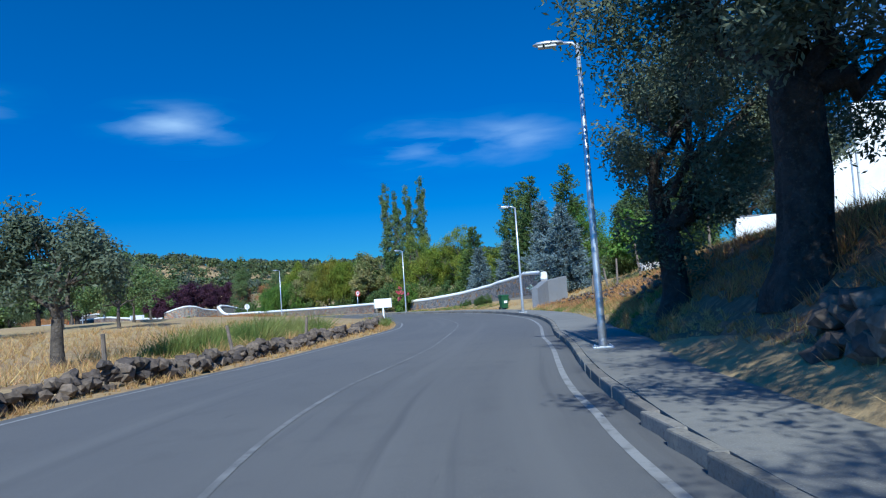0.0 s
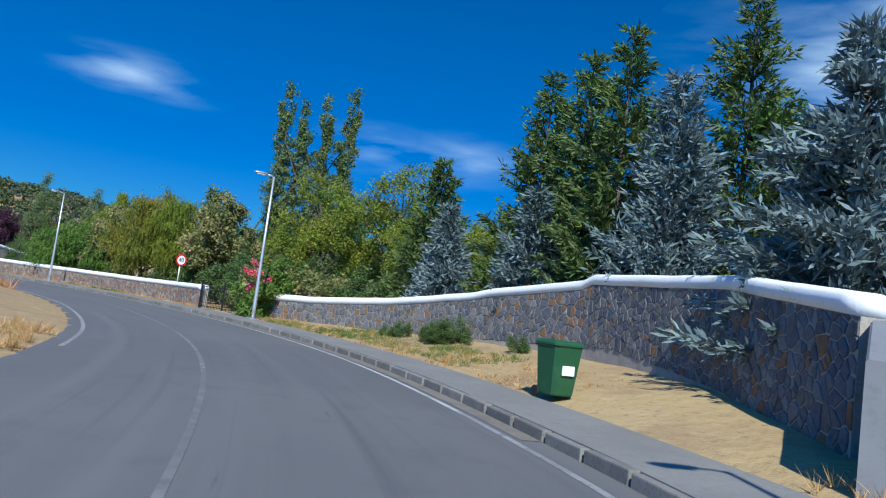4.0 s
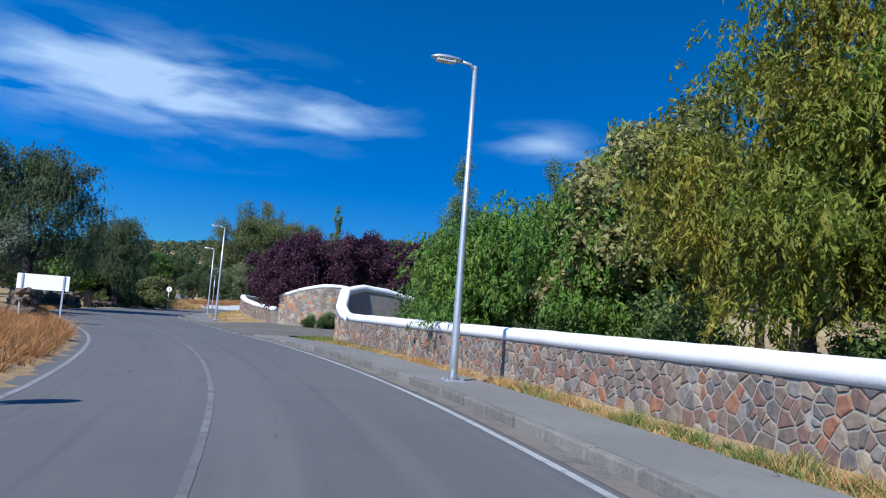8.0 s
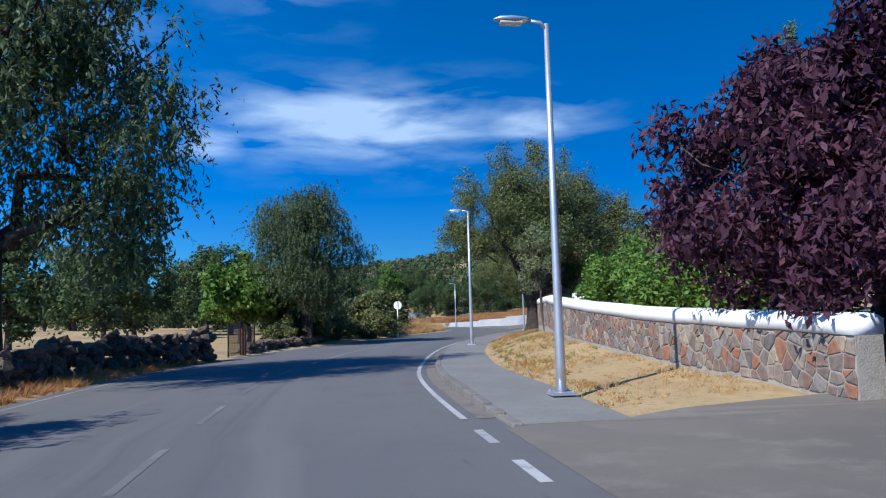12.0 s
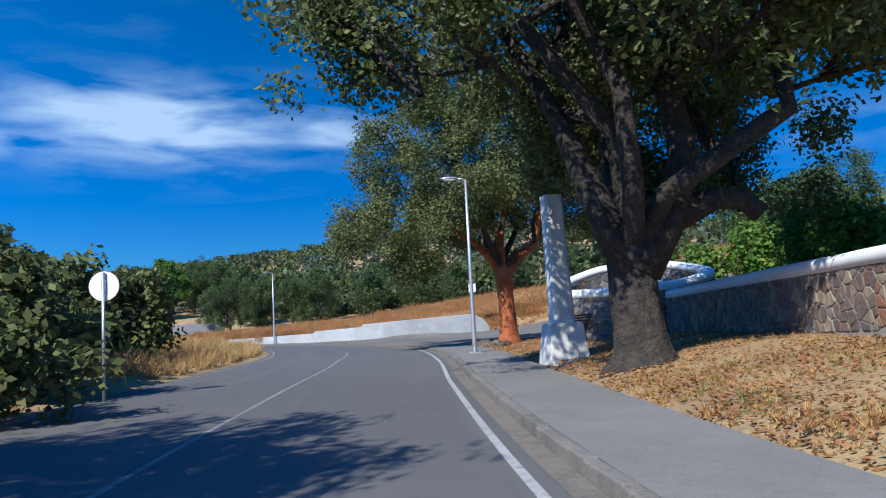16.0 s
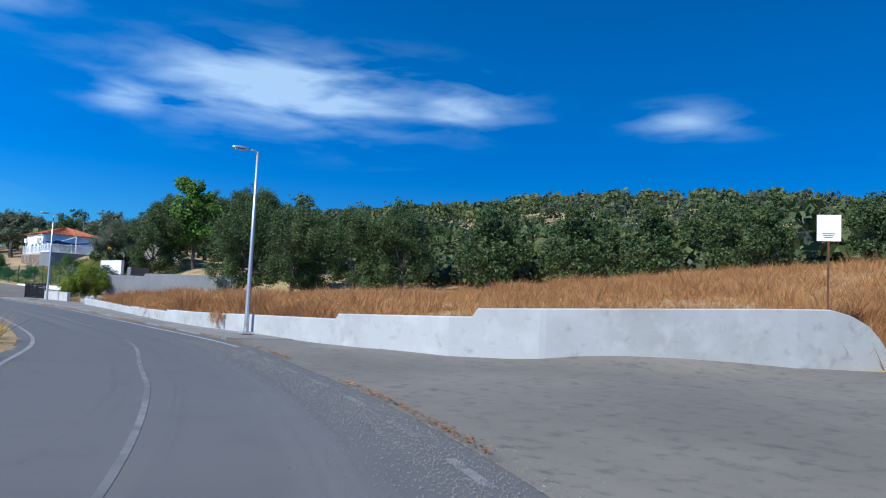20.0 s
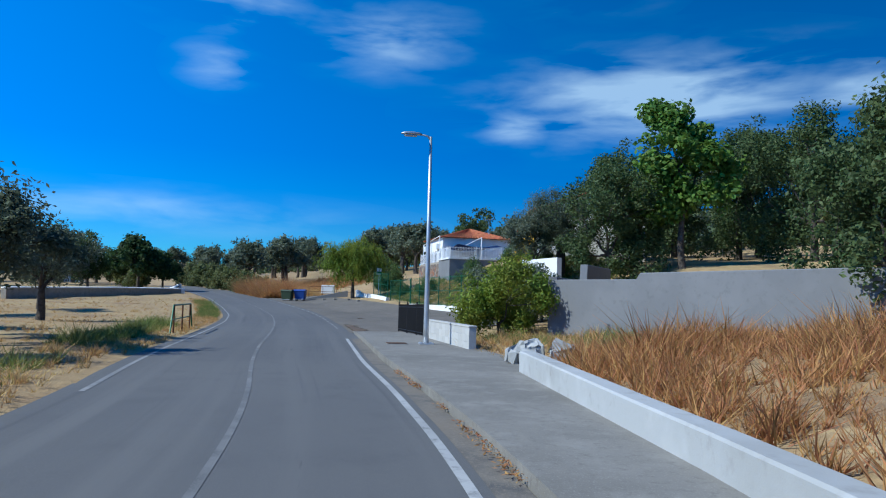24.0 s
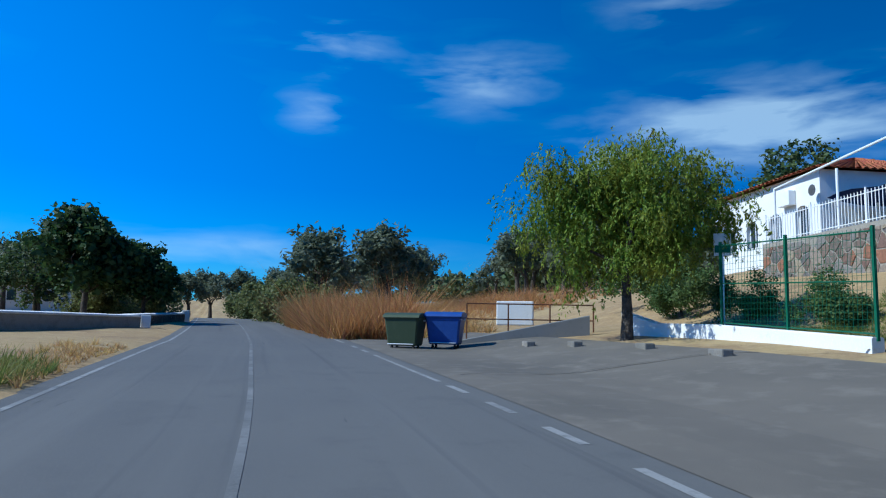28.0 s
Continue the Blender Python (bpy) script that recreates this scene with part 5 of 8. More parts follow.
# left of the road beyond the drive
tree("eucalyptus_tree", "euca", stand(141.5, -8.6), "large dark drooping tree beside the road", seed=18, scale=1.14, trunk=(3.0, .32), blobs=[(-2.4, .4, 5.4, 1.8, 1.9, 2.0), (1.9, .6, 5.8, 1.9, 1.9, 2.2), (0, -1.8, 6.2, 1.9, 1.9, 2.1), (.1, 1.2, 7.8, 1.8, 1.8, 1.8), (-1.4, -.4, 8.6, 1.5, 1.5, 1.5), (1.6, -.6, 8.8, 1.4, 1.4, 1.3), (-2.8, -.8, 3.2, 1.2, 1.2, 1.4), (2.6, -.4, 3.4, 1.2, 1.2, 1.5)],
     clumps=900, per=62, radius=.46, size=.135, leaf=WEEPING, bark=DARKBARK, slim=.26, droop=.2, strand=.75)
tree("eucalyptus_tree", "euca", stand(166, -7.8, 100), "tall drooping grey-green tree beside the road", seed=18, scale=.95)
tree("fig_tree", "fig", stand(165.2, -11.6), "broad-leaved bright green fig tree", seed=19, trunk=(1.2, .16), blobs=[(-1.1, 0, 2.6, 1.4, 1.4, 1.2), (1.0, .5, 3.0, 1.5, 1.5, 1.3), (0, -.9, 3.5, 1.4, 1.4, 1.1), (.2, .3, 4.5, 1.0, 1.0, .9)], clumps=260, per=22, radius=.45, size=.26, leaf=GREENLEAF, slim=.7)
tree("fig_tree", "fig", stand(168.0, -12.4, 70), "broad-leaved bright green fig tree", seed=19, scale=.9)
SHRUB = dict(trunk=(.3, .05), blobs=[(-.5, .1, .8, .7, .7, .65), (.5, .3, .9, .75, .75, .7), (.1, -.5, 1.0, .7, .7, .7)], clumps=110, per=40, radius=.32, size=.12, twigs=6)
for s, d, k in ((164.6, -8.6, .8), (168, -8.2, 1.0), (171.5, -8.2, 1.1), (167, -10, 1.3), (174, -8.4, 1.0), (170, -9.6, 1.3), (173, -10, 1.4)):
    tree("dark_shrub", "shrub_dark", stand(s, d, s * 61), "dark green shrub at the road's edge", "shrub", "roadside shrubs", 20, scale=k, leaf=OAKLEAF, **SHRUB)
for s, d, k in ((176.5, -6.6, 1.4), (180, -9, 1.9), (185, -14, 2.2), (182, -8.8, 1.9), (187.5, -10.5, 2.3), (192.5, -10.5, 2.1), (178, -13, 2.6), (173, -12, 2.6), (190, -18, 2.4)):
    tree("green_shrub", "shrub_green", stand(s, d, s * 61), "green hedgerow shrub beside dry grass", "shrub", "hedgerow", 21, scale=k, leaf=OAKLEAF, **SHRUB)
# holm oak and stripped cork oak by the tank
tree("holm_oak", "oak", stand(177.2, 4.9), "great old holm oak with a forked grey trunk by the footway", seed=22, scale=1.36, trunk=(1.7, .34), lean=(0, .1), trunk_wig=.05, boughs=[([(-.1, 0, 1.3), (-.5, .1, 2.4), (-.9, .3, 3.6), (-1.6, .5, 5.0)], .24, .10), ([(.05, 0, 1.3), (.55, -.1, 2.1), (.75, -.15, 2.9), (.6, 0, 3.8), (.9, .2, 5.4)], .27, .12), ([(.55, -.1, 2.0), (1.1, -.2, 2.25), (1.5, -.2, 2.2), (1.75, -.2, 2.0)], .19, .13)],
     blobs=[(-3.0, -.2, 5.6, 1.7, 1.9, 1.5), (-.6, 1.6, 6.4, 2.0, 2.0, 1.7), (2.4, 1.4, 6.2, 2.4, 2.4, 1.9), (1.8, -2.0, 6.0, 2.3, 2.3, 1.8), (-1.8, -2.2, 6.2, 2.3, 2.3, 1.8), (0, 0, 8.0, 2.6, 2.6, 1.5), (4.2, -.4, 5.0, 1.6, 1.6, 1.4), (2.4, 4.0, 3.3, 1.2, 1.2, .8), (3.8, 3.0, 3.4, 1.1, 1.1, .8), (-.4, 2.6, 3.9, 1.1, 1.2, 1.0), (2.8, -1.0, 4.5, 1.4, 1.4, 1.0), (.8, -2.8, 4.7, 1.5, 1.4, 1.0), (-2.6, -1.6, 4.6, 1.3, 1.3, .9), (3.2, 3.6, 5.4, 1.7, 1.7, 1.3), (1.4, 4.6, 5.8, 1.7, 1.7, 1.3), (.2, 1.2, 4.9, 1.4, 1.4, 1.0), (-5.4, -1.0, 4.7, 1.0, 1.0, .75), (-4.4, -.2, 5.0, 1.1, 1.1, .8), (1.6, 4.8, 3.9, 1.3, 1.3, .9), (.1, 5.0, 4.4, 1.1, 1.1, .8), (1.5, 4.8, 2.7, .6, .6, .5)],
     clumps=980, per=90, radius=.50, size=.095, leaf=OAKLEAF, bark=DARKBARK, twigs=30, droop=.12)
cork_blobs = [(-4.4, .2, 5.8, 2.1, 2.2, 1.6), (-2.0, 2.0, 6.6, 2.3, 2.3, 1.7), (1.6, 1.8, 6.6, 2.3, 2.3, 1.8), (1.9, -1.6, 6.4, 2.2, 2.2, 1.7), (-1.6, -1.8, 6.8, 2.3, 2.3, 1.7), (-.2, 0, 8.2, 2.5, 2.5, 1.5), (-5.6, -.8, 4.5, 1.2, 1.3, 1.1), (3.6, .4, 5.6, 1.5, 1.5, 1.3), (-3.4, -2.0, 4.7, 1.3, 1.3, 1.1), (-3.6, 4.4, 4.4, 1.5, 1.4, .8), (-1.5, 4.8, 4.7, 1.2, 1.2, .5), (-5.4, 4.0, 5.2, 1.4, 1.3, .8), (-5.4, .6, 8.4, 1.6, 1.6, 1.2), (4.6, .8, 8.6, 1.8, 1.8, 1.3), (5.0, .4, 6.4, 1.5, 1.5, 1.2), (-1.2, .2, 11, 2.0, 2.0, 1.3), (2.6, .4, 10.8, 1.8, 1.8, 1.2), (-2.2, .4, 9.2, 2.0, 2.0, 1.5), (1.2, .2, 9.8, 2.2, 2.2, 1.5), (-4.6, .6, 7.4, 1.6, 1.6, 1.3), (3.4, .6, 7.6, 1.6, 1.6, 1.4), (-3.9, -.4, 3.6, 1.0, 1.1, .8)]
tree("cork_oak", "cork", stand(197.2, 6.15, 0, 0), "cork oak with a stripped rust-red trunk, standing on bare earth", seed=23, scale=1.15, trunk=(3.1, .315), lean=(-.1, .1), blobs=cork_blobs, clumps=1420, per=100, branch=DARKBARK, radius=.52, size=.095, leaf=OAKLEAF, bark=CORKRED, twigs=10, droop=.1, shell=.5, boughs=[([(.02, 0, 2.1), (-.12, .05, 2.8), (-.55, .05, 3.5), (-1.3, .1, 4.2), (-3.0, .2, 5.2)], .28, .08), ([(-.06, 0, 2.1), (.05, .05, 2.8), (.55, .1, 3.4), (1.35, .2, 4.0), (1.7, .3, 5.4)], .29, .09), ([(-.03, .05, 2.2), (-.1, .1, 3.2), (-.2, .1, 4.2), (.1, .2, 5.4), (-.2, 0, 6.8)], .29, .08)])

ACACIA = dict(trunk=(2.4, .18), blobs=[(-1.6, 0, 4.6, 1.7, 1.7, 1.5), (1.2, .6, 5.2, 1.8, 1.8, 1.6), (0, -1.2, 5.6, 1.8, 1.8, 1.6), (-.4, .8, 7.0, 1.5, 1.5, 1.3), (2.6, -.6, 4.0, 1.4, 1.4, 1.3), (-2.6, 0, 3.2, 1.2, 1.2, 1.2)], clumps=280, per=40, radius=.5, size=.115)
DARKTREE = dict(leaf=HOLM, trunk=(1.9, .16), blobs=[(-1.4, .2, 3.6, 1.7, 1.7, 1.6), (1.2, .6, 4.0, 1.8, 1.8, 1.7), (0, -1.2, 4.6, 1.8, 1.8, 1.6), (.2, .4, 5.8, 1.5, 1.5, 1.2), (2.0, -.6, 2.6, 1.3, 1.3, 1.3), (-1.2, .8, 1.7, 1.4, 1.4, 1.2), (.9, -.9, 1.6, 1.5, 1.4, 1.2)], clumps=330, per=40, radius=.5)


def spot(x, y, turn=0.0, lift=-.05):
    return pose(x, y, float(height(x, y)) + lift, 0, 0, turn)


# greenery that fills the gardens behind the walls
rf = random.Random(8)
FILL = [(57, 15), (62, 17), (67, 14.5), (72, 12.5), (74, 17), (79, 16), (84, 16), (86, 13.5), (91, 13.5), (95, 13), (98, 16), (103, 15), (108, 13), (110, 18), (116, 20), (106, 20), (93, 17), (78, 22), (68, 22), (84, 24), (98, 24)]
for s, d in FILL:
    tree("garden_tree", "acacia_mid" if s % 2 else "acacia_mid2", stand(s, d, rf.uniform(0, 360)), "leafy green tree in the walled garden", "tree", "garden trees", 42, scale=rf.uniform(.58, .8), **dict(ACACIA, leaf=GREENLEAF if s % 2 else LIMELEAF))
for s, d, k in ((93, 8.4, 1.2), (97.5, 7.6, 1.1), (101, 7.0, 1.0), (107.5, 7.2, 1.3), (110.5, 8.2, 1.4), (84, 8.2, 1.4), (80.5, 8, 1.5), (82, 10, 1.9), (77.5, 9.6, 1.7), (72, 9.6, 1.4), (91, 10.5, 1.9), (109, 10.5, 1.8), (115, 9.5, 1.5), (121.5, 12, 1.4)):
    tree("garden_shrub", "shrub_garden", stand(s, d, rf.uniform(0, 360)), "bushy green shrub behind the garden wall", "shrub", "garden shrubs", 31, scale=k, leaf=SHRUBLEAF, **dict(SHRUB, size=.075, per=64))
for s, d, k in ((146, 10, 1.7), (150, 11, 2.0), (155, 10.5, 1.9), (160, 10, 1.8), (165, 11, 2.0), (170, 12, 2.1), (175, 13, 2.1), (180, 13.5, 2.0), (186, 14, 2.0), (142, 12, 1.9), (191, 15, 2.2), (152, 15, 2.6), (162, 15, 2.6), (172, 17, 2.8), (183, 18, 2.8)):
    tree("hedge_shrub", "shrub_lime", stand(s, d, rf.uniform(0, 360)), "bright green hedge shrub above the stone wall", "shrub", "hedge shrubs", 32, scale=k, leaf=GREENLEAF, **dict(SHRUB, size=.085, per=56))
tree("young_tree", "young", stand(154.2, 5.95), "slender young olive-green tree before the stone wall", seed=33, trunk=(1.5, .06), lean=(-.15, 0), blobs=[(-.25, 0, 2.5, .65, .65, .6), (.0, .2, 3.2, .7, .7, .7), (-.45, -.2, 3.9, .6, .6, .8), (-.3, 0, 4.7, .4, .4, .6)], clumps=110, per=34, radius=.3, size=.11, leaf=YOUNGLEAF, slim=.3, up=.4)
for s, d, k in ((146, 13, 1.0), (149, 17, .8)):
    tree("poplar_tree", "poplar", stand(s, d, 20), "slender light green poplar above the wall", "tree", "poplars", scale=.5 * k)
# oleander with pink blossom at the gate
tree("oleander", "oleander", stand(74.6, 5.9), "oleander bush with pink blossom beside an iron gate", "shrub", "", 34, leaf=GREENLEAF, trunk=(.3, .05), blobs=[(-.5, .1, 1.0, .8, .8, .9), (.6, .3, 1.1, .9, .9, .9), (.1, -.5, 1.7, .8, .8, .8)], clumps=170, per=40, radius=.3, size=.15, slim=.25, up=.6)
oleander = [o for o in scene.objects if o.name.startswith("oleander")][0]
ro = np.random.default_rng(3)
V, F = leaf_cloud(blob_points([(-.5, .1, 1.4, .8, .8, .8), (.1, -.3, 2.0, .8, .8, .7)], 44, ro, 1.0), .14, 40, .08, ro, slim=.8)
part("blossom", mesh_np("blossom", V, F, PINK), PINK, oleander, "clusters of pink flowers")
for s, d, k in ((76.5, 8.6, 1.5), (79, 7.8, 1.4), (73.5, 8.4, 1.3)):
    tree("garden_shrub", "shrub_red", stand(s, d, s * 10), "shrub with reddish brown leaves behind the wall", "shrub", "garden shrubs", 35, scale=k, leaf=PALELEAF, **SHRUB)
for s, d, k in ((62.2, 7.8, .5), (63.0, 7.5, .42), (62.4, 7.3, .34), (64.9, 7.3, .36), (65.5, 7.1, .26), (59.6, 8.3, .3)):
    tree("low_bush", "shrub_garden", stand(s, d, s * 33), "low green bush in the dry grass verge", "bush", "verge bushes", 31, scale=k)
for s, d, k in ((129.6, 8.2, .5), (129.0, 9.2, .62), (128.9, 10.0, .5), (118.2, 8.4, .3)):
    tree("low_bush", "shrub_garden", stand(s, d, s * 33), "green weed bush at the foot of the stone wall", "bush", "wall foot weeds", 31, scale=k)
# trees beyond the junction and beside the school
for x, y, k in ((-148.6, 198.0, .98), (-145.4, 199.4, .92), (-141.6, 202.0, .9), (-138.4, 203.6, .85), (-153.5, 200.5, .9), (-150, 204, 1.0)):
    tree("roadside_tree", "dark_near", spot(x, y, x * 71), "dense dark green broadleaf tree above the white wall", "tree", "trees above the wall", 36, scale=k, size=.13, **DARKTREE)
for x, y, k in ((-134, 208, .8), (-129, 211, .75), (-124, 213, .7), (-118, 217, .75), (-112, 220, .7), (-107, 226, .75), (-131, 217, .9), (-122, 223, .9), (-137, 213, .95), (-144, 209, 1.0), (-156, 209, 1.0), (-164, 214, 1.1), (-114, 229, .9), (-104, 234, .9), (-127, 229, 1.0)):
    tree("roadside_tree", "dark_far", spot(x, y, x * 71), "dark green tree at the edge of the wood", "tree", "trees at the wood's edge", 43, scale=k, size=.13, far=True, **DARKTREE)
tree("young_walnut", "walnut", spot(-170.0, 205.5, 40), "tall young walnut with large bright green leaves", "tree", "", 59, scale=1.0, trunk=(3.0, .17), leaf=GREENLEAF, clumps=300, per=34, radius=.5, size=.24, slim=.55, droop=.1,
     blobs=[(-1.1, 0, 4.4, 1.5, 1.5, 1.3), (1.1, .5, 4.8, 1.6, 1.5, 1.4), (0, -.9, 6.0, 1.5, 1.5, 1.4), (.4, .4, 7.8, 1.2, 1.2, 1.3), (-.9, .2, 8.6, .8, .8, .9)])
for s, d, k, leafm in ((267.4, 7.2, 1.5, 0), (269, 8.3, 1.2, 0), (271.5, 9.5, 1.5, 1), (274.5, 11.5, 1.4, 1)):
    tree("roadside_bush", "shrub_lime2" if not leafm else "shrub_olive", stand(s, d, s * 31), "leafy bright green bush behind the iron railing" if not leafm else "grey-green bush beside the grey wall", "bush", "", 37 + leafm, scale=k, leaf=OLIVE if leafm else LIMELEAF, **dict(SHRUB, per=90, size=.075, clumps=110, slim=.3, up=.5, radius=.26))
tree("pepper_tree", "willow_end", spot(-204.6, 194.8), "bright green weeping pepper tree on the school forecourt", seed=39, leaf=LIMELEAF, trunk=(1.7, .15), clumps=560, per=80, radius=.4, size=.11, slim=.25, droop=.3, shell=.75, strand=.6,
     blobs=[(-.3, -1.4, 3.3, 1.3, 1.4, 1.5), (.2, 1.3, 3.7, 1.4, 1.4, 1.6), (-.9, 0, 3.8, 1.4, 1.5, 1.5), (.8, -.2, 3.6, 1.3, 1.4, 1.4), (0, .4, 4.8, 1.2, 1.4, 1.0), (0, -1.2, 4.6, .9, .9, .9)])
for s, d, k in ((301, 14.0, .9), (305.5, 13.4, .8), (294.5, 15.2, 1.15), (309, 14, .8), (313, 14.5, 1.0), (288.2, 15.4, .9), (284.6, 15.6, .85), (317, 16, 1.7)):
    tree("school_bush", "shrub_garden", stand(s, d, s * 31), "green bush on the school's grassy bank", "bush", "bushes on the bank", 31, scale=k)
for s, d, k in ((-229.5, 174.4, 1.15), (-232, 177, .85), (-222, 170, .8), (-240, 172, 1.1)):
    tree("dark_fig_tree", "fig_dark", spot(s, d, s * 19), "dark large-leaved tree behind the low wall", "tree", "", 40, leaf=DARKGREEN, scale=k, trunk=(1.3, .16),
         blobs=[(-1.1, 0, 2.8, 1.5, 1.5, 1.3), (1.0, .5, 3.2, 1.5, 1.5, 1.4), (0, -.9, 3.9, 1.4, 1.4, 1.2), (.2, .3, 5.0, 1.1, 1.1, 1.0)], clumps=260, per=24, radius=.45, size=.25, slim=.7)
for s, d, k in ((262, -7.4, .9), (271, -14, 1.0), (258, -10, 1.1), (283, -18, 1.1), (292, -14, .8), (246, -9.5, 1.0)):
    tree("olive_tree", "olive_small", stand(s, d, s * 23), "thin olive tree in the dry park", "tree", "olives", scale=k, **OLIVE_SMALL)
for k in range(64):
    s, d = rf.uniform(338, 430), rf.uniform(5, 70) if k % 3 else -rf.uniform(12, 60)
    tree("olive_tree", "olive_far", stand(s, d, rf.uniform(0, 360)), "grey-green olive tree in the grove up the road", "tree", "olive grove", scale=rf.uniform(1.3, 2.1), far=True, **OLIVE_SMALL)
for s, d, k in ((436, -4, 2.0), (434, 6, 2.2), (440, 14, 2.2), (438, -14, 2.2), (450, 0, 2.4), (446, 24, 2.2), (448, -24, 2.4), (428, 12, 2.0), (428, -12, 2.0)):
    tree("olive_tree", "olive_far", stand(s, d, s * 17), "grey-green olive tree in the grove up the road", "tree", "olive grove", scale=k)
for s, d, k in ((334, 5.6, 1.3), (338, 5.0, 1.6), (343, 4.8, 1.7), (349, 4.9, 1.9), (356, 4.8, 2.0), (340, -8, 1.6), (350, -8, 1.8), (362, -7, 2.2), (372, -7, 2.2), (366, 4.8, 2.2), (380, 5, 2.4), (392, 4.6, 2.6), (390, -7, 2.6)):
    tree("roadside_shrub", "shrub_dark2", stand(s, d, s * 17), "dark green shrub at the road's far end", "shrub", "shrubs up the road", 41, scale=k, leaf=OAKLEAF, **SHRUB)
for s, d, k in ((-2, -40, 1), (20, -42, 1), (40, -38, 1.1), (55, -30, 1.0), (62, -22, 1.0), (70, -26, 1.1), (78, -20, .9), (86, -17, .9), (30, -52, 1.1), (8, -55, 1.1), (95, -18, 1), (52, -46, 1.1), (105, -20, 1.0), (112, -16, .8), (-12, -30, 1.0), (66, -36, 1.2)):
    tree("field_tree", "acacia_far", stand(s, d, s * 29), "green tree at the far side of the field", "tree", "field trees", 44, scale=k * .72, far=True, **dict(ACACIA, leaf=POPLAR))
for s, d, k in ((180, -20, 1.0), (187, -26, 1.1), (176, -26, 1.1), (195, -30, 1.1), (203, -24, 1.0), (210, -32, 1.1), (170, -24, 1), (160, -22, 1), (150, -24, 1), (200, -44, 1.2), (215, -45, 1.2), (230, -34, 1.1), (192, -14, .7), (198, -17, .8), (184, -18, .8), (206, -18, .8), (216, -22, .9), (224, -24, .9), (240, -26, 1), (250, -30, 1), (262, -30, 1), (275, -32, 1.1), (290, -30, 1), (305, -28, 1), (315, -26, 1), (330, -24, 1), (345, -18, 1), (355, -14, 1), (284, -40, 1.2), (300, -42, 1.2)):
    tree("field_tree", "dark_far", stand(s, d, s * 29), "dark green tree beyond the bend", "tree", "field trees", scale=k)

# woods on the hills
rw = np.random.default_rng(12)
wx, wy = [], []
while len(wx) < 5200:
    x, y = rw.uniform(-450, 170, 400), rw.uniform(205, 450, 400)
    s, d = stations(x, y)
    keep = (d > 40) & (rw.uniform(0, 1, 400) < np.clip((d - 34) / 22, .25, 1))
    wx += list(x[keep])
    wy += list(y[keep])
for cx, cy, n in ((-120, 60, 160), (-200, 90, 200), (-330, 60, 260), (-60, 20, 120), (-420, 240, 240), (-140, -40, 160)):
    x, y = rw.normal(cx, 45, n), rw.normal(cy, 40, n)
    s, d = stations(x, y)
    k = np.abs(d) > 48
    wx += list(x[k])
    wy += list(y[k])
n_low = len(wx)
while len(wx) < n_low + 900:
    x, y = rw.uniform(-165, -40, 300), rw.uniform(200, 275, 300)
    s, d = stations(x, y)
    keep = (d > 31) & (d < 66) & ((x < -134) | (y > 226 + .12 * (x + 134)))
    wx += list(x[keep])
    wy += list(y[keep])
wx, wy = np.array(wx), np.array(wy)
wz = height(wx, wy)
size = rw.uniform(1.7, 3.4, len(wx))
size[n_low:] *= .5
tone = rw.uniform(0, 1, len(wx))
for name, m, pick in (("woodland", WOODS, tone < .6), ("woodland", OLIVEDARK, (tone >= .6) & (tone < .85)), ("woodland", OAKLEAF, tone >= .85)):
    C = np.stack([wx[pick], wy[pick], wz[pick] + size[pick] * .95], 1)
    n = 64
    P = np.repeat(C, n, 0)
    R_ = np.repeat(size[pick], n)[:, None]
    v = rw.normal(0, 1, P.shape)
    v /= np.linalg.norm(v, axis=1, keepdims=True)
    v[:, 2] = np.where(v[:, 2] < -.5, -v[:, 2], v[:, 2])
    P = P + v * R_ * rw.uniform(.55, 1.05, (len(P), 1)) * np.array([1, 1, .85])
    a = rw.normal(0, 1, P.shape)
    a /= np.linalg.norm(a, axis=1, keepdims=True)
    b = np.cross(a, v + rw.normal(0, .4, P.shape))
    b /= np.maximum(np.linalg.norm(b, axis=1, keepdims=True), 1e-6)
    L = R_ * rw.uniform(.12, .27, (len(P), 1))
    V = np.stack([P - a * L, P + b * L * .7, P + a * L, P - b * L * .7], 1).reshape(-1, 3)
    q = np.arange(len(P))[:, None] * 4
    thing(name, mesh_np(name, V, np.hstack([q, q + 1, q + 2, q + 3]), m), "evergreen holm-oak wood covering the hills", "woodland", kind="stuff")


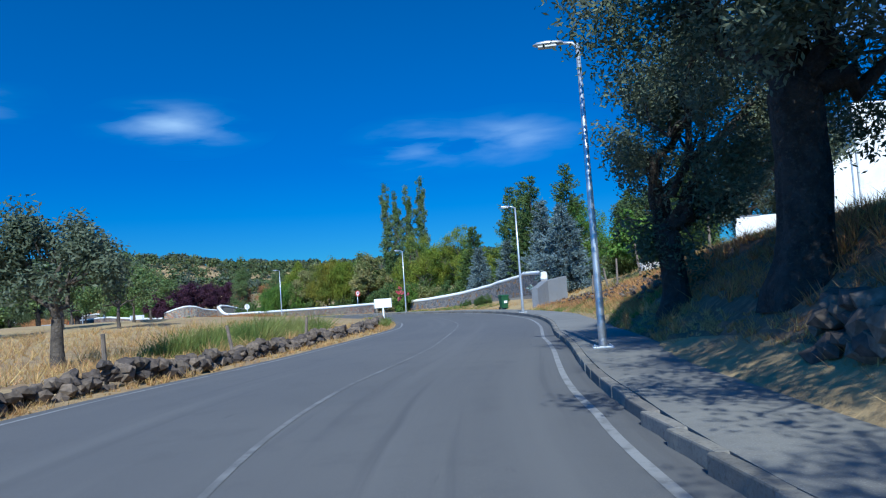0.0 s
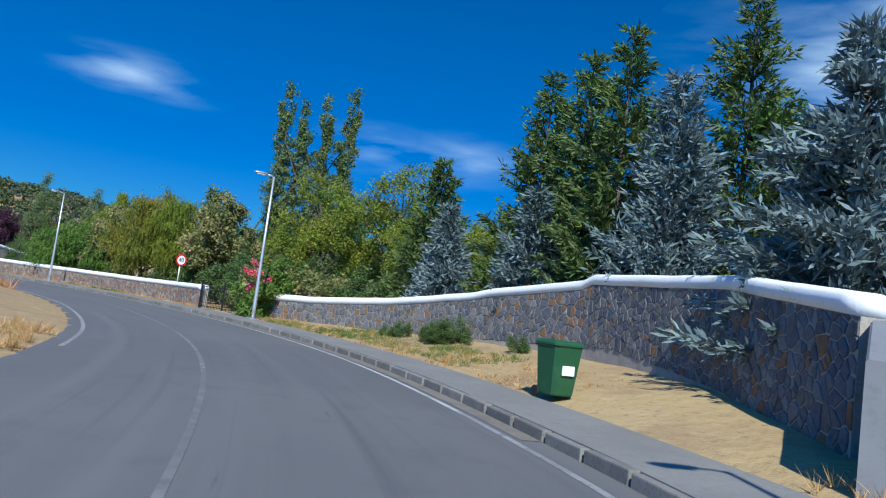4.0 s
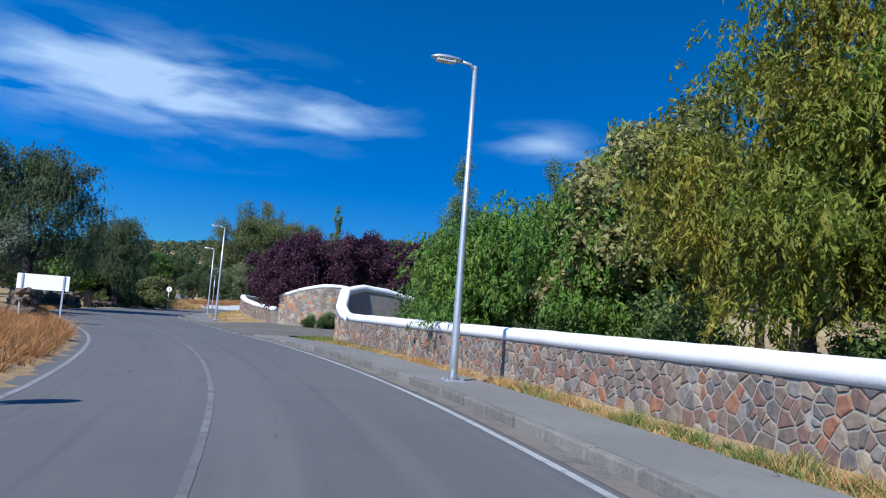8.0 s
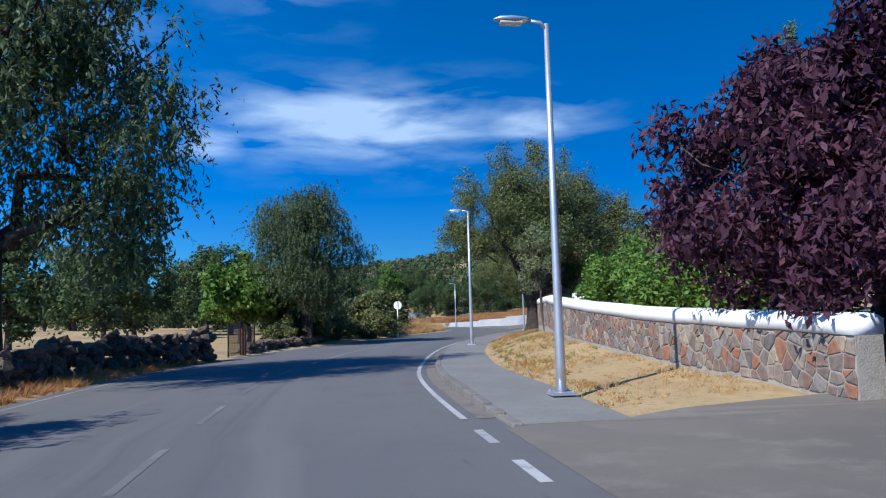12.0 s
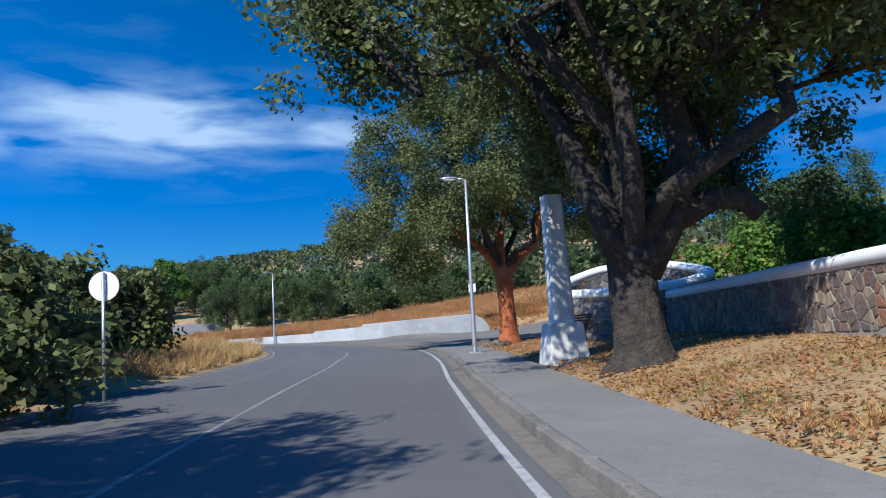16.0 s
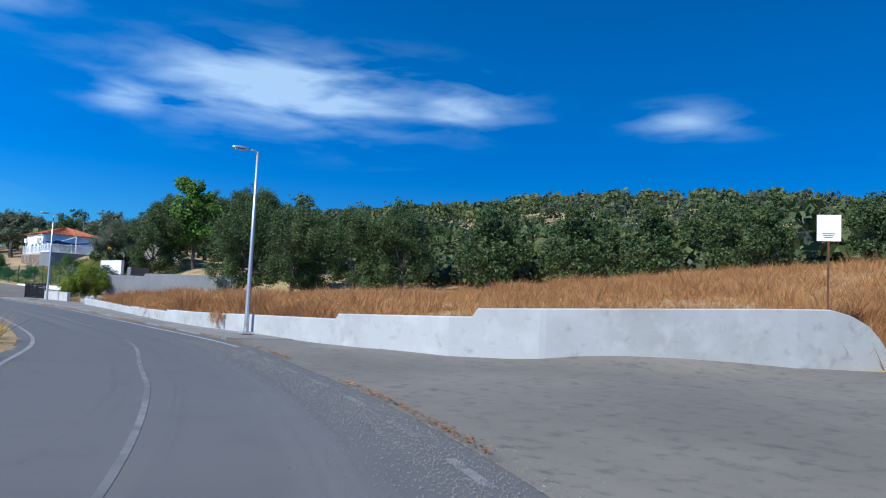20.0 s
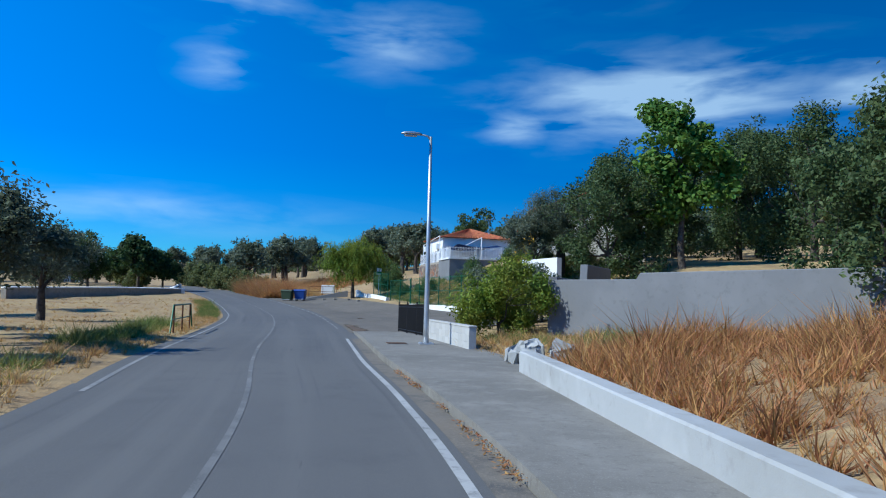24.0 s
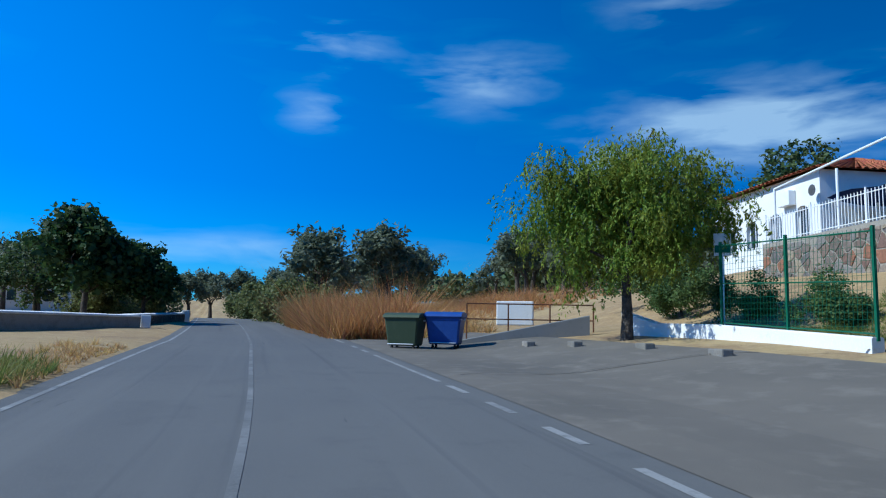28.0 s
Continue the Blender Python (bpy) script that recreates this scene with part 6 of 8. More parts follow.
# ---- grass, litter, rubble ----
def tufts(label, rows, mat, seed, blades=12, category="grass"):
    """Grass over stretches: rows of (s0, s1, inner, outer, number, height), offsets as functions or numbers."""
    r = np.random.default_rng(seed)
    C, H = [], []
    for s0, s1, inner, outer, n, h in rows:
        s = r.uniform(s0, s1, n)
        f = lambda q: q(s) if callable(q) else np.full(n, float(q))
        u = r.uniform(0, 1, n)
        p = place(s, f(inner) * (1 - u) + f(outer) * u)
        p[:, 2] = height(p[:, 0], p[:, 1]) - .03
        C.append(p)
        clump = np.array([noise.noise(Vector((q[0] * .55, q[1] * .55, seed))) + .6 * noise.noise(Vector((q[0] * 1.7, q[1] * 1.7, seed))) for q in p])
        H.append(h * r.uniform(.45, 1.25, n) * np.clip(.95 + 1.0 * clump, .3, 1.7))
    C, H = np.repeat(np.vstack(C), blades, 0), np.repeat(np.concatenate(H), blades)
    n = len(C)
    H = H * r.uniform(.6, 1.15, n)
    B = C + np.stack([r.normal(0, .09, n), r.normal(0, .09, n), np.zeros(n)], 1) * np.clip(H, .3, 1.2)[:, None]
    lean_ = np.stack([r.normal(.08, .62, n) * H, r.normal(.05, .62, n) * H, H], 1)
    a = r.uniform(0, 2 * math.pi, n)
    w = np.stack([np.cos(a), np.sin(a), np.zeros(n)], 1) * (.010 + .018 * np.clip(H, .1, 1.0))[:, None]
    V = np.stack([B - w * .7, B + w * .7, B + lean_], 1).reshape(-1, 3)
    q = np.arange(n)[:, None] * 3
    thing("dry_grass", mesh_np("dry_grass", V, np.hstack([q, q + 1, q + 2]), mat), label, category, kind="stuff")


ed = lambda k: (lambda s: walk_edge(s) + k)
el = lambda k: (lambda s: left_edge(s) - .4 - k)
tufts("straw-coloured dry grass on verges and fields", [
    (-20, 60, el(.0), el(.9), 1500, .16), (-20, 44, el(2.4), el(9), 2600, .4), (-20, 60, el(9), el(30), 2600, .5), (-6, 48, ed(.05), ed(.8), 1500, .2), (10, 50, ed(3), ed(14), 3200, .24),
    (54, 75, ed(.3), ed(2.6), 1500, .10), (80, 113, ed(.02), ed(.6), 1400, .14), (134, 176, ed(.05), ed(3.6), 5200, .10), (186, 226, el(.4), el(8), 3600, .55), (228, 262, el(.2), el(2), 900, .2),
    (262, 312, el(.1), el(1.6), 1600, .16), (256, 268, ed(.8), ed(7), 800, .26), (262, 310, el(2), el(16), 2600, .12), (318, 332, ed(.6), ed(4), 900, .7), (283, 302, 12.4, 17, 2000, .24)], STRAW, 51)
tufts("rust-brown tall dry grass", [
    (80, 114, el(.1), el(5), 3600, .34), (116, 150, el(.0), el(1.3), 1800, .2), (216, 256, lambda s: np.interp(s, [216, 218, 221.4, 225, 229, 232, 240, 256], [18, 14.2, 8.6, 5.4, 4.3, 3.6, 3.1, 4.6]), lambda s: np.interp(s, [216, 222, 230, 256], [40, 30, 24, 12], ), 12000, .46), (217.5, 222, 17.5, 24, 1300, .55), (222, 240, lambda s: np.interp(s, [222, 229, 240], [8, 4.6, 3.4]), lambda s: np.interp(s, [222, 229, 240], [10, 6.4, 5]), 2200, .5),
    (213, 222, 24, 60, 4200, .6), (222, 238, 20, 44, 5200, .5), (319, 336, 3.4, 7, 2600, 1.5), (330, 352, 9, 22, 1500, .8), (20, 47, ed(.5), ed(3.6), 3600, .24), (4, 20, ed(1.0), ed(4), 900, .3)], REDSTRAW, 52)
tufts("low green herbs and weeds", [
    (20, 47, ed(.02), ed(1.5), 2200, .17), (22, 46, ed(2.4), ed(6), 700, .3), (107, 117, ed(.1), ed(2.0), 700, .14), (38, 45, el(.3), el(1.5), 500, .35), (90, 98, ed(.05), ed(.5), 260, .18), (24, 40, el(3.5), el(7), 1500, .8), (236, 258, el(.8), el(3), 800, .35),
    (286, 306, el(.2), el(1.4), 700, .3), (262, 276, el(1.0), el(2.4), 600, .35), (280, 306, 11.8, 20, 15000, .2), (281, 298, 12.6, 17.5, 6000, .26), (200, 222, el(.3), el(4), 700, .3), (58, 68, ed(.6), ed(2.6), 900, .16), (66, 74, ed(.1), ed(1.4), 300, .15), (140, 176, ed(.3), ed(3), 500, .12), (256, 266, ed(2), ed(8), 260, .35)], HERB, 53)
rl = np.random.default_rng(54)
s = rl.uniform(158, 199, 30000)
p = place(s, walk_edge(s) + .05 + rl.uniform(0, 1, 30000) ** 1.15 * 5.0)
p[:, 2] = height(p[:, 0], p[:, 1]) + rl.uniform(.01, .05, 30000)
a = rl.normal(0, 1, p.shape) * np.array([1, 1, .3])
a /= np.linalg.norm(a, axis=1, keepdims=True)
b = np.cross(a, np.array([0, 0, 1.0]) + rl.normal(0, .35, p.shape))
b /= np.linalg.norm(b, axis=1, keepdims=True)
V = np.stack([p - a * .042, p + b * .022, p + a * .042, p - b * .022], 1).reshape(-1, 3)
q = np.arange(len(p))[:, None] * 4
thing("leaf_litter", mesh_np("leaf_litter", V, np.hstack([q, q + 1, q + 2, q + 3]), DRYLEAF), "fallen brown oak leaves on bare earth", "leaf litter", kind="stuff")

ROCKS = []
for k in range(8):
    rr = random.Random(70 + k)
    bm = bmesh.new()
    bmesh.ops.create_icosphere(bm, subdivisions=1, radius=1)
    for v in bm.verts:
        v.co = Vector((v.co.x * rr.uniform(.75, 1.2), v.co.y * rr.uniform(.7, 1.1), v.co.z * rr.uniform(.55, .85)))
    me = bpy.data.meshes.new("stone")
    bm.to_mesh(me)
    bm.free()
    me.materials.append(BASALT)
    ROCKS.append(me)


def rubble(label, rows, height_, thick, single, per, seed, mat=BASALT, size=(.11, .24)):
    """A dry rubble wall along rows of (s, d): stones heaped in courses; those within the stretch single are parts."""
    r = random.Random(seed)
    wall = thing("rubble_wall", None, label, "dry-stone wall")
    rows = np.array(rows, float)
    total = rows[-1, 0] - rows[0, 0]
    V, F, count = [], [], 0
    for k in range(int(total * per)):
        s = rows[0, 0] + total * (k + r.random()) / (total * per)
        d = float(np.interp(s, rows[:, 0], rows[:, 1]))
        lv = r.random()
        c = place(s, d + r.uniform(-.5, .5) * thick * (1.1 - .5 * lv))
        z = float(height(c[0], c[1])) + lv * height_ * (.75 + .5 * noise.noise(Vector((s * .4, seed, 0))))
        sc = r.uniform(*size)
        m = pose(c[0], c[1], z, r.uniform(-40, 40), r.uniform(-40, 40), r.uniform(0, 360)) @ Matrix.Diagonal((sc * r.uniform(.8, 1.5), sc, sc, 1))
        if single[0] <= s <= single[1] and count < 290:
            o = new("stone", ROCKS[r.randrange(8)])
            o.parent = wall
            o.matrix_world = m
            count += 1
        else:
            me = ROCKS[r.randrange(8)]
            b0 = len(V)
            V += [tuple(m @ v.co) for v in me.vertices]
            F += [tuple(b0 + i for i in p_.vertices) for p_ in me.polygons]
    if V:
        part("stones", mesh_np("stones", V, np.array(F), mat), mat, wall, kind="stuff")
    return wall


rubble("low dark dry-stone wall at the field's edge", [(-20, -7.6), (0, -7.3), (12, -7.1), (24, -6.2), (36, -5.0), (44, -4.6)], .48, .5, (6, 20), 17, 61)
rubble("dark dry-stone wall beside the road", [(118, -6.3), (126, -7.2), (134, -8.0), (144, -8.1), (151.6, -7.1)], 1.2, .6, (126, 134), 36, 62, size=(.13, .28))
rubble("low dark stone heap under roadside shrubs", [(156.2, -7.4), (162, -7.7), (168.5, -7.7)], .5, .5, (0, 0), 18, 63)
rubble("tumbled dark stones at the foot of the bank", [(2, 4.2), (5.5, 4.3), (8, 4.5)], .55, .5, (0, 12), 22, 64, size=(.12, .25))
rubble("brown stones and roots breaking out of the bank", [(20, 5.4), (30, 6.1), (40, 6.7), (47, 7.4)], .45, 1.5, (22, 40), 9, 65, size=(.04, .11))
rubble("stones round the cork oak's roots", [(194.6, 5.2), (196, 4.6), (198.4, 5.2)], .15, .6, (0, 300), 9, 66, size=(.12, .3))

# ---- signs, bins, gates, walls, buildings ----
def at(s, d, turn=0.0, lift=0.0, ground_z=None):
    """Pose at a station: x to the road's right, y along it."""
    c = place(s, d)
    z = float(height(c[0], c[1])) if ground_z is None else ground_z
    return pose(c[0], c[1], z + lift, 0, 0, bearing(s) + turn)


def letters(text, size, mat, parent, m, name="lettering"):
    cu = bpy.data.curves.new(name, "FONT")
    cu.body, cu.size, cu.align_x, cu.align_y, cu.extrude = text, size, "CENTER", "CENTER", .002
    tmp = bpy.data.objects.new(name, cu)
    scene.collection.objects.link(tmp)
    me = bpy.data.meshes.new_from_object(tmp.evaluated_get(bpy.context.evaluated_depsgraph_get()))
    bpy.data.objects.remove(tmp)
    me.materials.clear()
    me.materials.append(mat)
    ob = new(name, me)
    ob.parent = parent
    ob.matrix_local = m
    return ob


PLASTIC = material("green_bin_plastic", (.018, .075, .032), .5, [(3, 4, (.03, .095, .045), .5, .7)], [(40, .1, .003)])
BLUEPLASTIC = material("blue_bin_plastic", (.02, .06, .25), .45, [(3, 4, (.03, .08, .30), .5, .7)], [(40, .1, .003)])
OLIVEPLASTIC = material("dark_green_bin_plastic", (.045, .065, .035), .5, [(3, 4, (.06, .08, .045), .5, .7)], [(40, .1, .003)])
RUBBER = material("black_rubber", (.015, .015, .015), .7, [(20, 3, (.03, .03, .03), .5, .8)])
GREYWALL = material("grey_render", (.165, .17, .18), .9, [(.5, 5, (.20, .205, .215), .45, .7), (5, 6, (.14, .145, .15), .55, .75)], [(40, .3, .006)])
YELLOWPAINT = material("yellow_paint", (.72, .42, .02), .6, [(6, 4, (.62, .34, .02), .5, .7)])
WINDOW = material("window_glass", (.03, .04, .05), .08, [(2, 3, (.05, .06, .07), .5, .7)], spec=.6)
AWNING = material("blue_awning_cloth", (.012, .03, .12), .8, [(6, 4, (.02, .05, .18), .5, .7)])
PILLARMAT = material("old_grey_whitewash", (.60, .60, .575), .9, [(1.2, 5, (.45, .45, .43), .45, .7), (7, 6, (.36, .355, .33), .56, .76)], [(14, .3, .015), (70, .2, .005)])
BLOCKMAT = material("painted_concrete_block", (.44, .44, .43), .92, [(1.2, 5, (.42, .41, .39), .45, .7), (10, 6, (.35, .34, .32), .56, .76)], [(50, .4, .008)], random_ob=.08)
WEATHERWOOD = material("weathered_wood", (.17, .135, .105), .9, [(4, 5, (.10, .08, .065), .45, .65), (30, 5, (.24, .20, .16), .5, .75)], [(30, .5, .01)])
DARKWOOD = material("dark_painted_slats", (.035, .045, .035), .6, [(8, 5, (.06, .065, .05), .5, .7)])

# speed limit sign
sign = thing("speed_limit_sign", None, "round red-rimmed speed limit sign on a grey post", "road sign", m=at(84.0, 5.35, 12, 0))
part("post", tube([(0, 0, -.1), (0, 0, 2.55)], .038, 10), GALVANISED, sign, "", True)
part("disc", disc(.33, -.055, -.04, 40, 2.35), SIGNWHITE, sign)
part("rim", disc(.335, -.066, -.05, 40, 2.35, r0=.255), SIGNRED, sign, "red rim")
letters("40", .33, SIGNBLACK, sign, pose(0, -.06, 2.345, 90, 0, 0), "numeral")
part("backing", disc(.31, -.039, -.025, 32, 2.35), GALVANISED, sign)


def round_back(m, label, h=2.4):
    o = thing("round_sign", None, label, "road sign", m=m)
    part("post", tube([(0, 0, -.1), (0, 0, h + .3)], .036, 10), GALVANISED, o, "", True)
    part("disc", disc(.32, .04, .055, 36, h), SIGNWHITE, o, "bare pale back of the disc")
    part("rim", disc(.325, .056, .064, 36, h, r0=.26), SIGNRED, o, "red rim on the far face")
    part("bracket", box(-.05, .05, .0, .04, h - .12, h + .12, .004), GALVANISED, o)
    return o


round_back(at(180.1, -5.9, 0, -.05), "round road sign seen from its bare pale back", 2.6)
round_back(at(93.0, -4.15, 0), "round road sign seen from its bare pale back", 1.75)
# white name board on a post at the field's corner
board = thing("name_board", None, "small white board on a white post at the field corner", "sign", m=at(44.8, -4.3, 0))
part("post", box(-.05, .05, -.05, .05, -.2, 1.15, .01), SIGNWHITE, board)
part("board", box(-.52, .52, -.075, -.052, .95, 1.5, .01), SIGNWHITE, board)
part("footing", tube([(0, 0, -.1), (0, 0, .07)], [.22, .2], 10), WHITEWASH, board)
# direction board, back view, on two posts
panel = thing("direction_board", None, "wide pale road sign seen from the back on two posts", "road sign", m=at(118.3, -5.9, -12, .2))
part("panel", box(-.95, .95, -.02, .02, .95, 1.55, .008), SIGNWHITE, panel, "bare pale back")
for x in (-.75, .75):
    part("post", box(x - .035, x + .035, -.06, -.022, -.2, 1.55, .004), GALVANISED, panel)
# small white panels by the junction
for s, d, h, w in ((217.8, 16.0, 3.35, .58),):
    o = thing("notice_board", None, "white square notice with grey bars of writing on a rusty post", "sign", m=pose(-107.3, 188.0, float(height(-107.3, 188.0)), 0, 0, 24))
    part("post", box(-.025, .025, -.025, .025, -.2, h + .1, .004), RUST, o)
    part("panel", box(-w / 2, w / 2, -.045, -.028, h - .35, h + .35, .006), SIGNWHITE, o)
    for k in range(3):
        part("writing_bar", box(-.16 + .02 * k, .15 - .03 * k, -.05, -.046, h - .16 - .05 * k, h - .135 - .05 * k), GREYWALL, o)
o = thing("marker_plate", None, "small yellow plate on a thin stake in dry grass", "sign", m=at(219, 21, 10))
part("stake", box(-.015, .015, -.015, .015, -.2, 1.3), RUST, o)
part("plate", box(-.13, .13, -.03, -.018, 1.15, 1.45, .01), YELLOWPAINT, o)


def wheelie_bin(m, mat, label, k=1.0, **tags):
    o = thing("wheelie_bin", None, label, "bin", m=m @ Matrix.Diagonal((k, k, k, 1)), **tags)
    bm = bmesh.new()
    rings = []
    for z, w, d in ((.08, .22, .24), (.1, .235, .255), (.93, .30, .34), (.96, .32, .36)):
        rings.append([bm.verts.new((x * w, y * d, z)) for x, y in ((-1, -.8), (-.8, -1), (.8, -1), (1, -.8), (1, .8), (.8, 1), (-.8, 1), (-1, .8))])
    for a, b in zip(rings, rings[1:]):
        for i in range(8):
            bm.faces.new((a[i], a[(i + 1) % 8], b[(i + 1) % 8], b[i]))
    bm.faces.new(rings[0][::-1])
    bm.faces.new(rings[-1])
    part("body", bm, mat, o)
    lid = bmesh.new()
    rings = []
    for z, w, d in ((.965, .33, .37), (1.0, .33, .37), (1.05, .28, .31)):
        rings.append([lid.verts.new((x * w, y * d, z)) for x, y in ((-1, -.8), (-.8, -1), (.8, -1), (1, -.8), (1, .8), (.8, 1), (-.8, 1), (-1, .8))])
    for a, b in zip(rings, rings[1:]):
        for i in range(8):
            lid.faces.new((a[i], a[(i + 1) % 8], b[(i + 1) % 8], b[i]))
    lid.faces.new(rings[0][::-1])
    lid.faces.new(rings[-1])
    part("lid", lid, mat, o)
    part("label_patch", box(-.13, .13, -.335, -.315, .45, .62, .004), SIGNWHITE, o, "white sticker")
    for x in (-.24, .24):
        part("wheel", tube([(x - .03, .26, .1), (x + .03, .26, .1)], .1, 16), RUBBER, o)
    part("handle", tube([(-.24, .4, .93), (.24, .4, .93)], .016, 8), mat, o)
    return o


wheelie_bin(at(53.6, 5.55, 8), PLASTIC, "green plastic wheelie bin on the verge", 1.02)


def container(m, mat, label):
    """A four-wheeled street refuse container."""
    o = thing("refuse_container", None, label, "refuse container", "refuse containers", m=m)
    bm = bmesh.new()
    rings = []
    for z, w, d in ((.2, .52, .34), (.25, .56, .38), (1.0, .66, .5), (1.06, .70, .54)):
        rings.append([bm.verts.new((x * w, y * d, z)) for x, y in ((-1, -.85), (-.9, -1), (.9, -1), (1, -.85), (1, .85), (.9, 1), (-.9, 1), (-1, .85))])
    for a, b in zip(rings, rings[1:]):
        for i in range(8):
            bm.faces.new((a[i], a[(i + 1) % 8], b[(i + 1) % 8], b[i]))
    bm.faces.new(rings[0][::-1])
    bm.faces.new(rings[-1])
    part("body", bm, mat, o)
    lid = bmesh.new()
    rows_ = []
    for k in range(7):
        a = math.pi * k / 6
        rows_.append([lid.verts.new((x, -.56 * math.cos(a), 1.065 + .16 * math.sin(a))) for x in (-.71, .71)])
    for a, b in zip(rows_, rows_[1:]):
        lid.faces.new((a[0], a[1], b[1], b[0]))
    lid.faces.new([r_[0] for r_ in rows_][::-1])
    lid.faces.new([r_[1] for r_ in rows_])
    part("lid", lid, mat, o)
    for x in (-.7, .7):
        part("lift_pin", tube([(x, 0, .98), (x * 1.1, 0, .98)], .03, 8), GALVANISED, o)
    for x in (-.42, .42):
        for y in (-.26, .26):
            part("castor", tube([(x - .03, y, .1), (x + .03, y, .1)], .1, 12), RUBBER, o)
    part("foot_bar", tube([(-.5, -.5, .25), (.5, -.5, .25)], .018, 8), GALVANISED, o)
    return o


container(spot(-207.6, 189.15, 62, 0) @ Matrix.Diagonal((.8, .85, .95, 1)), OLIVEPLASTIC, "dark green wheeled refuse container at the kerb")
container(spot(-207.5, 190.35, 66, 0) @ Matrix.Diagonal((.8, .85, .95, 1)), BLUEPLASTIC, "blue wheeled refuse container at the kerb")


def railing(name, label, a, b, z0, z1, h, mat, every=.12, bar=.012, posts=2, category="railing", posth=.12, post_r=.03):
    """Upright bars between two rails, from place a to b (x, y)."""
    a, b = Vector((a[0], a[1], 0)), Vector((b[0], b[1], 0))
    L = (b - a).length
    t = math.degrees(math.atan2((b - a).y, (b - a).x))
    o = thing(name, None, label, category, m=pose(a.x, a.y, z0, 0, 0, t))
    rise = z1 - z0
    for f in (.1, .93):
        part("rail", tube([(0, 0, h * f), (L, 0, rise + h * f)], .016, 6), mat, o)
    for k in range(posts + 1):
        x = L * k / posts
        part("post", tube([(x, 0, rise * k / posts - .1), (x, 0, rise * k / posts + h + posth)], post_r, 8), mat, o)
    n = int(L / every)
    me = bpy.data.meshes.new("bar")
    bmb = tube([(0, 0, 0), (0, 0, h)], bar, 6)
    bmb.to_mesh(me)
    bmb.free()
    me.materials.append(mat)
    for k in range(1, n):
        q = new("bar", me)
        q.parent = o
        q.matrix_local = pose(L * k / n, 0, rise * k / n + .03)
    return o


A, B = place(75.9, 5.8), place(79.75, 5.0)
railing("iron_gate", "black iron gate in the garden wall", A, B, .1, .1, 1.2, BLACKIRON, .13, .011, 2, "gate", .22, .05)
A, B = place(267.2, 4.6), place(272.85, 4.5)
railing("iron_railing", "black iron railing along the footway", A, B, .12, .05, 1.1, BLACKIRON, .105, .014, 3)
# block walls by the lamp
blk = box(-.1985, .1985, -.1, .1, -.0975, .0975, .004)
bme = bpy.data.meshes.new("block")
blk.to_mesh(bme)
blk.free()
bme.materials.append(BLOCKMAT)
A, B = place(261.5, 4.75), place(267.2, 4.65)
L = float(np.hypot(*(B - A)[:2]))
t = math.degrees(math.atan2(B[1] - A[1], B[0] - A[0]))
bw = thing("block_wall", None, "low wall of grey concrete blocks beside the street lamp", "wall", m=pose(A[0], A[1], -.1, 0, 0, t))
for row in range(4):
    n = int(L / .4)
    for k in range(n):
        q = new("block", bme)
        q.parent = bw
        q.matrix_local = pose(.2 + k * L / n, 0, .1 + row * .197) @ Matrix.Diagonal((L / n / .4, 1, 1, 1))
part("render_cap", box(-.02, L - .0, -.115, .115, .79, .84, .015), BLOCKMAT, bw)
# broken end of the retaining wall
rb = random.Random(5)
o = thing("broken_wall_end", None, "broken pale concrete lumps at the end of the white wall", "rubble", m=at(256.8, 4.95, 20))
for k in range(6):
    bm = box(-.22, .22, -.15, .15, 0, .3, .03)
    for v in bm.verts:
        v.co = Vector((v.co.x + rb.uniform(-.05, .05), v.co.y + rb.uniform(-.05, .05), v.co.z + rb.uniform(-.05, .05)))
    bmesh.ops.rotate(bm, verts=bm.verts, matrix=Euler((rb.uniform(-.3, .3), rb.uniform(-.3, .3), rb.uniform(0, 3))).to_matrix())
    bmesh.ops.translate(bm, verts=bm.verts, vec=(rb.uniform(-.35, .35), -.5 + k * .22, rb.uniform(0, .18)))
    part("lump", bm, LIMEWALL, o)

# leaning whitewashed pillar on a flared plinth
pl = thing("whitewashed_pillar", None, "tall leaning whitewashed pillar on a flared square plinth", "pillar", m=at(181.7, 4.45, 6, -.02))
bm = bmesh.new()
rings = [[bm.verts.new((x * w, y * w, z)) for x, y in ((-1, -1), (1, -1), (1, 1), (-1, 1))] for z, w in ((-.1, .51), (.93, .40))]
for i in range(4):
    bm.faces.new((rings[0][i], rings[0][(i + 1) % 4], rings[1][(i + 1) % 4], rings[1][i]))
bm.faces.new(rings[1])
bm.faces.new(rings[0][::-1])
bmesh.ops.bevel(bm, geom=list(bm.edges), offset=.03, segments=2, affect="EDGES")
part("plinth", bm, PILLARMAT, pl)
bm = bmesh.new()
rings = []
for z, w in ((.9, .27), (2.2, .25), (3.2, .24), (4.1, .23)):
    rings.append([bm.verts.new((x * w - .02 * (z - .9), y * w + .015 * (z - .9), z)) for x, y in ((-1, -.75), (-.75, -1), (.75, -1), (1, -.75), (1, .75), (.75, 1), (-.75, 1), (-1, .75))])
for a, b in zip(rings, rings[1:]):
    for i in range(8):
        bm.faces.new((a[i], a[(i + 1) % 8], b[(i + 1) % 8], b[i]))
bm.faces.new(rings[-1])
part("shaft", bm, PILLARMAT, pl)


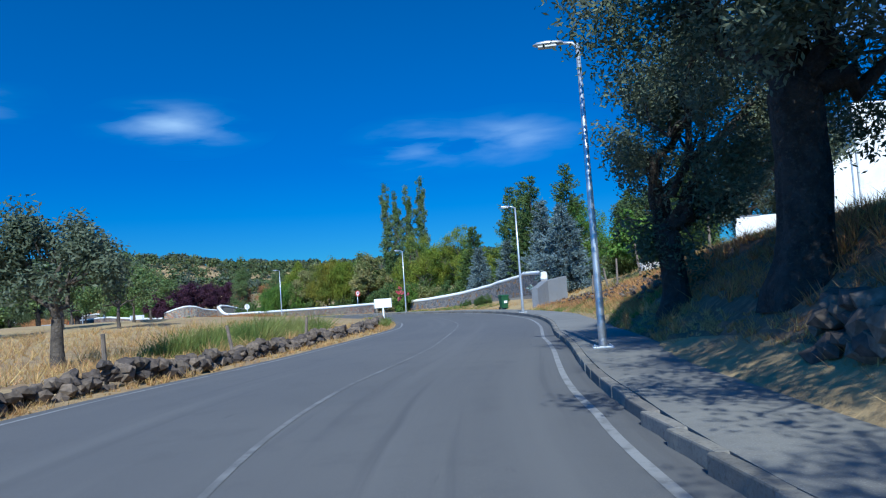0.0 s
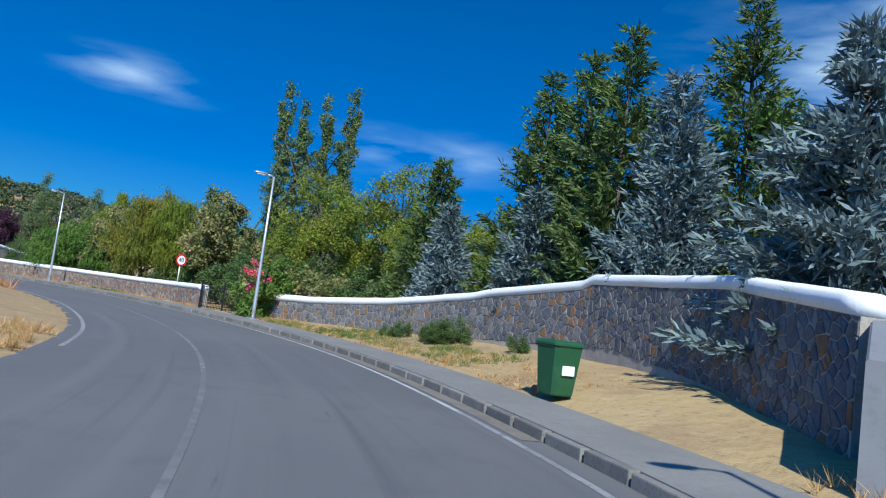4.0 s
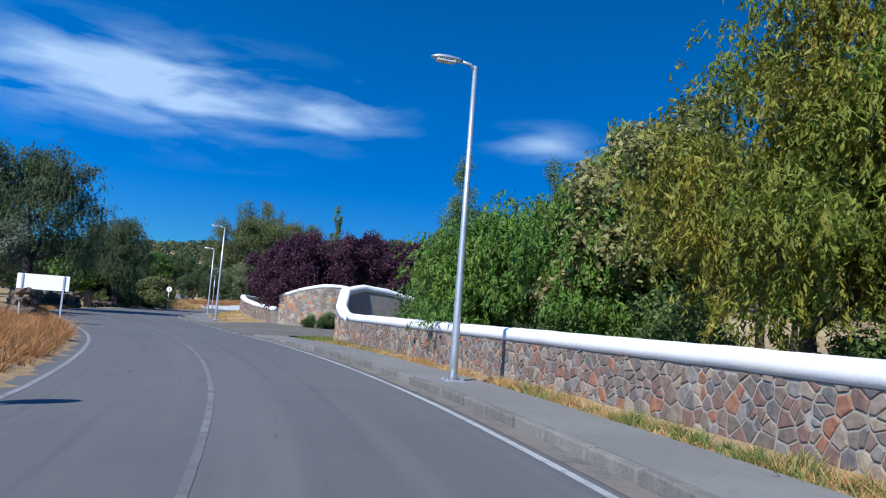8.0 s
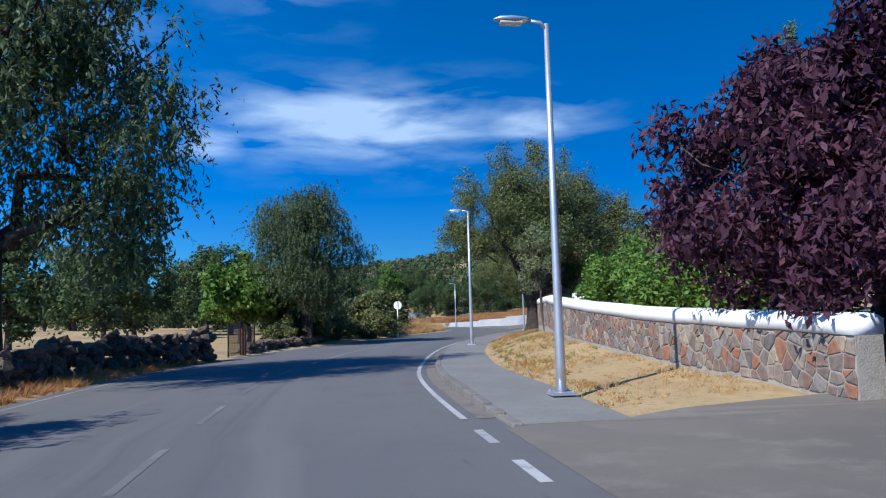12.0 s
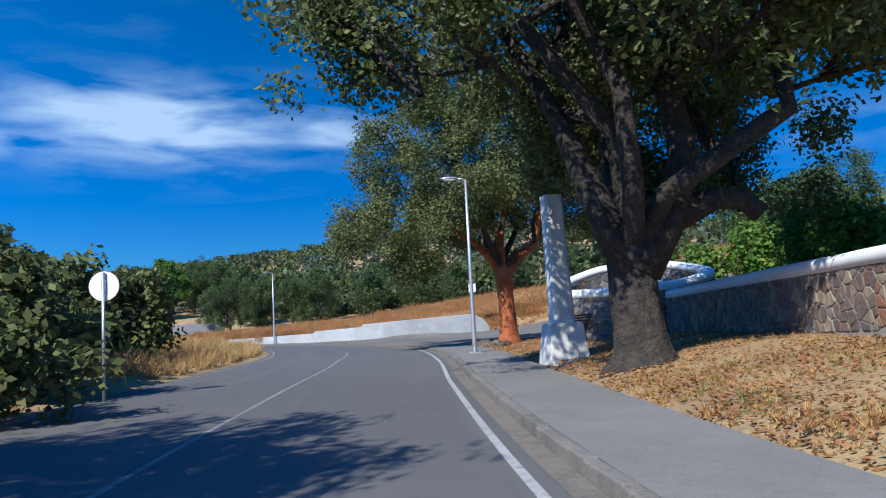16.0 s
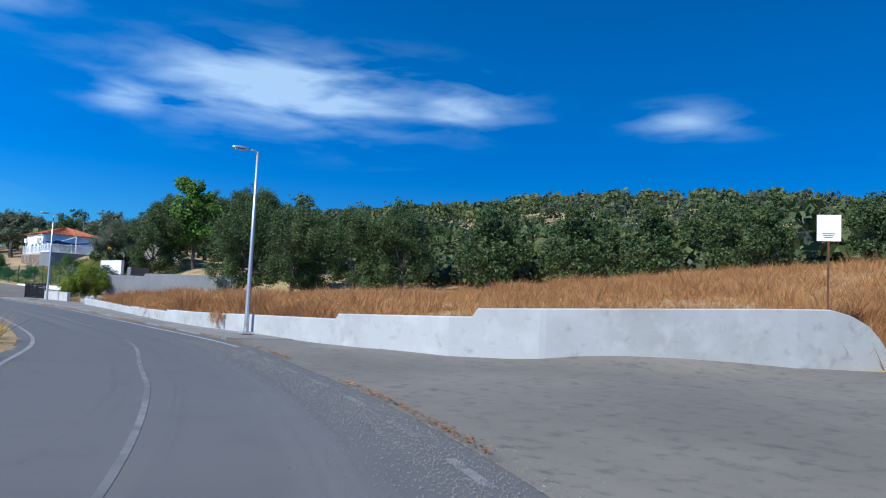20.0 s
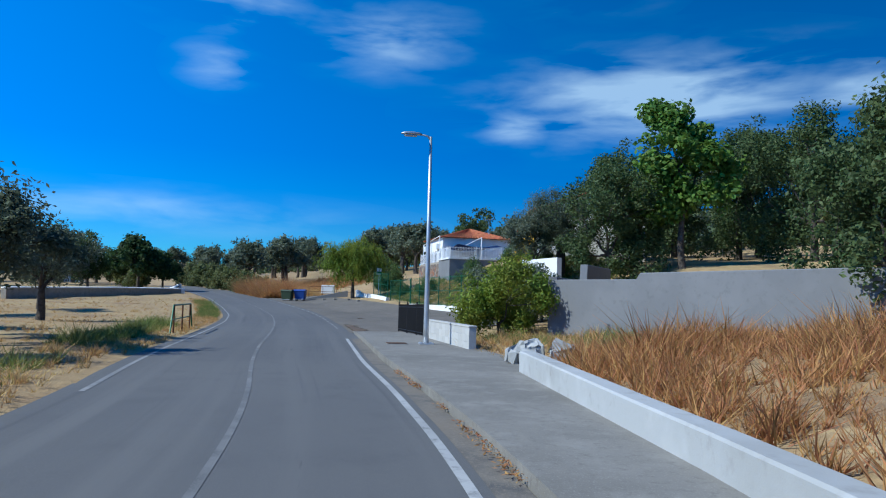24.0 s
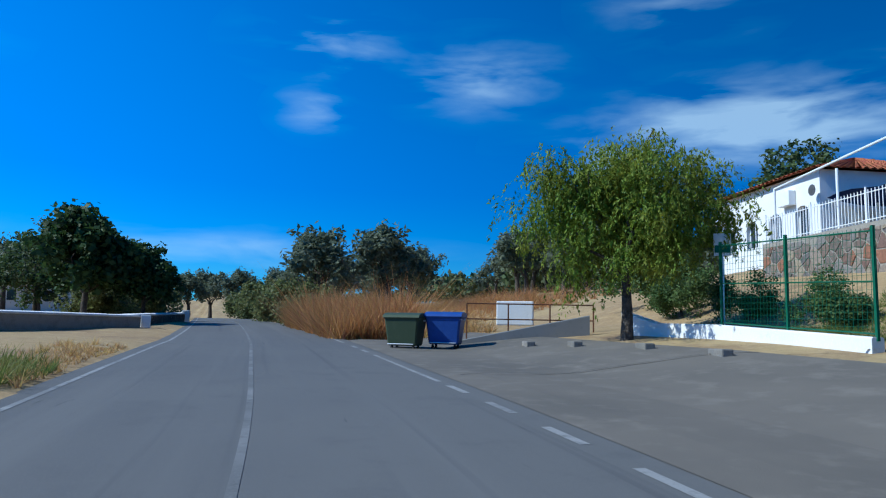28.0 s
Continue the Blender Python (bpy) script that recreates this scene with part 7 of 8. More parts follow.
def bench(m):
    o = thing("slatted_bench", None, "dark slatted garden bench before the stone tank", "bench", m=m)
    for k in range(5):
        part("seat_slat", box(-.65, .65, -.28 + k * .11, -.2 + k * .11, .42, .45, .006), DARKWOOD, o)
    for k in range(6):
        y, z = .30 + k * .045, .52 + k * .085
        part("back_slat", box(-.65, .65, y, y + .022, z, z + .06, .005), DARKWOOD, o)
    for x in (-.55, .55):
        part("front_leg", tube([(x, -.3, 0), (x, -.22, .43)], .022, 6), BLACKIRON, o)
        part("back_leg", tube([(x, .38, 0), (x, .22, .43), (x, .52, 1.05)], .022, 6), BLACKIRON, o)
        part("arm_rest", tube([(x, -.22, .43), (x, -.24, .66), (x, .36, .66)], .018, 6), BLACKIRON, o)
    return o


bench(at(188.4, 6.2, 205))
# entrance posts of the estate beyond the junction
for k, (dx, dy) in enumerate(((-98.4, 195.6), (-94.6, 197.8))):
    z = float(height(dx, dy))
    o = thing("gate_pier", None, "square whitewashed gate pier with a pointed cap", "gate pier", "gate piers", m=pose(dx, dy, z, 0, 0, 30))
    part("shaft", box(-.3, .3, -.3, .3, -.3, 2.0, .03), WHITEWASH, o)
    part("moulding", box(-.36, .36, -.36, .36, 2.0, 2.1, .02), EARTHTILE, o, "terracotta moulding")
    bm = bmesh.new()
    b4 = [bm.verts.new((x * .33, y * .33, 2.1)) for x, y in ((-1, -1), (1, -1), (1, 1), (-1, 1))]
    tip = bm.verts.new((0, 0, 2.45))
    for i in range(4):
        bm.faces.new((b4[i], b4[(i + 1) % 4], tip))
    bm.faces.new(b4[::-1])
    part("cap", bm, WHITEWASH, o)
    part("wing", box(-.75, -.3, -.2, .2, -.3, .9, .05), WHITEWASH, o)
railing("iron_gate", "tall iron estate gate between white piers", (-98.0, 195.9), (-95.0, 197.6), float(height(-98.0, 195.9)), float(height(-95.0, 197.6)), 1.7, RUST, .14, .012, 2, "gate")
o = thing("marker_post", None, "thin red-topped marker post by the side road", "post", m=pose(-97.8, 187.5, float(height(-97.8, 187.5)), 0, 0, 0))
part("post", tube([(0, 0, -.1), (0, 0, 2.4)], .03, 8), GALVANISED, o)
part("tip", tube([(0, 0, 2.4), (0, 0, 2.65)], .035, 8), SIGNRED, o)
# rusty field gate on the other side of the road
A, B = place(153.4, -7.0), place(155.0, -7.1)
railing("field_gate", "dark barred field gate with a rusty post", A, B, float(height(A[0], A[1])), float(height(B[0], B[1])), 1.35, BLACKIRON, .14, .012, 1, "gate", .1, .03)
A, B = place(155.35, -7.1), place(156.9, -7.2)
railing("field_gate", "dark barred field gate with a rusty post", A, B, float(height(A[0], A[1])), float(height(B[0], B[1])), 1.2, BLACKIRON, .14, .012, 1, "gate", .1, .03)
o = thing("gate_post", None, "square rust-brown gate post", "gate post", m=at(155.18, -7.05, 0))
part("post", box(-.1, .1, -.1, .1, -.2, 1.15, .01), RUST, o)
# green pipe frame on the park's edge
A, B = place(269.2, -4.1), place(274.6, -4.0)
o = thing("pipe_barrier", None, "green pipe barrier with slanting ends at the park's edge", "barrier", m=pose(A[0], A[1], 0, 0, 0, math.degrees(math.atan2(B[1] - A[1], B[0] - A[0]))))
L = float(np.hypot(*(B - A)[:2]))
part("top_rail", tube([(.5, 0, 1.0), (L - .5, 0, 1.0)], .03, 8), GREENSTEEL, o)
part("middle_rail", tube([(.25, 0, .5), (L - .25, 0, .5)], .022, 8), GREENSTEEL, o)
part("brace", tube([(-.1, 0, 0), (.5, 0, 1.0)], .03, 8), GREENSTEEL, o)
part("brace", tube([(L + .1, 0, 0), (L - .5, 0, 1.0)], .03, 8), GREENSTEEL, o)
for f in (.12, .5, .88):
    part("post", tube([(L * f, 0, -.1), (L * f, 0, 1.0)], .03, 8), RUST, o)

# pillar and grey wall beside the bank, bath trough, stakes
o = plain_wall("grey_end_wall", "patchy whitewashed wall stub where the garden wall ends", [tuple(place(s, d)) for s, d in ((47.4, 5.9), (48.4, 7.0), (49.0, 8.6))], along((0, .1), (1, .8)), along((0, 1.5), (.4, 1.95), (1, 2.2)), .45, GREYWALL)
o = thing("old_bathtub", None, "old white bathtub used as a trough on the bank", "trough", m=at(41.6, 11.4, 100, .12))
bm = bmesh.new()
rings = []
for z, w, l in ((0, .2, .55), (.05, .25, .65), (.45, .34, .8), (.48, .38, .84), (.47, .31, .76), (.1, .2, .6)):
    rings.append([bm.verts.new((math.cos(a) * w, math.copysign(abs(math.sin(a)) ** .6, math.sin(a)) * l, z)) for a in np.linspace(0, 2 * math.pi, 21)[:-1]])
for a, b in zip(rings, rings[1:]):
    for i in range(20):
        bm.faces.new((a[i], a[(i + 1) % 20], b[(i + 1) % 20], b[i]))
bm.faces.new(rings[0][::-1])
bm.faces.new(rings[-1])
part("tub", bm, SIGNWHITE, o, "", True)
rs_ = random.Random(9)
for s, d, h in ((36.4, 7.6, 1.5), (38.5, 7.8, 1.2), (33.5, 7.9, 1.6), (29.0, 9.4, 2.2), (41, 7.6, 1.2), (14, -7.3, 1.1), (20.5, -7.0, 1.0), (27, -6.5, 1.0)):
    o = thing("fence_stake", None, "weathered crooked wooden fence stake", "fence stake", "fence stakes", m=at(s, d, rs_.uniform(0, 360)))
    dx, dy = rs_.uniform(-.25, .25), rs_.uniform(-.25, .25)
    part("stake", tube([(0, 0, -.2), (dx * .6, dy * .6, h * .5), (dx, dy, h)], [.06, .055, .045], 8), WEATHERWOOD, o)
tree("fig_tree", "fig", stand(43.6, 11.8, 30), "broad-leaved green fig tree on the bank", seed=19, scale=.75)


def tiled_roof(name, parent, corners, n_rows, n_cols, label="", mat=EARTHTILE):
    """A roof slope of rounded clay tiles between four corners: eave left, eave right, ridge right, ridge left."""
    a, b, c, d = [Vector(q) for q in corners]
    nrm = (b - a).cross(d - a).normalized()
    V, F = [], []
    for r in range(n_rows):
        for k in range(n_cols):
            u0, u1, v0, v1 = k / n_cols, (k + 1) / n_cols, r / n_rows, min(1, (r + 1.12) / n_rows)
            P = lambda u, v: a.lerp(b, u).lerp(d.lerp(c, u), v)
            base = len(V)
            for v, lift in ((v0, .035), (v1, .012)):
                for q in range(5):
                    uu = u0 + (u1 - u0) * (.04 + .92 * q / 4)
                    V.append(tuple(P(uu, v) + nrm * (lift + .055 * math.sin(math.pi * q / 4))))
            for q in range(4):
                F.append((base + q, base + q + 1, base + 6 + q, base + 5 + q))
    b0 = len(V)
    V += [tuple(q) for q in (a, b, c, d)]
    F.append((b0, b0 + 1, b0 + 2, b0 + 3))
    return part(name, mesh_np(name, V, np.array(F), mat), mat, parent, label)


def block(name, x0, x1, y0, y1, z0, z1, mat, parent, bevel=.02, label=""):
    return part(name, box(x0, x1, y0, y1, z0, z1, bevel), mat, parent, label)


# white house above the bank
hz = 4.2
OLDTILE = material("lichen_grey_roof_tile", (.20, .155, .125), .95, [(3, 5, (.13, .11, .095), .45, .65), (22, 4, (.27, .20, .15), .5, .75)], [(30, .4, .012)], island=.25)
LIMEWASH = material("stained_limewash", (.72, .72, .70), .9, [(.35, 5, (.60, .58, .53), .48, .68), (2.4, 6, (.50, .47, .42), .58, .76), (14, 5, (.36, .33, .29), .66, .80)], [(6, .35, .03), (60, .25, .006)])
house = thing("white_house", None, "old stained whitewashed house with a lean-to on the hill", "house", m=pose(31.7, 61.0, hz, 0, 0, -8))
bm = bmesh.new()
pr = [(0, -1.5), (13, -1.5), (13, 9.1), (0, 9.9)]
f0, f1 = [bm.verts.new((x, 0, z)) for x, z in pr], [bm.verts.new((x, 8, z)) for x, z in pr]
bm.faces.new(f0)
bm.faces.new(f1[::-1])
for i in range(4):
    bm.faces.new((f0[i], f1[i], f1[(i + 1) % 4], f0[(i + 1) % 4]))
bmesh.ops.recalc_face_normals(bm, faces=list(bm.faces))
bmesh.ops.bevel(bm, geom=list(bm.edges), offset=.05, segments=2, affect="EDGES")
part("wall", bm, LIMEWASH, house)
bm = bmesh.new()
pr = [(-4.5, -1.5), (0, -1.5), (0, 6.6), (-4.5, 4.2)]
f0, f1 = [bm.verts.new((x, .3, z)) for x, z in pr], [bm.verts.new((x, 6, z)) for x, z in pr]
bm.faces.new(f0)
bm.faces.new(f1[::-1])
for i in range(4):
    bm.faces.new((f0[i], f1[i], f1[(i + 1) % 4], f0[(i + 1) % 4]))
bmesh.ops.recalc_face_normals(bm, faces=list(bm.faces))
part("lean_to", bm, LIMEWASH, house, "whitewashed lean-to wall with stains")
tiled_roof("lean_to_roof", house, ((-4.8, 6.2, 4.1), (-4.8, .18, 4.1), (-.02, .18, 6.65), (-.02, 6.2, 6.65)), 16, 22, mat=OLDTILE)
part("downpipe", tube([(-.35, .2, 6.2), (-.4, .2, .4)], .05, 8), GALVANISED, house, "grey downpipe")
part("corner_quoin", box(-4.56, -4.15, .22, .3, -.5, 4.0, .02), GREYWALL, house, "bare grey corner")
# pale shed wall and split logs beside the house
o = thing("shed_wall", None, "pale patched shed wall beside the fig tree", "shed", m=spot(22.2, 57.0, -14, 0))
part("panel", box(-1.5, 1.5, -.1, .1, -.4, 1.7, .03), LIMEWASH, o)
part("panel", box(-1.5, 0.2, -.12, 1.4, 1.66, 1.78, .02), GREYWALL, o, "tilted grey sheet roof")
rp = random.Random(12)
o = thing("wood_pile", None, "pile of split firewood under the house", "wood pile", m=spot(24.6, 56.4, 80, 0))
for k in range(26):
    x, z = rp.uniform(-.9, .9), .08 + .15 * (k % 5) + rp.uniform(0, .04)
    part("log", tube([(x, rp.uniform(-.4, -.2), z), (x + rp.uniform(-.08, .08), .35, z + rp.uniform(-.04, .04))], rp.uniform(.05, .09), 7), WEATHERWOOD, o)

# ---- the school and what stands round it ----
SZ = 4.5
school = thing("school_house", None, "white school house with arched windows and a hipped tile roof", "building", m=pose(-210.1, 205.5, SZ, 0, 0, -4))
W, D, H = 7.4, 7.6, 3.5
# front wall with four arched openings
def arched_wall(width, height_, openings, thick, depth_to):
    """Wall in the x-z plane, from x = -width to 0, with arched openings (centre, sill, half width, spring)."""
    bm = bmesh.new()
    xs = [-width]
    for c, sill, hw, spring in openings:
        xs += [c - hw, c + hw]
    xs += [0]
    for x0, x1 in zip(xs[::2], xs[1::2]):
        box(x0, x1, 0, thick, depth_to, height_, 0, bm)
    for c, sill, hw, spring in openings:
        box(c - hw, c + hw, 0, thick, depth_to, sill, 0, bm)
        n = 8
        arc = [(c + hw * math.cos(math.pi * k / n), spring + hw * .8 * math.sin(math.pi * k / n)) for k in range(n + 1)]
        for (xa, za), (xb, zb) in zip(arc, arc[1:]):
            a = [bm.verts.new((x, y, z)) for y in (0, thick) for x, z in ((xa, za), (xb, zb), (xb, height_), (xa, height_))]
            for q in ((0, 1, 2, 3), (7, 6, 5, 4), (0, 4, 5, 1), (2, 6, 7, 3)):
                bm.faces.new([a[i] for i in q])
    return bm


OPEN = [(-6.5, .95, .36, 1.7), (-4.8, .95, .45, 1.8), (-3.0, .95, .45, 1.85), (-1.15, .95, .45, 1.9)]
part("front_wall", arched_wall(W, H, OPEN, .3, -1.5), WHITEWASH, school)
block("side_wall", -.3, 0, .3, D, -1.5, H, WHITEWASH, school, 0)
block("side_wall", -W, -W + .3, .3, D, -1.5, H, WHITEWASH, school, 0)
block("back_wall", -W, 0, D, D + .3, -1.5, H, WHITEWASH, school, 0)
for c, sill, hw, spring in OPEN:
    w_ = thing("window", None)
    w_.parent = school
    part("pane", box(c - hw - .02, c + hw + .02, .2, .215, sill, spring + hw * .8), WINDOW, w_)
    for x in (c - hw + .02, c, c + hw - .02):
        part("frame_bar", box(x - .025, x + .025, .17, .2, sill, spring + hw * .7, .004), SIGNWHITE, w_)
    part("sill", box(c - hw - .05, c + hw + .05, -.04, .2, sill - .05, sill, .006), WHITEWASH, w_)
e = .35
tiled_roof("roof", school, ((-W - e, -e, H), (e, -e, H), (-3.0, D / 2, H + 1.3), (-4.4, D / 2, H + 1.3)), 14, 26)
tiled_roof("roof", school, ((e, -e, H), (e, D + e, H), (-3.0, D / 2, H + 1.3), (-3.0, D / 2, H + 1.3)), 14, 26)
tiled_roof("roof", school, ((e, D + e, H), (-W - e, D + e, H), (-4.4, D / 2, H + 1.3), (-3.0, D / 2, H + 1.3)), 14, 26)
tiled_roof("roof", school, ((-W - e, D + e, H), (-W - e, -e, H), (-4.4, D / 2, H + 1.3), (-4.4, D / 2, H + 1.3)), 14, 26)
for x in (-1.9, -7.2):
    block("air_conditioner", x - .4, x + .4, -.33, -.02, 2.35, 2.95, SIGNWHITE, school, .02, "white air-conditioning unit")
    part("fan_grille", disc(.22, -.345, -.335, 24, 2.65), GREYWALL, school)
antenna = thing("tv_antenna", None, "thin metal television aerial on the roof", "aerial", m=pose(-209.5, 210.5, SZ + H + .9, 0, 0, 20))
part("mast", tube([(0, 0, -.4), (0, 0, 1.3)], .02, 6), GALVANISED, antenna)
part("boom", tube([(-.7, 0, 1.2), (.7, 0, 1.25)], .012, 6), GALVANISED, antenna)
for k in range(7):
    part("element", tube([(-.6 + k * .2, -.25, 1.22), (-.6 + k * .2, .25, 1.22)], .007, 5), GALVANISED, antenna)
# terrace with railings, awning frame and cloth
terrace = thing("terrace", None, "raised stone and rendered terrace beside the school house", "terrace", m=pose(-210.1, 205.5, SZ, 0, 0, -4))
block("rubble_front", .1, 8.2, -2.5, 5, -4.2, .45, MORTAR, terrace, 0, "rough stone front")
block("rendered_end", 8.2, 12.0, -2.5, 5, -4.4, .55, GREYWALL, terrace, 0, "grey rendered end")
block("ledge", 8.1, 12.1, -2.6, 5.1, .55, .63, WHITEWASH, terrace, .01)
V, F = stone_mesh(cells(8.0, 4.4, .4, 91), lambda u, v, dp: (.12 + u, -2.5 - dp, -4.1 + v), .02, .03, 92)
part("stonework", mesh_np("stonework", V, F, FIELDSTONE), FIELDSTONE, terrace, kind="stuff")
Mt = pose(-210.1, 205.5, SZ, 0, 0, -4)
pt = lambda x, y: tuple(Mt @ Vector((x, y, 0)))[:2]
for a, b, z in (((.2, -2.4), (8.2, -2.4), .45), ((8.2, -2.4), (11.9, -2.4), .63), ((11.9, -2.4), (11.9, 4.8), .63)):
    railing("terrace_railing", "white metal railing on the terrace", pt(*a), pt(*b), SZ + z, SZ + z, 1.0, SIGNWHITE, .15, .014, 3)
frame_ = thing("awning_frame", None, "white tubular awning frame with blue cloth", "awning", m=Mt)
for x, y in ((.5, -2.2), (4.0, -2.2), (7.2, -2.2), (.5, 2.0), (7.2, 2.0)):
    part("post", tube([(x, y, .4), (x, y, 2.5 + (.5 if x > 6 else 0) * 1)], .045, 8), SIGNWHITE, frame_)
part("beam", tube([(.5, -2.2, 2.5), (7.2, -2.2, 3.0)], .04, 8), SIGNWHITE, frame_)
part("beam", tube([(.5, 2.0, 2.5), (7.2, 2.0, 3.0)], .04, 8), SIGNWHITE, frame_)
bm = bmesh.new()
gr = [[bm.verts.new((.1 + 7 * u / 10, .2 + 4 * v / 6, 2.35 + .25 * math.sin(u * 1.1) * .4 - .25 * math.sin(math.pi * v / 6))) for v in range(7)] for u in range(11)]
for u in range(10):
    for v in range(6):
        bm.faces.new((gr[u][v], gr[u + 1][v], gr[u + 1][v + 1], gr[u][v + 1]))
bmesh.ops.solidify(bm, geom=list(bm.faces), thickness=.02)
part("cloth", bm, AWNING, frame_, "sagging blue cloth")
# long wing with yellow columns
WZ = 4.4
wing_ = thing("school_wing", None, "long white school wing with a yellow-columned porch", "building", m=pose(-204.5, 211.2, WZ, 0, 0, -21.2))
LW = 26.5
block("floor_slab", 0, LW, -.3, 2.4, -2.5, 0, WHITEWASH, wing_, .02)
block("fascia", -.1, LW + .1, -.12, .2, 2.0, 2.85, WHITEWASH, wing_, .03, "deep white porch beam")
block("porch_wall", 0, LW, 2.2, 2.45, 0, 2.9, WHITEWASH, wing_, 0)
block("end_wall", LW - 1.6, LW, .21, 7, -2.5, 2.85, WHITEWASH, wing_, 0)
block("end_wall", 0, .3, .21, 7, -2.5, 2.85, WHITEWASH, wing_, 0)
block("porch_ceiling", 0, LW, .21, 2.2, 2.75, 2.83, WHITEWASH, wing_, 0)
for k in range(10):
    x = 1.2 + k * 2.55
    part("column", tube([(x, .03, 0), (x, .03, 2.0)], .125, 16), YELLOWPAINT, wing_, "yellow painted column", True)
for k in range(8):
    x = 2.4 + k * 2.7
    w_ = thing("window", None)
    w_.parent = wing_
    part("pane", box(x - .35, x + .35, 2.185, 2.195, .9, 1.9), WINDOW, w_)
    part("frame_bar", box(x - .4, x + .4, 2.16, 2.185, 1.9, 1.98, .004), GREYWALL, w_)
    part("frame_bar", box(x - .03, x + .03, 2.16, 2.185, .9, 1.9, .004), GREYWALL, w_)
tiled_roof("roof", wing_, ((-.4, -.45, 2.86), (LW + .4, -.45, 2.86), (LW + .4, 3.6, 4.2), (-.4, 3.6, 4.2)), 13, 95)
tiled_roof("roof", wing_, ((LW + .4, 7.4, 2.86), (-.4, 7.4, 2.86), (-.4, 3.6, 4.2), (LW + .4, 3.6, 4.2)), 13, 60)
bm = bmesh.new()
a = [bm.verts.new(q) for q in ((LW + .01, .2, 2.85), (LW + .01, 7, 2.85), (LW + .01, 3.6, 4.15))]
bm.faces.new(a)
part("gable", bm, WHITEWASH, wing_)

# forecourt wall and green fence
FA, FB = np.array((-192.6, 197.0, 0)), np.array((-175.2, 197.4, 0))
plain_wall("forecourt_wall", "low whitewashed wall under the green fence", [tuple(FA), tuple(FB)], along((0, .4), (1, .3)), along((0, 1.0), (1, 1.0)), .3, WHITEWASH)
plain_wall("forecourt_wall", "low whitewashed wall beside the weeping tree", [(-202.4, 196.2), (-206.3, 195.6)], along((0, .9), (1, 1.1)), along((0, 1.75), (.6, 1.8), (1, 2.15)), .3, WHITEWASH)
plain_wall("forecourt_wall", "low whitewashed wall beside the fence gate", [(-197.6, 196.4), (-202.4, 196.2)], along((0, .6), (1, .9)), along((0, 1.48), (1, 1.75)), .28, WHITEWASH)
plain_wall("white_pier", "tall whitewashed wall end beside the green fence", [(-174.2, 198.2), (-172.0, 199.2)], along((0, .2), (1, .2)), along((0, 3.7), (1, 3.8)), .4, WHITEWASH)
plain_wall("ramp_edge", "dark concrete edge of a ramp across the forecourt", [(-208.6, 190.9), (-207.4, 194.9)], along((0, .8), (1, .9)), along((0, 1.18), (1, 2.05)), .2, GREYWALL)

wire = bmesh.new()
PW = 2.15
for k in range(22):
    x = PW * k / 21
    box(x - .003, x + .003, -.003, .003, 0, 1.95, 0, wire)
for k in range(14):
    z = .08 + 1.8 * k / 13
    box(0, PW, -.003, .003, z - .003, z + .003, 0, wire)
wme = bpy.data.meshes.new("wire_mesh")
wire.to_mesh(wme)
wire.free()
wme.materials.append(GREENSTEEL)


def mesh_fence(a, b, za, zb, label):
    a, b = Vector((a[0], a[1], za)), Vector((b[0], b[1], zb))
    L_ = math.hypot(b.x - a.x, b.y - a.y)
    n_ = max(1, round(L_ / PW))
    turn = math.degrees(math.atan2(b.y - a.y, b.x - a.x))
    o_ = thing("mesh_fence", None, label, "fence", m=pose(a.x, a.y, a.z, 0, 0, turn))
    slope = (b.z - a.z) / L_
    for k in range(n_ + 1):
        x = L_ * k / n_
        part("post", box(x - .03, x + .03, -.03, .03, slope * x - .05, slope * x + 2.1, .004), GREENSTEEL, o_)
        if k < n_:
            q_ = new("wire_panel", wme)
            q_.parent = o_
            q_.matrix_local = Matrix(((L_ / n_ / PW, 0, 0, x), (0, 1, 0, 0), (slope * L_ / n_ / PW, 0, 1, slope * x + .06), (0, 0, 0, 1)))
            for f_ in (.08, 1.05, 2.0):
                part("rail", tube([(x, 0, slope * x + f_), (x + L_ / n_, 0, slope * (x + L_ / n_) + f_)], .016, 6), GREENSTEEL, o_)
    return o_


mesh_fence(FA, FB, .98, .98, "tall green wire-mesh fence on a white wall")
mesh_fence((-202.4, 196.3), (-197.6, 196.4), 1.72, 1.46, "tall green wire-mesh fence with a gate")
mesh_fence((-197.4, 196.6), (-192.8, 197.0), .9, .9, "green wire-mesh fence gate")
A, B = np.array((-209.2, 191.4)), np.array((-208.2, 195.4))
o = thing("pipe_rail", None, "rusty pipe railing on the ramp", "railing", m=pose(A[0], A[1], 1.4, 0, 0, math.degrees(math.atan2(B[1] - A[1], B[0] - A[0]))))
for x in (0, 1.35, 2.7, 4.1):
    part("post", tube([(x, 0, -.3), (x, 0, 1.0)], .025, 6), RUST, o)
for z in (.5, 1.0):
    part("rail", tube([(0, 0, z), (4.1, 0, z)], .022, 6), RUST, o)
o = thing("white_block", None, "small whitewashed masonry block beyond the ramp", "block", m=spot(-211.0, 193.6, 70, .6))
part("block", box(-.65, .65, -.3, .3, -.3, .55, .04), WHITEWASH, o)
o = thing("green_info_panel", None, "small white and green panel on the fence", "sign", m=pose(-203.4, 197.0, 3.6, 0, 0, 60))
part("panel", box(-.22, .22, -.02, .02, 0, .6, .01), SIGNWHITE, o)
part("stripe", box(-.2, .2, -.03, -.022, .08, .28), GREENSTEEL, o)
part("stem", box(-.025, .025, .0, .03, -2.9, 0), GALVANISED, o)
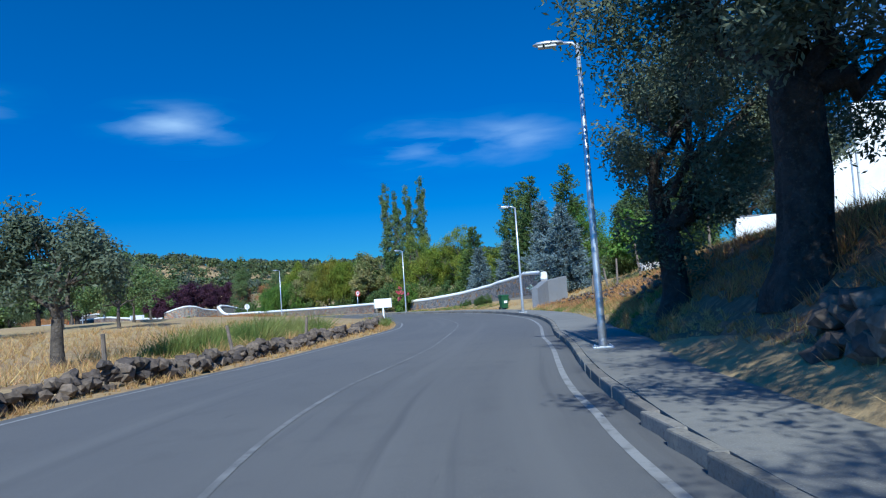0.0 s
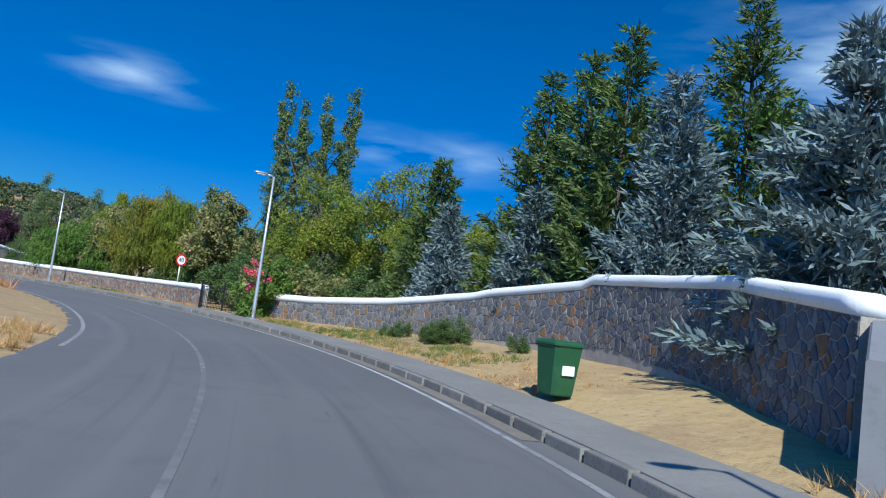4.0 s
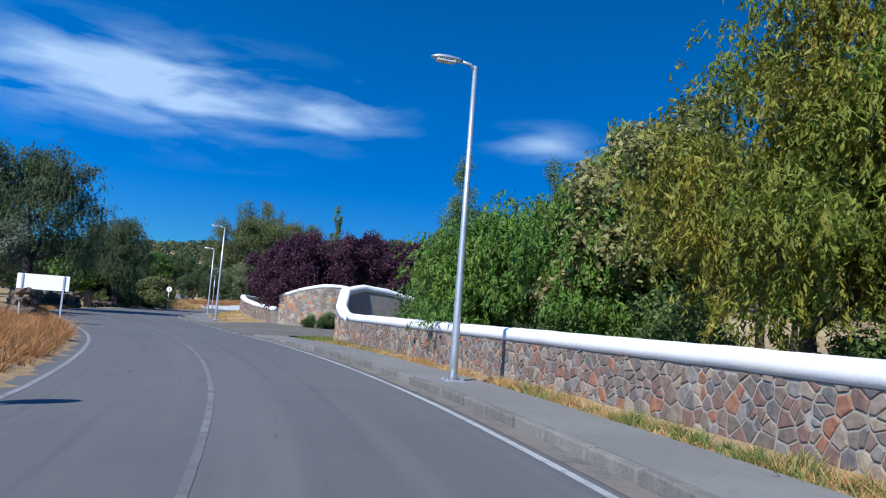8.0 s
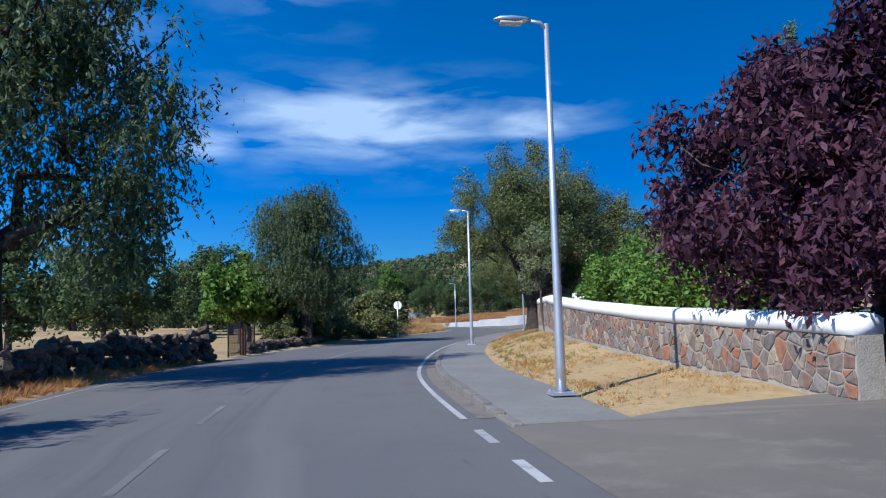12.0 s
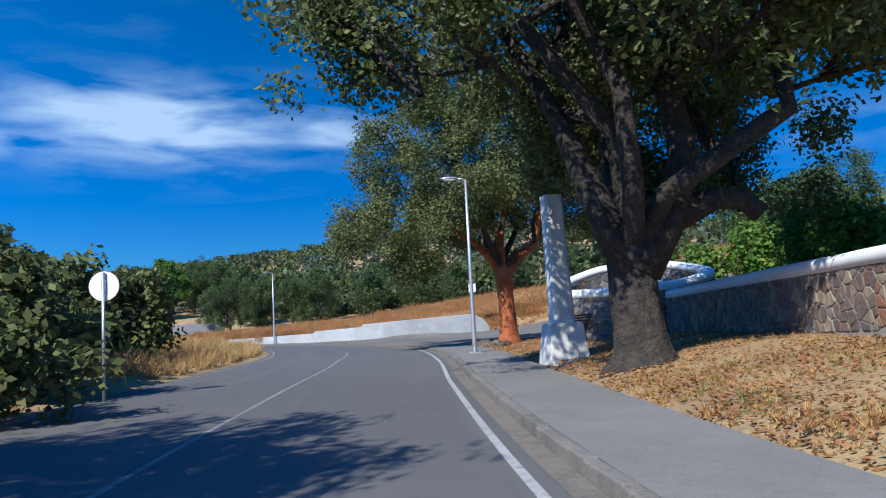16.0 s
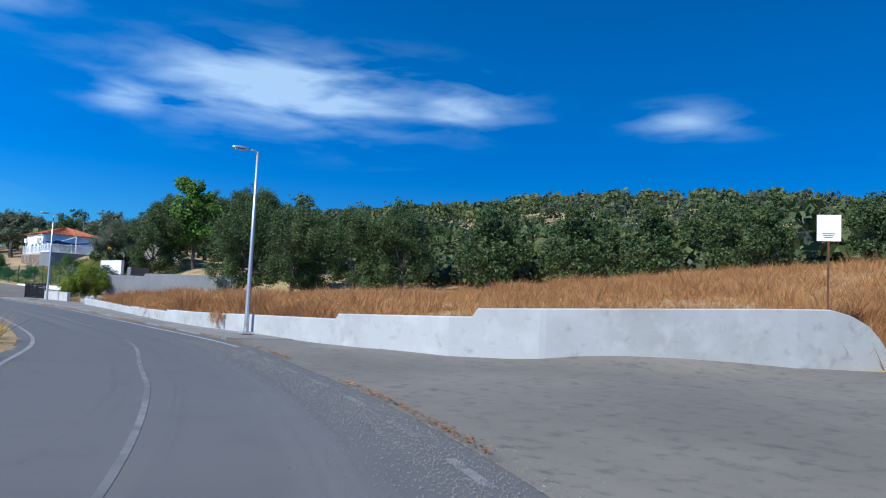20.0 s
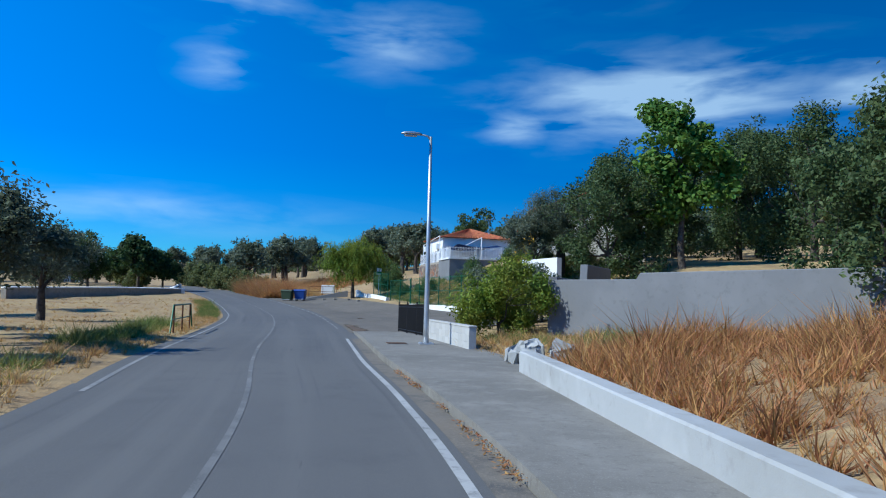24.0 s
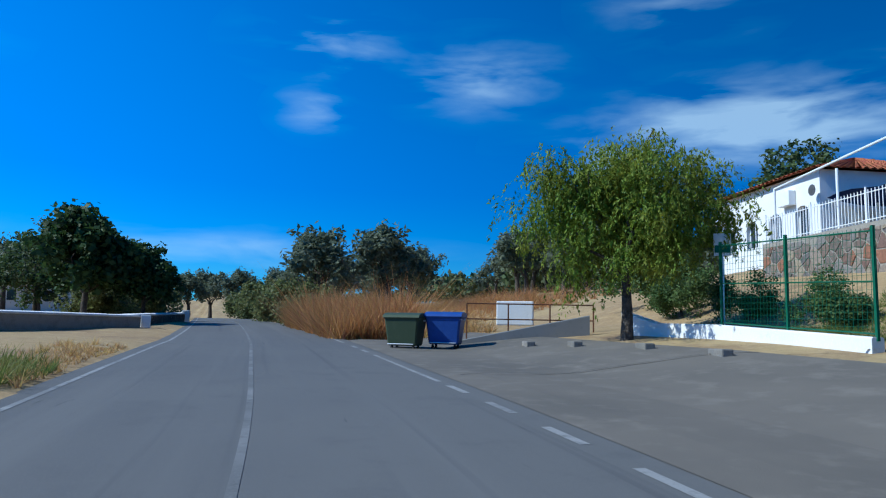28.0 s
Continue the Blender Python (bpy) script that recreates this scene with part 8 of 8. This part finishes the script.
for s, d in ((303.8, 8.9), (306.3, 8.8), (308.6, 8.2), (310.2, 7.6)):
    o = thing("kerb_lump", None, "dark stone parking block on the forecourt", "parking block", "parking blocks", m=at(s, d, 80, .02))
    part("lump", box(-.3, .3, -.12, .12, -.05, .16, .03), KERB, o)
for s, d in ((288.0, 5.0), (263.6, 3.0), (228.1, 3.2)):
    o = thing("drain_cover", None, "dark cast-iron drain cover", "drain cover", m=at(s, d, 0, .07 if s > 280 else 0, None if s > 280 else float(far_walk_z(s)) + .01))
    part("frame", box(-.32, .32, -.25, .25, -.02, .004, .002), KERB, o)
    if s < 240:
        o.matrix_world = o.matrix_world @ Matrix.Diagonal((.6, .6, 1, 1))
    for k in range(6):
        part("bar", box(-.28, .28, -.2 + k * .075, -.165 + k * .075, .004, .016), RUST, o)
# grey retaining wall behind the bushes
plain_wall("grey_retaining_wall", "plain grey rendered retaining wall behind bushes", [(-168.5, 200), (-164, 196.2), (-160, 192.6)], along((0, .8), (1, .4)), along((0, 3.1), (.55, 3.0), (.56, 2.3), (1, 2.3)), .3, GREYWALL)
plain_wall("grey_retaining_wall", "plain grey rendered retaining wall behind bushes", [(-160, 192.6), (-154, 195.4), (-149.5, 197.6)], along((0, .4), (1, .8)), along((0, 2.2), (.3, 2.2), (.301, 2.4), (1, 2.5)), .3, GREYWALL)
# low wall and far house beyond the park
stone_wall("low dark stone wall with a pale flat coping and white end", [(-219.4, 179.2), (-212, 176.4), (-206, 173.6), (-196, 168)], along((0, .8), (1, .4)), along((0, 1.95), (.5, 1.85), (1, 1.6)), BASALT, 71, .32, face=-1, cap=.1)
stone_wall("low dark stone wall along the climbing road", [(-236, 178.6), (-220.6, 178.4)], along((0, 1.5), (1, 1.1)), along((0, 2.45), (1, 2.0)), BASALT, 72, .32, face=1, cap=.1)
o = thing("wall_end_pier", None, "small whitewashed pier at the end of the low wall", "pier", m=pose(-219.9, 179.5, 1.0, 0, 0, 10))
part("pier", box(-.22, .22, -.2, .2, -.3, .95, .03), WHITEWASH, o)
o = thing("wall_end_pier", None, "small whitewashed pier where the low wall meets the road", "pier", m=pose(-236.4, 178.8, 1.6, 0, 0, 10))
part("pier", box(-.3, .3, -.25, .25, -.3, 1.0, .03), WHITEWASH, o)
fz = float(height(-275, 160))
far_house = thing("farm_house", None, "small white house with an orange tile roof beyond the trees", "house", m=pose(-272, 158, fz, 0, 0, 12))
block("wall", -5, 5, -4, 4, -.5, 2.8, WHITEWASH, far_house)
tiled_roof("roof", far_house, ((5.3, -4.3, 2.8), (5.3, 4.3, 2.8), (0, 4.3, 4.4), (0, -4.3, 4.4)), 12, 30)
tiled_roof("roof", far_house, ((-5.3, 4.3, 2.8), (-5.3, -4.3, 2.8), (0, -4.3, 4.4), (0, 4.3, 4.4)), 12, 30)
for y in (-1.5, 1.8):
    part("window", box(5.0, 5.03, y - .4, y + .4, 1.0, 2.1, .004), WINDOW, far_house)

# trees beside the wing, and the grey olive in front of its gable
tree("olive_tree", "olive_a", spot(-176.6, 201.6, 30, -.6), "grey-green olive tree on the grassy school bank", seed=2, scale=.72)
tree("dark_pine", "dark_near", spot(-176.5, 216.5, 20), "tall dark evergreen behind the school wing", "tree", "", 36, scale=1.3)
tree("dark_pine", "dark_near", spot(-196, 221, 120), "dark evergreen behind the school roof", "tree", "", 36, scale=1.1)
tree("dark_pine", "dark_far", spot(-206, 222, 60), "dark evergreen behind the school roof", "tree", "", 43, scale=1.3)
tree("dark_pine", "dark_far", spot(-222, 214, 10), "dark evergreen behind the school roof", "tree", "", 43, scale=1.1)
# damp mud stain along the yard's edge, and the pale apron by the railing
MUD = material("damp_mud", (.125, .088, .058), .75, [(2, 5, (.15, .115, .08), .45, .65), (14, 4, (.075, .05, .034), .5, .7)], [(20, .3, .01)])
mn, ml = MUD.node_tree.nodes, MUD.node_tree.links
shade_ = [n for n in mn if n.type == "BSDF_PRINCIPLED"][0]
out_ = [n for n in mn if n.type == "OUTPUT_MATERIAL"][0]
cover, clear, blend_, grit_, sum_, ramp_ = mn.new("ShaderNodeAttribute"), mn.new("ShaderNodeBsdfTransparent"), mn.new("ShaderNodeMixShader"), mn.new("ShaderNodeTexNoise"), mn.new("ShaderNodeMath"), mn.new("ShaderNodeMapRange")
cover.attribute_name = "cover"
grit_.inputs["Scale"].default_value, grit_.inputs["Detail"].default_value = 5.0, 6.0
ramp_.inputs["From Min"].default_value, ramp_.inputs["From Max"].default_value = .55, .95
ml.new(cover.outputs["Fac"], sum_.inputs[0])
ml.new(grit_.outputs["Fac"], sum_.inputs[1])
ml.new(sum_.outputs[0], ramp_.inputs["Value"])
ml.new(ramp_.outputs["Result"], blend_.inputs["Fac"])
ml.new(clear.outputs[0], blend_.inputs[1])
ml.new(shade_.outputs[0], blend_.inputs[2])
ml.new(blend_.outputs[0], out_.inputs["Surface"])
ss = np.linspace(272.0, 280.6, 90)
wob = np.array([noise.noise(Vector((q * .9, 3.3, 0))) + .5 * noise.noise(Vector((q * 3.1, 5.3, 0))) + .35 * noise.noise(Vector((q * 8, 1.3, 0))) for q in ss])
rows_, cov_ = [], []
for k in range(9):
    u_ = k / 8
    out_w = .30 + np.interp(ss, [272, 273, 275, 277.5, 280.6], [.62, .58, .45, .4, .25]) + wob * .1
    P_ = place(ss, kerb_line(ss) + .02 + u_ * out_w)
    P_[:, 2] = np.maximum(np.array([float(height(p[0], p[1])) for p in P_]), road_z(ss) - .03) + .075
    rows_.append(P_)
    cov_.append(np.clip(np.interp(u_, [0, .14, .55, 1], [.1, .6, .45, -.1]) + np.interp(ss, [272, 272.8, 278, 280.6], [-.5, 0, 0, -.5]), -.6, 1))
n_ = len(ss)
i_ = np.arange(n_ - 1)
me = mesh_np("mud_stain", np.vstack(rows_), np.vstack([np.stack([k * n_ + i_, (k + 1) * n_ + i_, (k + 1) * n_ + i_ + 1, k * n_ + i_ + 1], 1) for k in range(8)]), MUD)
me.attributes.new("cover", "FLOAT", "POINT").data.foreach_set("value", np.concatenate(cov_).astype(np.float32))
thing("mud_stain", me, "damp dark mud stain along the yard's edge", "stain", kind="structure")


# tar seams and joints
TAR = material("dark_tar", (.035, .034, .034), .8, [(6, 5, (.055, .054, .052), .45, .65)], [(40, .3, .006)])


def seam(name, label, rows, width, lift, mat, seed):
    """A thin wandering strip over the ground along rows of (s, d)."""
    rows = np.array(rows, float)
    t_ = np.linspace(0, len(rows) - 1, 14 * len(rows))
    s_, d_ = np.interp(t_, np.arange(len(rows)), rows[:, 0]), np.interp(t_, np.arange(len(rows)), rows[:, 1])
    P_ = place(s_, d_)
    g_ = np.gradient(P_[:, :2], axis=0)
    g_ /= np.maximum(np.hypot(g_[:, 0], g_[:, 1]), 1e-6)[:, None]
    nn = np.stack([-g_[:, 1], g_[:, 0]], 1)
    w_ = np.array([noise.noise(Vector((q * .8, seed, 0))) for q in t_ * 6])[:, None]
    wd = width * (.6 + .5 * np.abs(np.array([noise.noise(Vector((q * 2.1, seed + 4, 0))) for q in t_ * 6])))[:, None]
    P_[:, :2] += nn * w_ * .12
    P_[:, 2] = np.maximum(np.array([float(height(p[0], p[1])) for p in P_]), road_z(s_) - .03) + lift
    A_, B_ = P_.copy(), P_.copy()
    A_[:, :2] += nn * wd
    B_[:, :2] -= nn * wd
    n_ = len(P_)
    i_ = np.arange(n_ - 1)
    thing(name, mesh_np(name, np.vstack([A_, B_]), np.stack([i_, n_ + i_, n_ + i_ + 1, i_ + 1], 1), mat), label, "seam", kind="structure")


seam("yard_joint", "dark open joint across the concrete forecourt", [(304.6, 3.7), (304.4, 6), (304.0, 9), (302, 11)], .03, .085, TAR, 1)
seam("yard_joint", "dark crack along the concrete forecourt", [(296, 5.2), (290, 5.8), (284, 6.0), (278, 6.6)], .014, .08, TAR, 2)
seam("yard_joint", "dark crack along the concrete forecourt", [(288, 8.6), (284, 8.2), (280, 8.8)], .01, .08, TAR, 3)
# dry weeds hanging over the white wall
rh = np.random.default_rng(77)
for s_, d_, z_, n_ in ((231.2, 3.34, .64, 260), (230.9, 3.4, .7, 200), (238.5, 2.75, .5, 90), (236.6, 2.9, .5, 60)):
    c_ = place(s_, d_ - .08, z_)
    V, F = leaf_cloud([(0, 0, 0), (.15, .1, .02), (-.15, .05, .05), (0, 0, -.12)], .26, n_, .12, rh, slim=.12, strand=.4)
    thing("hanging_weed", mesh_np("hanging_weed", V, F, REDSTRAW), "dry weeds hanging over the white wall", "weed", "hanging weeds", m=pose(c_[0], c_[1], c_[2], 0, 0, 0))

for x, y, k, name_ in ((-172.2, 202.3, 1.0, "dark evergreen between the school wing and the grey wall"), (-174.8, 205.6, 1.05, "dark evergreen between the school wing and the grey wall"), (-181.5, 213.5, 1.2, "dark evergreen behind the end of the school wing"), (-175.5, 214, 1.15, "leafy dark green tree above the grey wall"), (-167.5, 212, 1.2, "leafy dark green tree above the grey wall"), (-89.7, 178.5, 1.05, "dark green tree beside the rising side road"), (-84, 182, 1.1, "dark green tree beside the rising side road"), (-80, 190, 1.2, "dark green tree beside the rising side road")):
    tree("roadside_tree", "dark_near", spot(x, y, x * 33), name_, "tree", "", 36, scale=k)

# dry straw and leaf debris swept against the footway's edge
rd = np.random.default_rng(83)
n_ = 5200
s_ = rd.uniform(196, 258, n_)
keep = np.array([noise.noise(Vector((q * .35, 2.2, 0))) + .5 * noise.noise(Vector((q * 1.3, 6.2, 0))) for q in s_]) > -.05
s_ = s_[keep]
n_ = len(s_)
P_ = place(s_, kerb_line(s_) - .02 + rd.normal(0, .055, n_))
P_[:, 2] = road_z(s_) + rd.uniform(.015, .05, n_)
a_ = rd.normal(0, 1, (n_, 3)) * np.array([1, 1, .25])
a_ /= np.linalg.norm(a_, axis=1, keepdims=True)
b_ = np.cross(a_, np.array([0, 0, 1.0]) + rd.normal(0, .3, (n_, 3)))
b_ /= np.linalg.norm(b_, axis=1, keepdims=True)
V = np.stack([P_ - a_ * .035, P_ + b_ * .01, P_ + a_ * .035, P_ - b_ * .01], 1).reshape(-1, 3)
q = np.arange(n_)[:, None] * 4
thing("straw_debris", mesh_np("straw_debris", V, np.hstack([q, q + 1, q + 2, q + 3]), DRYLEAF), "dry straw and leaf debris along the footway's edge", "debris", kind="stuff")

# loose pale gravel strewn along the road's edge at the junction
PEBBLE = material("pale_gravel", (.21, .195, .17), .95, [(9, 4, (.15, .14, .12), .45, .65)], island=.3)
rg = np.random.default_rng(81)
n_ = 16000
s_ = rg.uniform(199, 226, n_)
d_ = right_line(s_) - .15 + rg.normal(0, .42, n_) + np.interp(s_, [199, 212, 226], [.5, 0, -.3])
P_ = place(s_, d_)
P_[:, 2] = road_z(s_) + np.where(d_ > kerb_line(s_) - .1, .03, .002)
k_ = rg.uniform(.004, .011, n_)[:, None]
a_ = rg.uniform(0, 2 * math.pi, n_)
V = []
for q in range(3):
    V.append(P_ + np.stack([np.cos(a_ + q * 2.1), np.sin(a_ + q * 2.1), np.zeros(n_)], 1) * k_)
V.append(P_ + np.array([0, 0, 1.0]) * k_ * .9)
V = np.stack(V, 1).reshape(-1, 3)
q = np.arange(n_)[:, None] * 4
F = np.vstack([np.hstack([q, q + 1, q + 3]), np.hstack([q + 1, q + 2, q + 3]), np.hstack([q + 2, q, q + 3])])
thing("loose_gravel", mesh_np("loose_gravel", V, F, PEBBLE), "loose pale gravel strewn over the junction asphalt", "gravel", kind="stuff")
tree("olive_tree", "olive_a", spot(28.5, 75.2, 70), "large olive tree behind the white house", seed=2, scale=1.4)
for x, y, k in ((20.5, 71.5, 1.15), (17.0, 67.5, 1.05), (33.5, 80, 1.45), (24.5, 78, 1.3)):
    tree("roadside_tree", "dark_near", spot(x, y, x * 33), "dark green tree beside the white house", "tree", "", 36, scale=k)
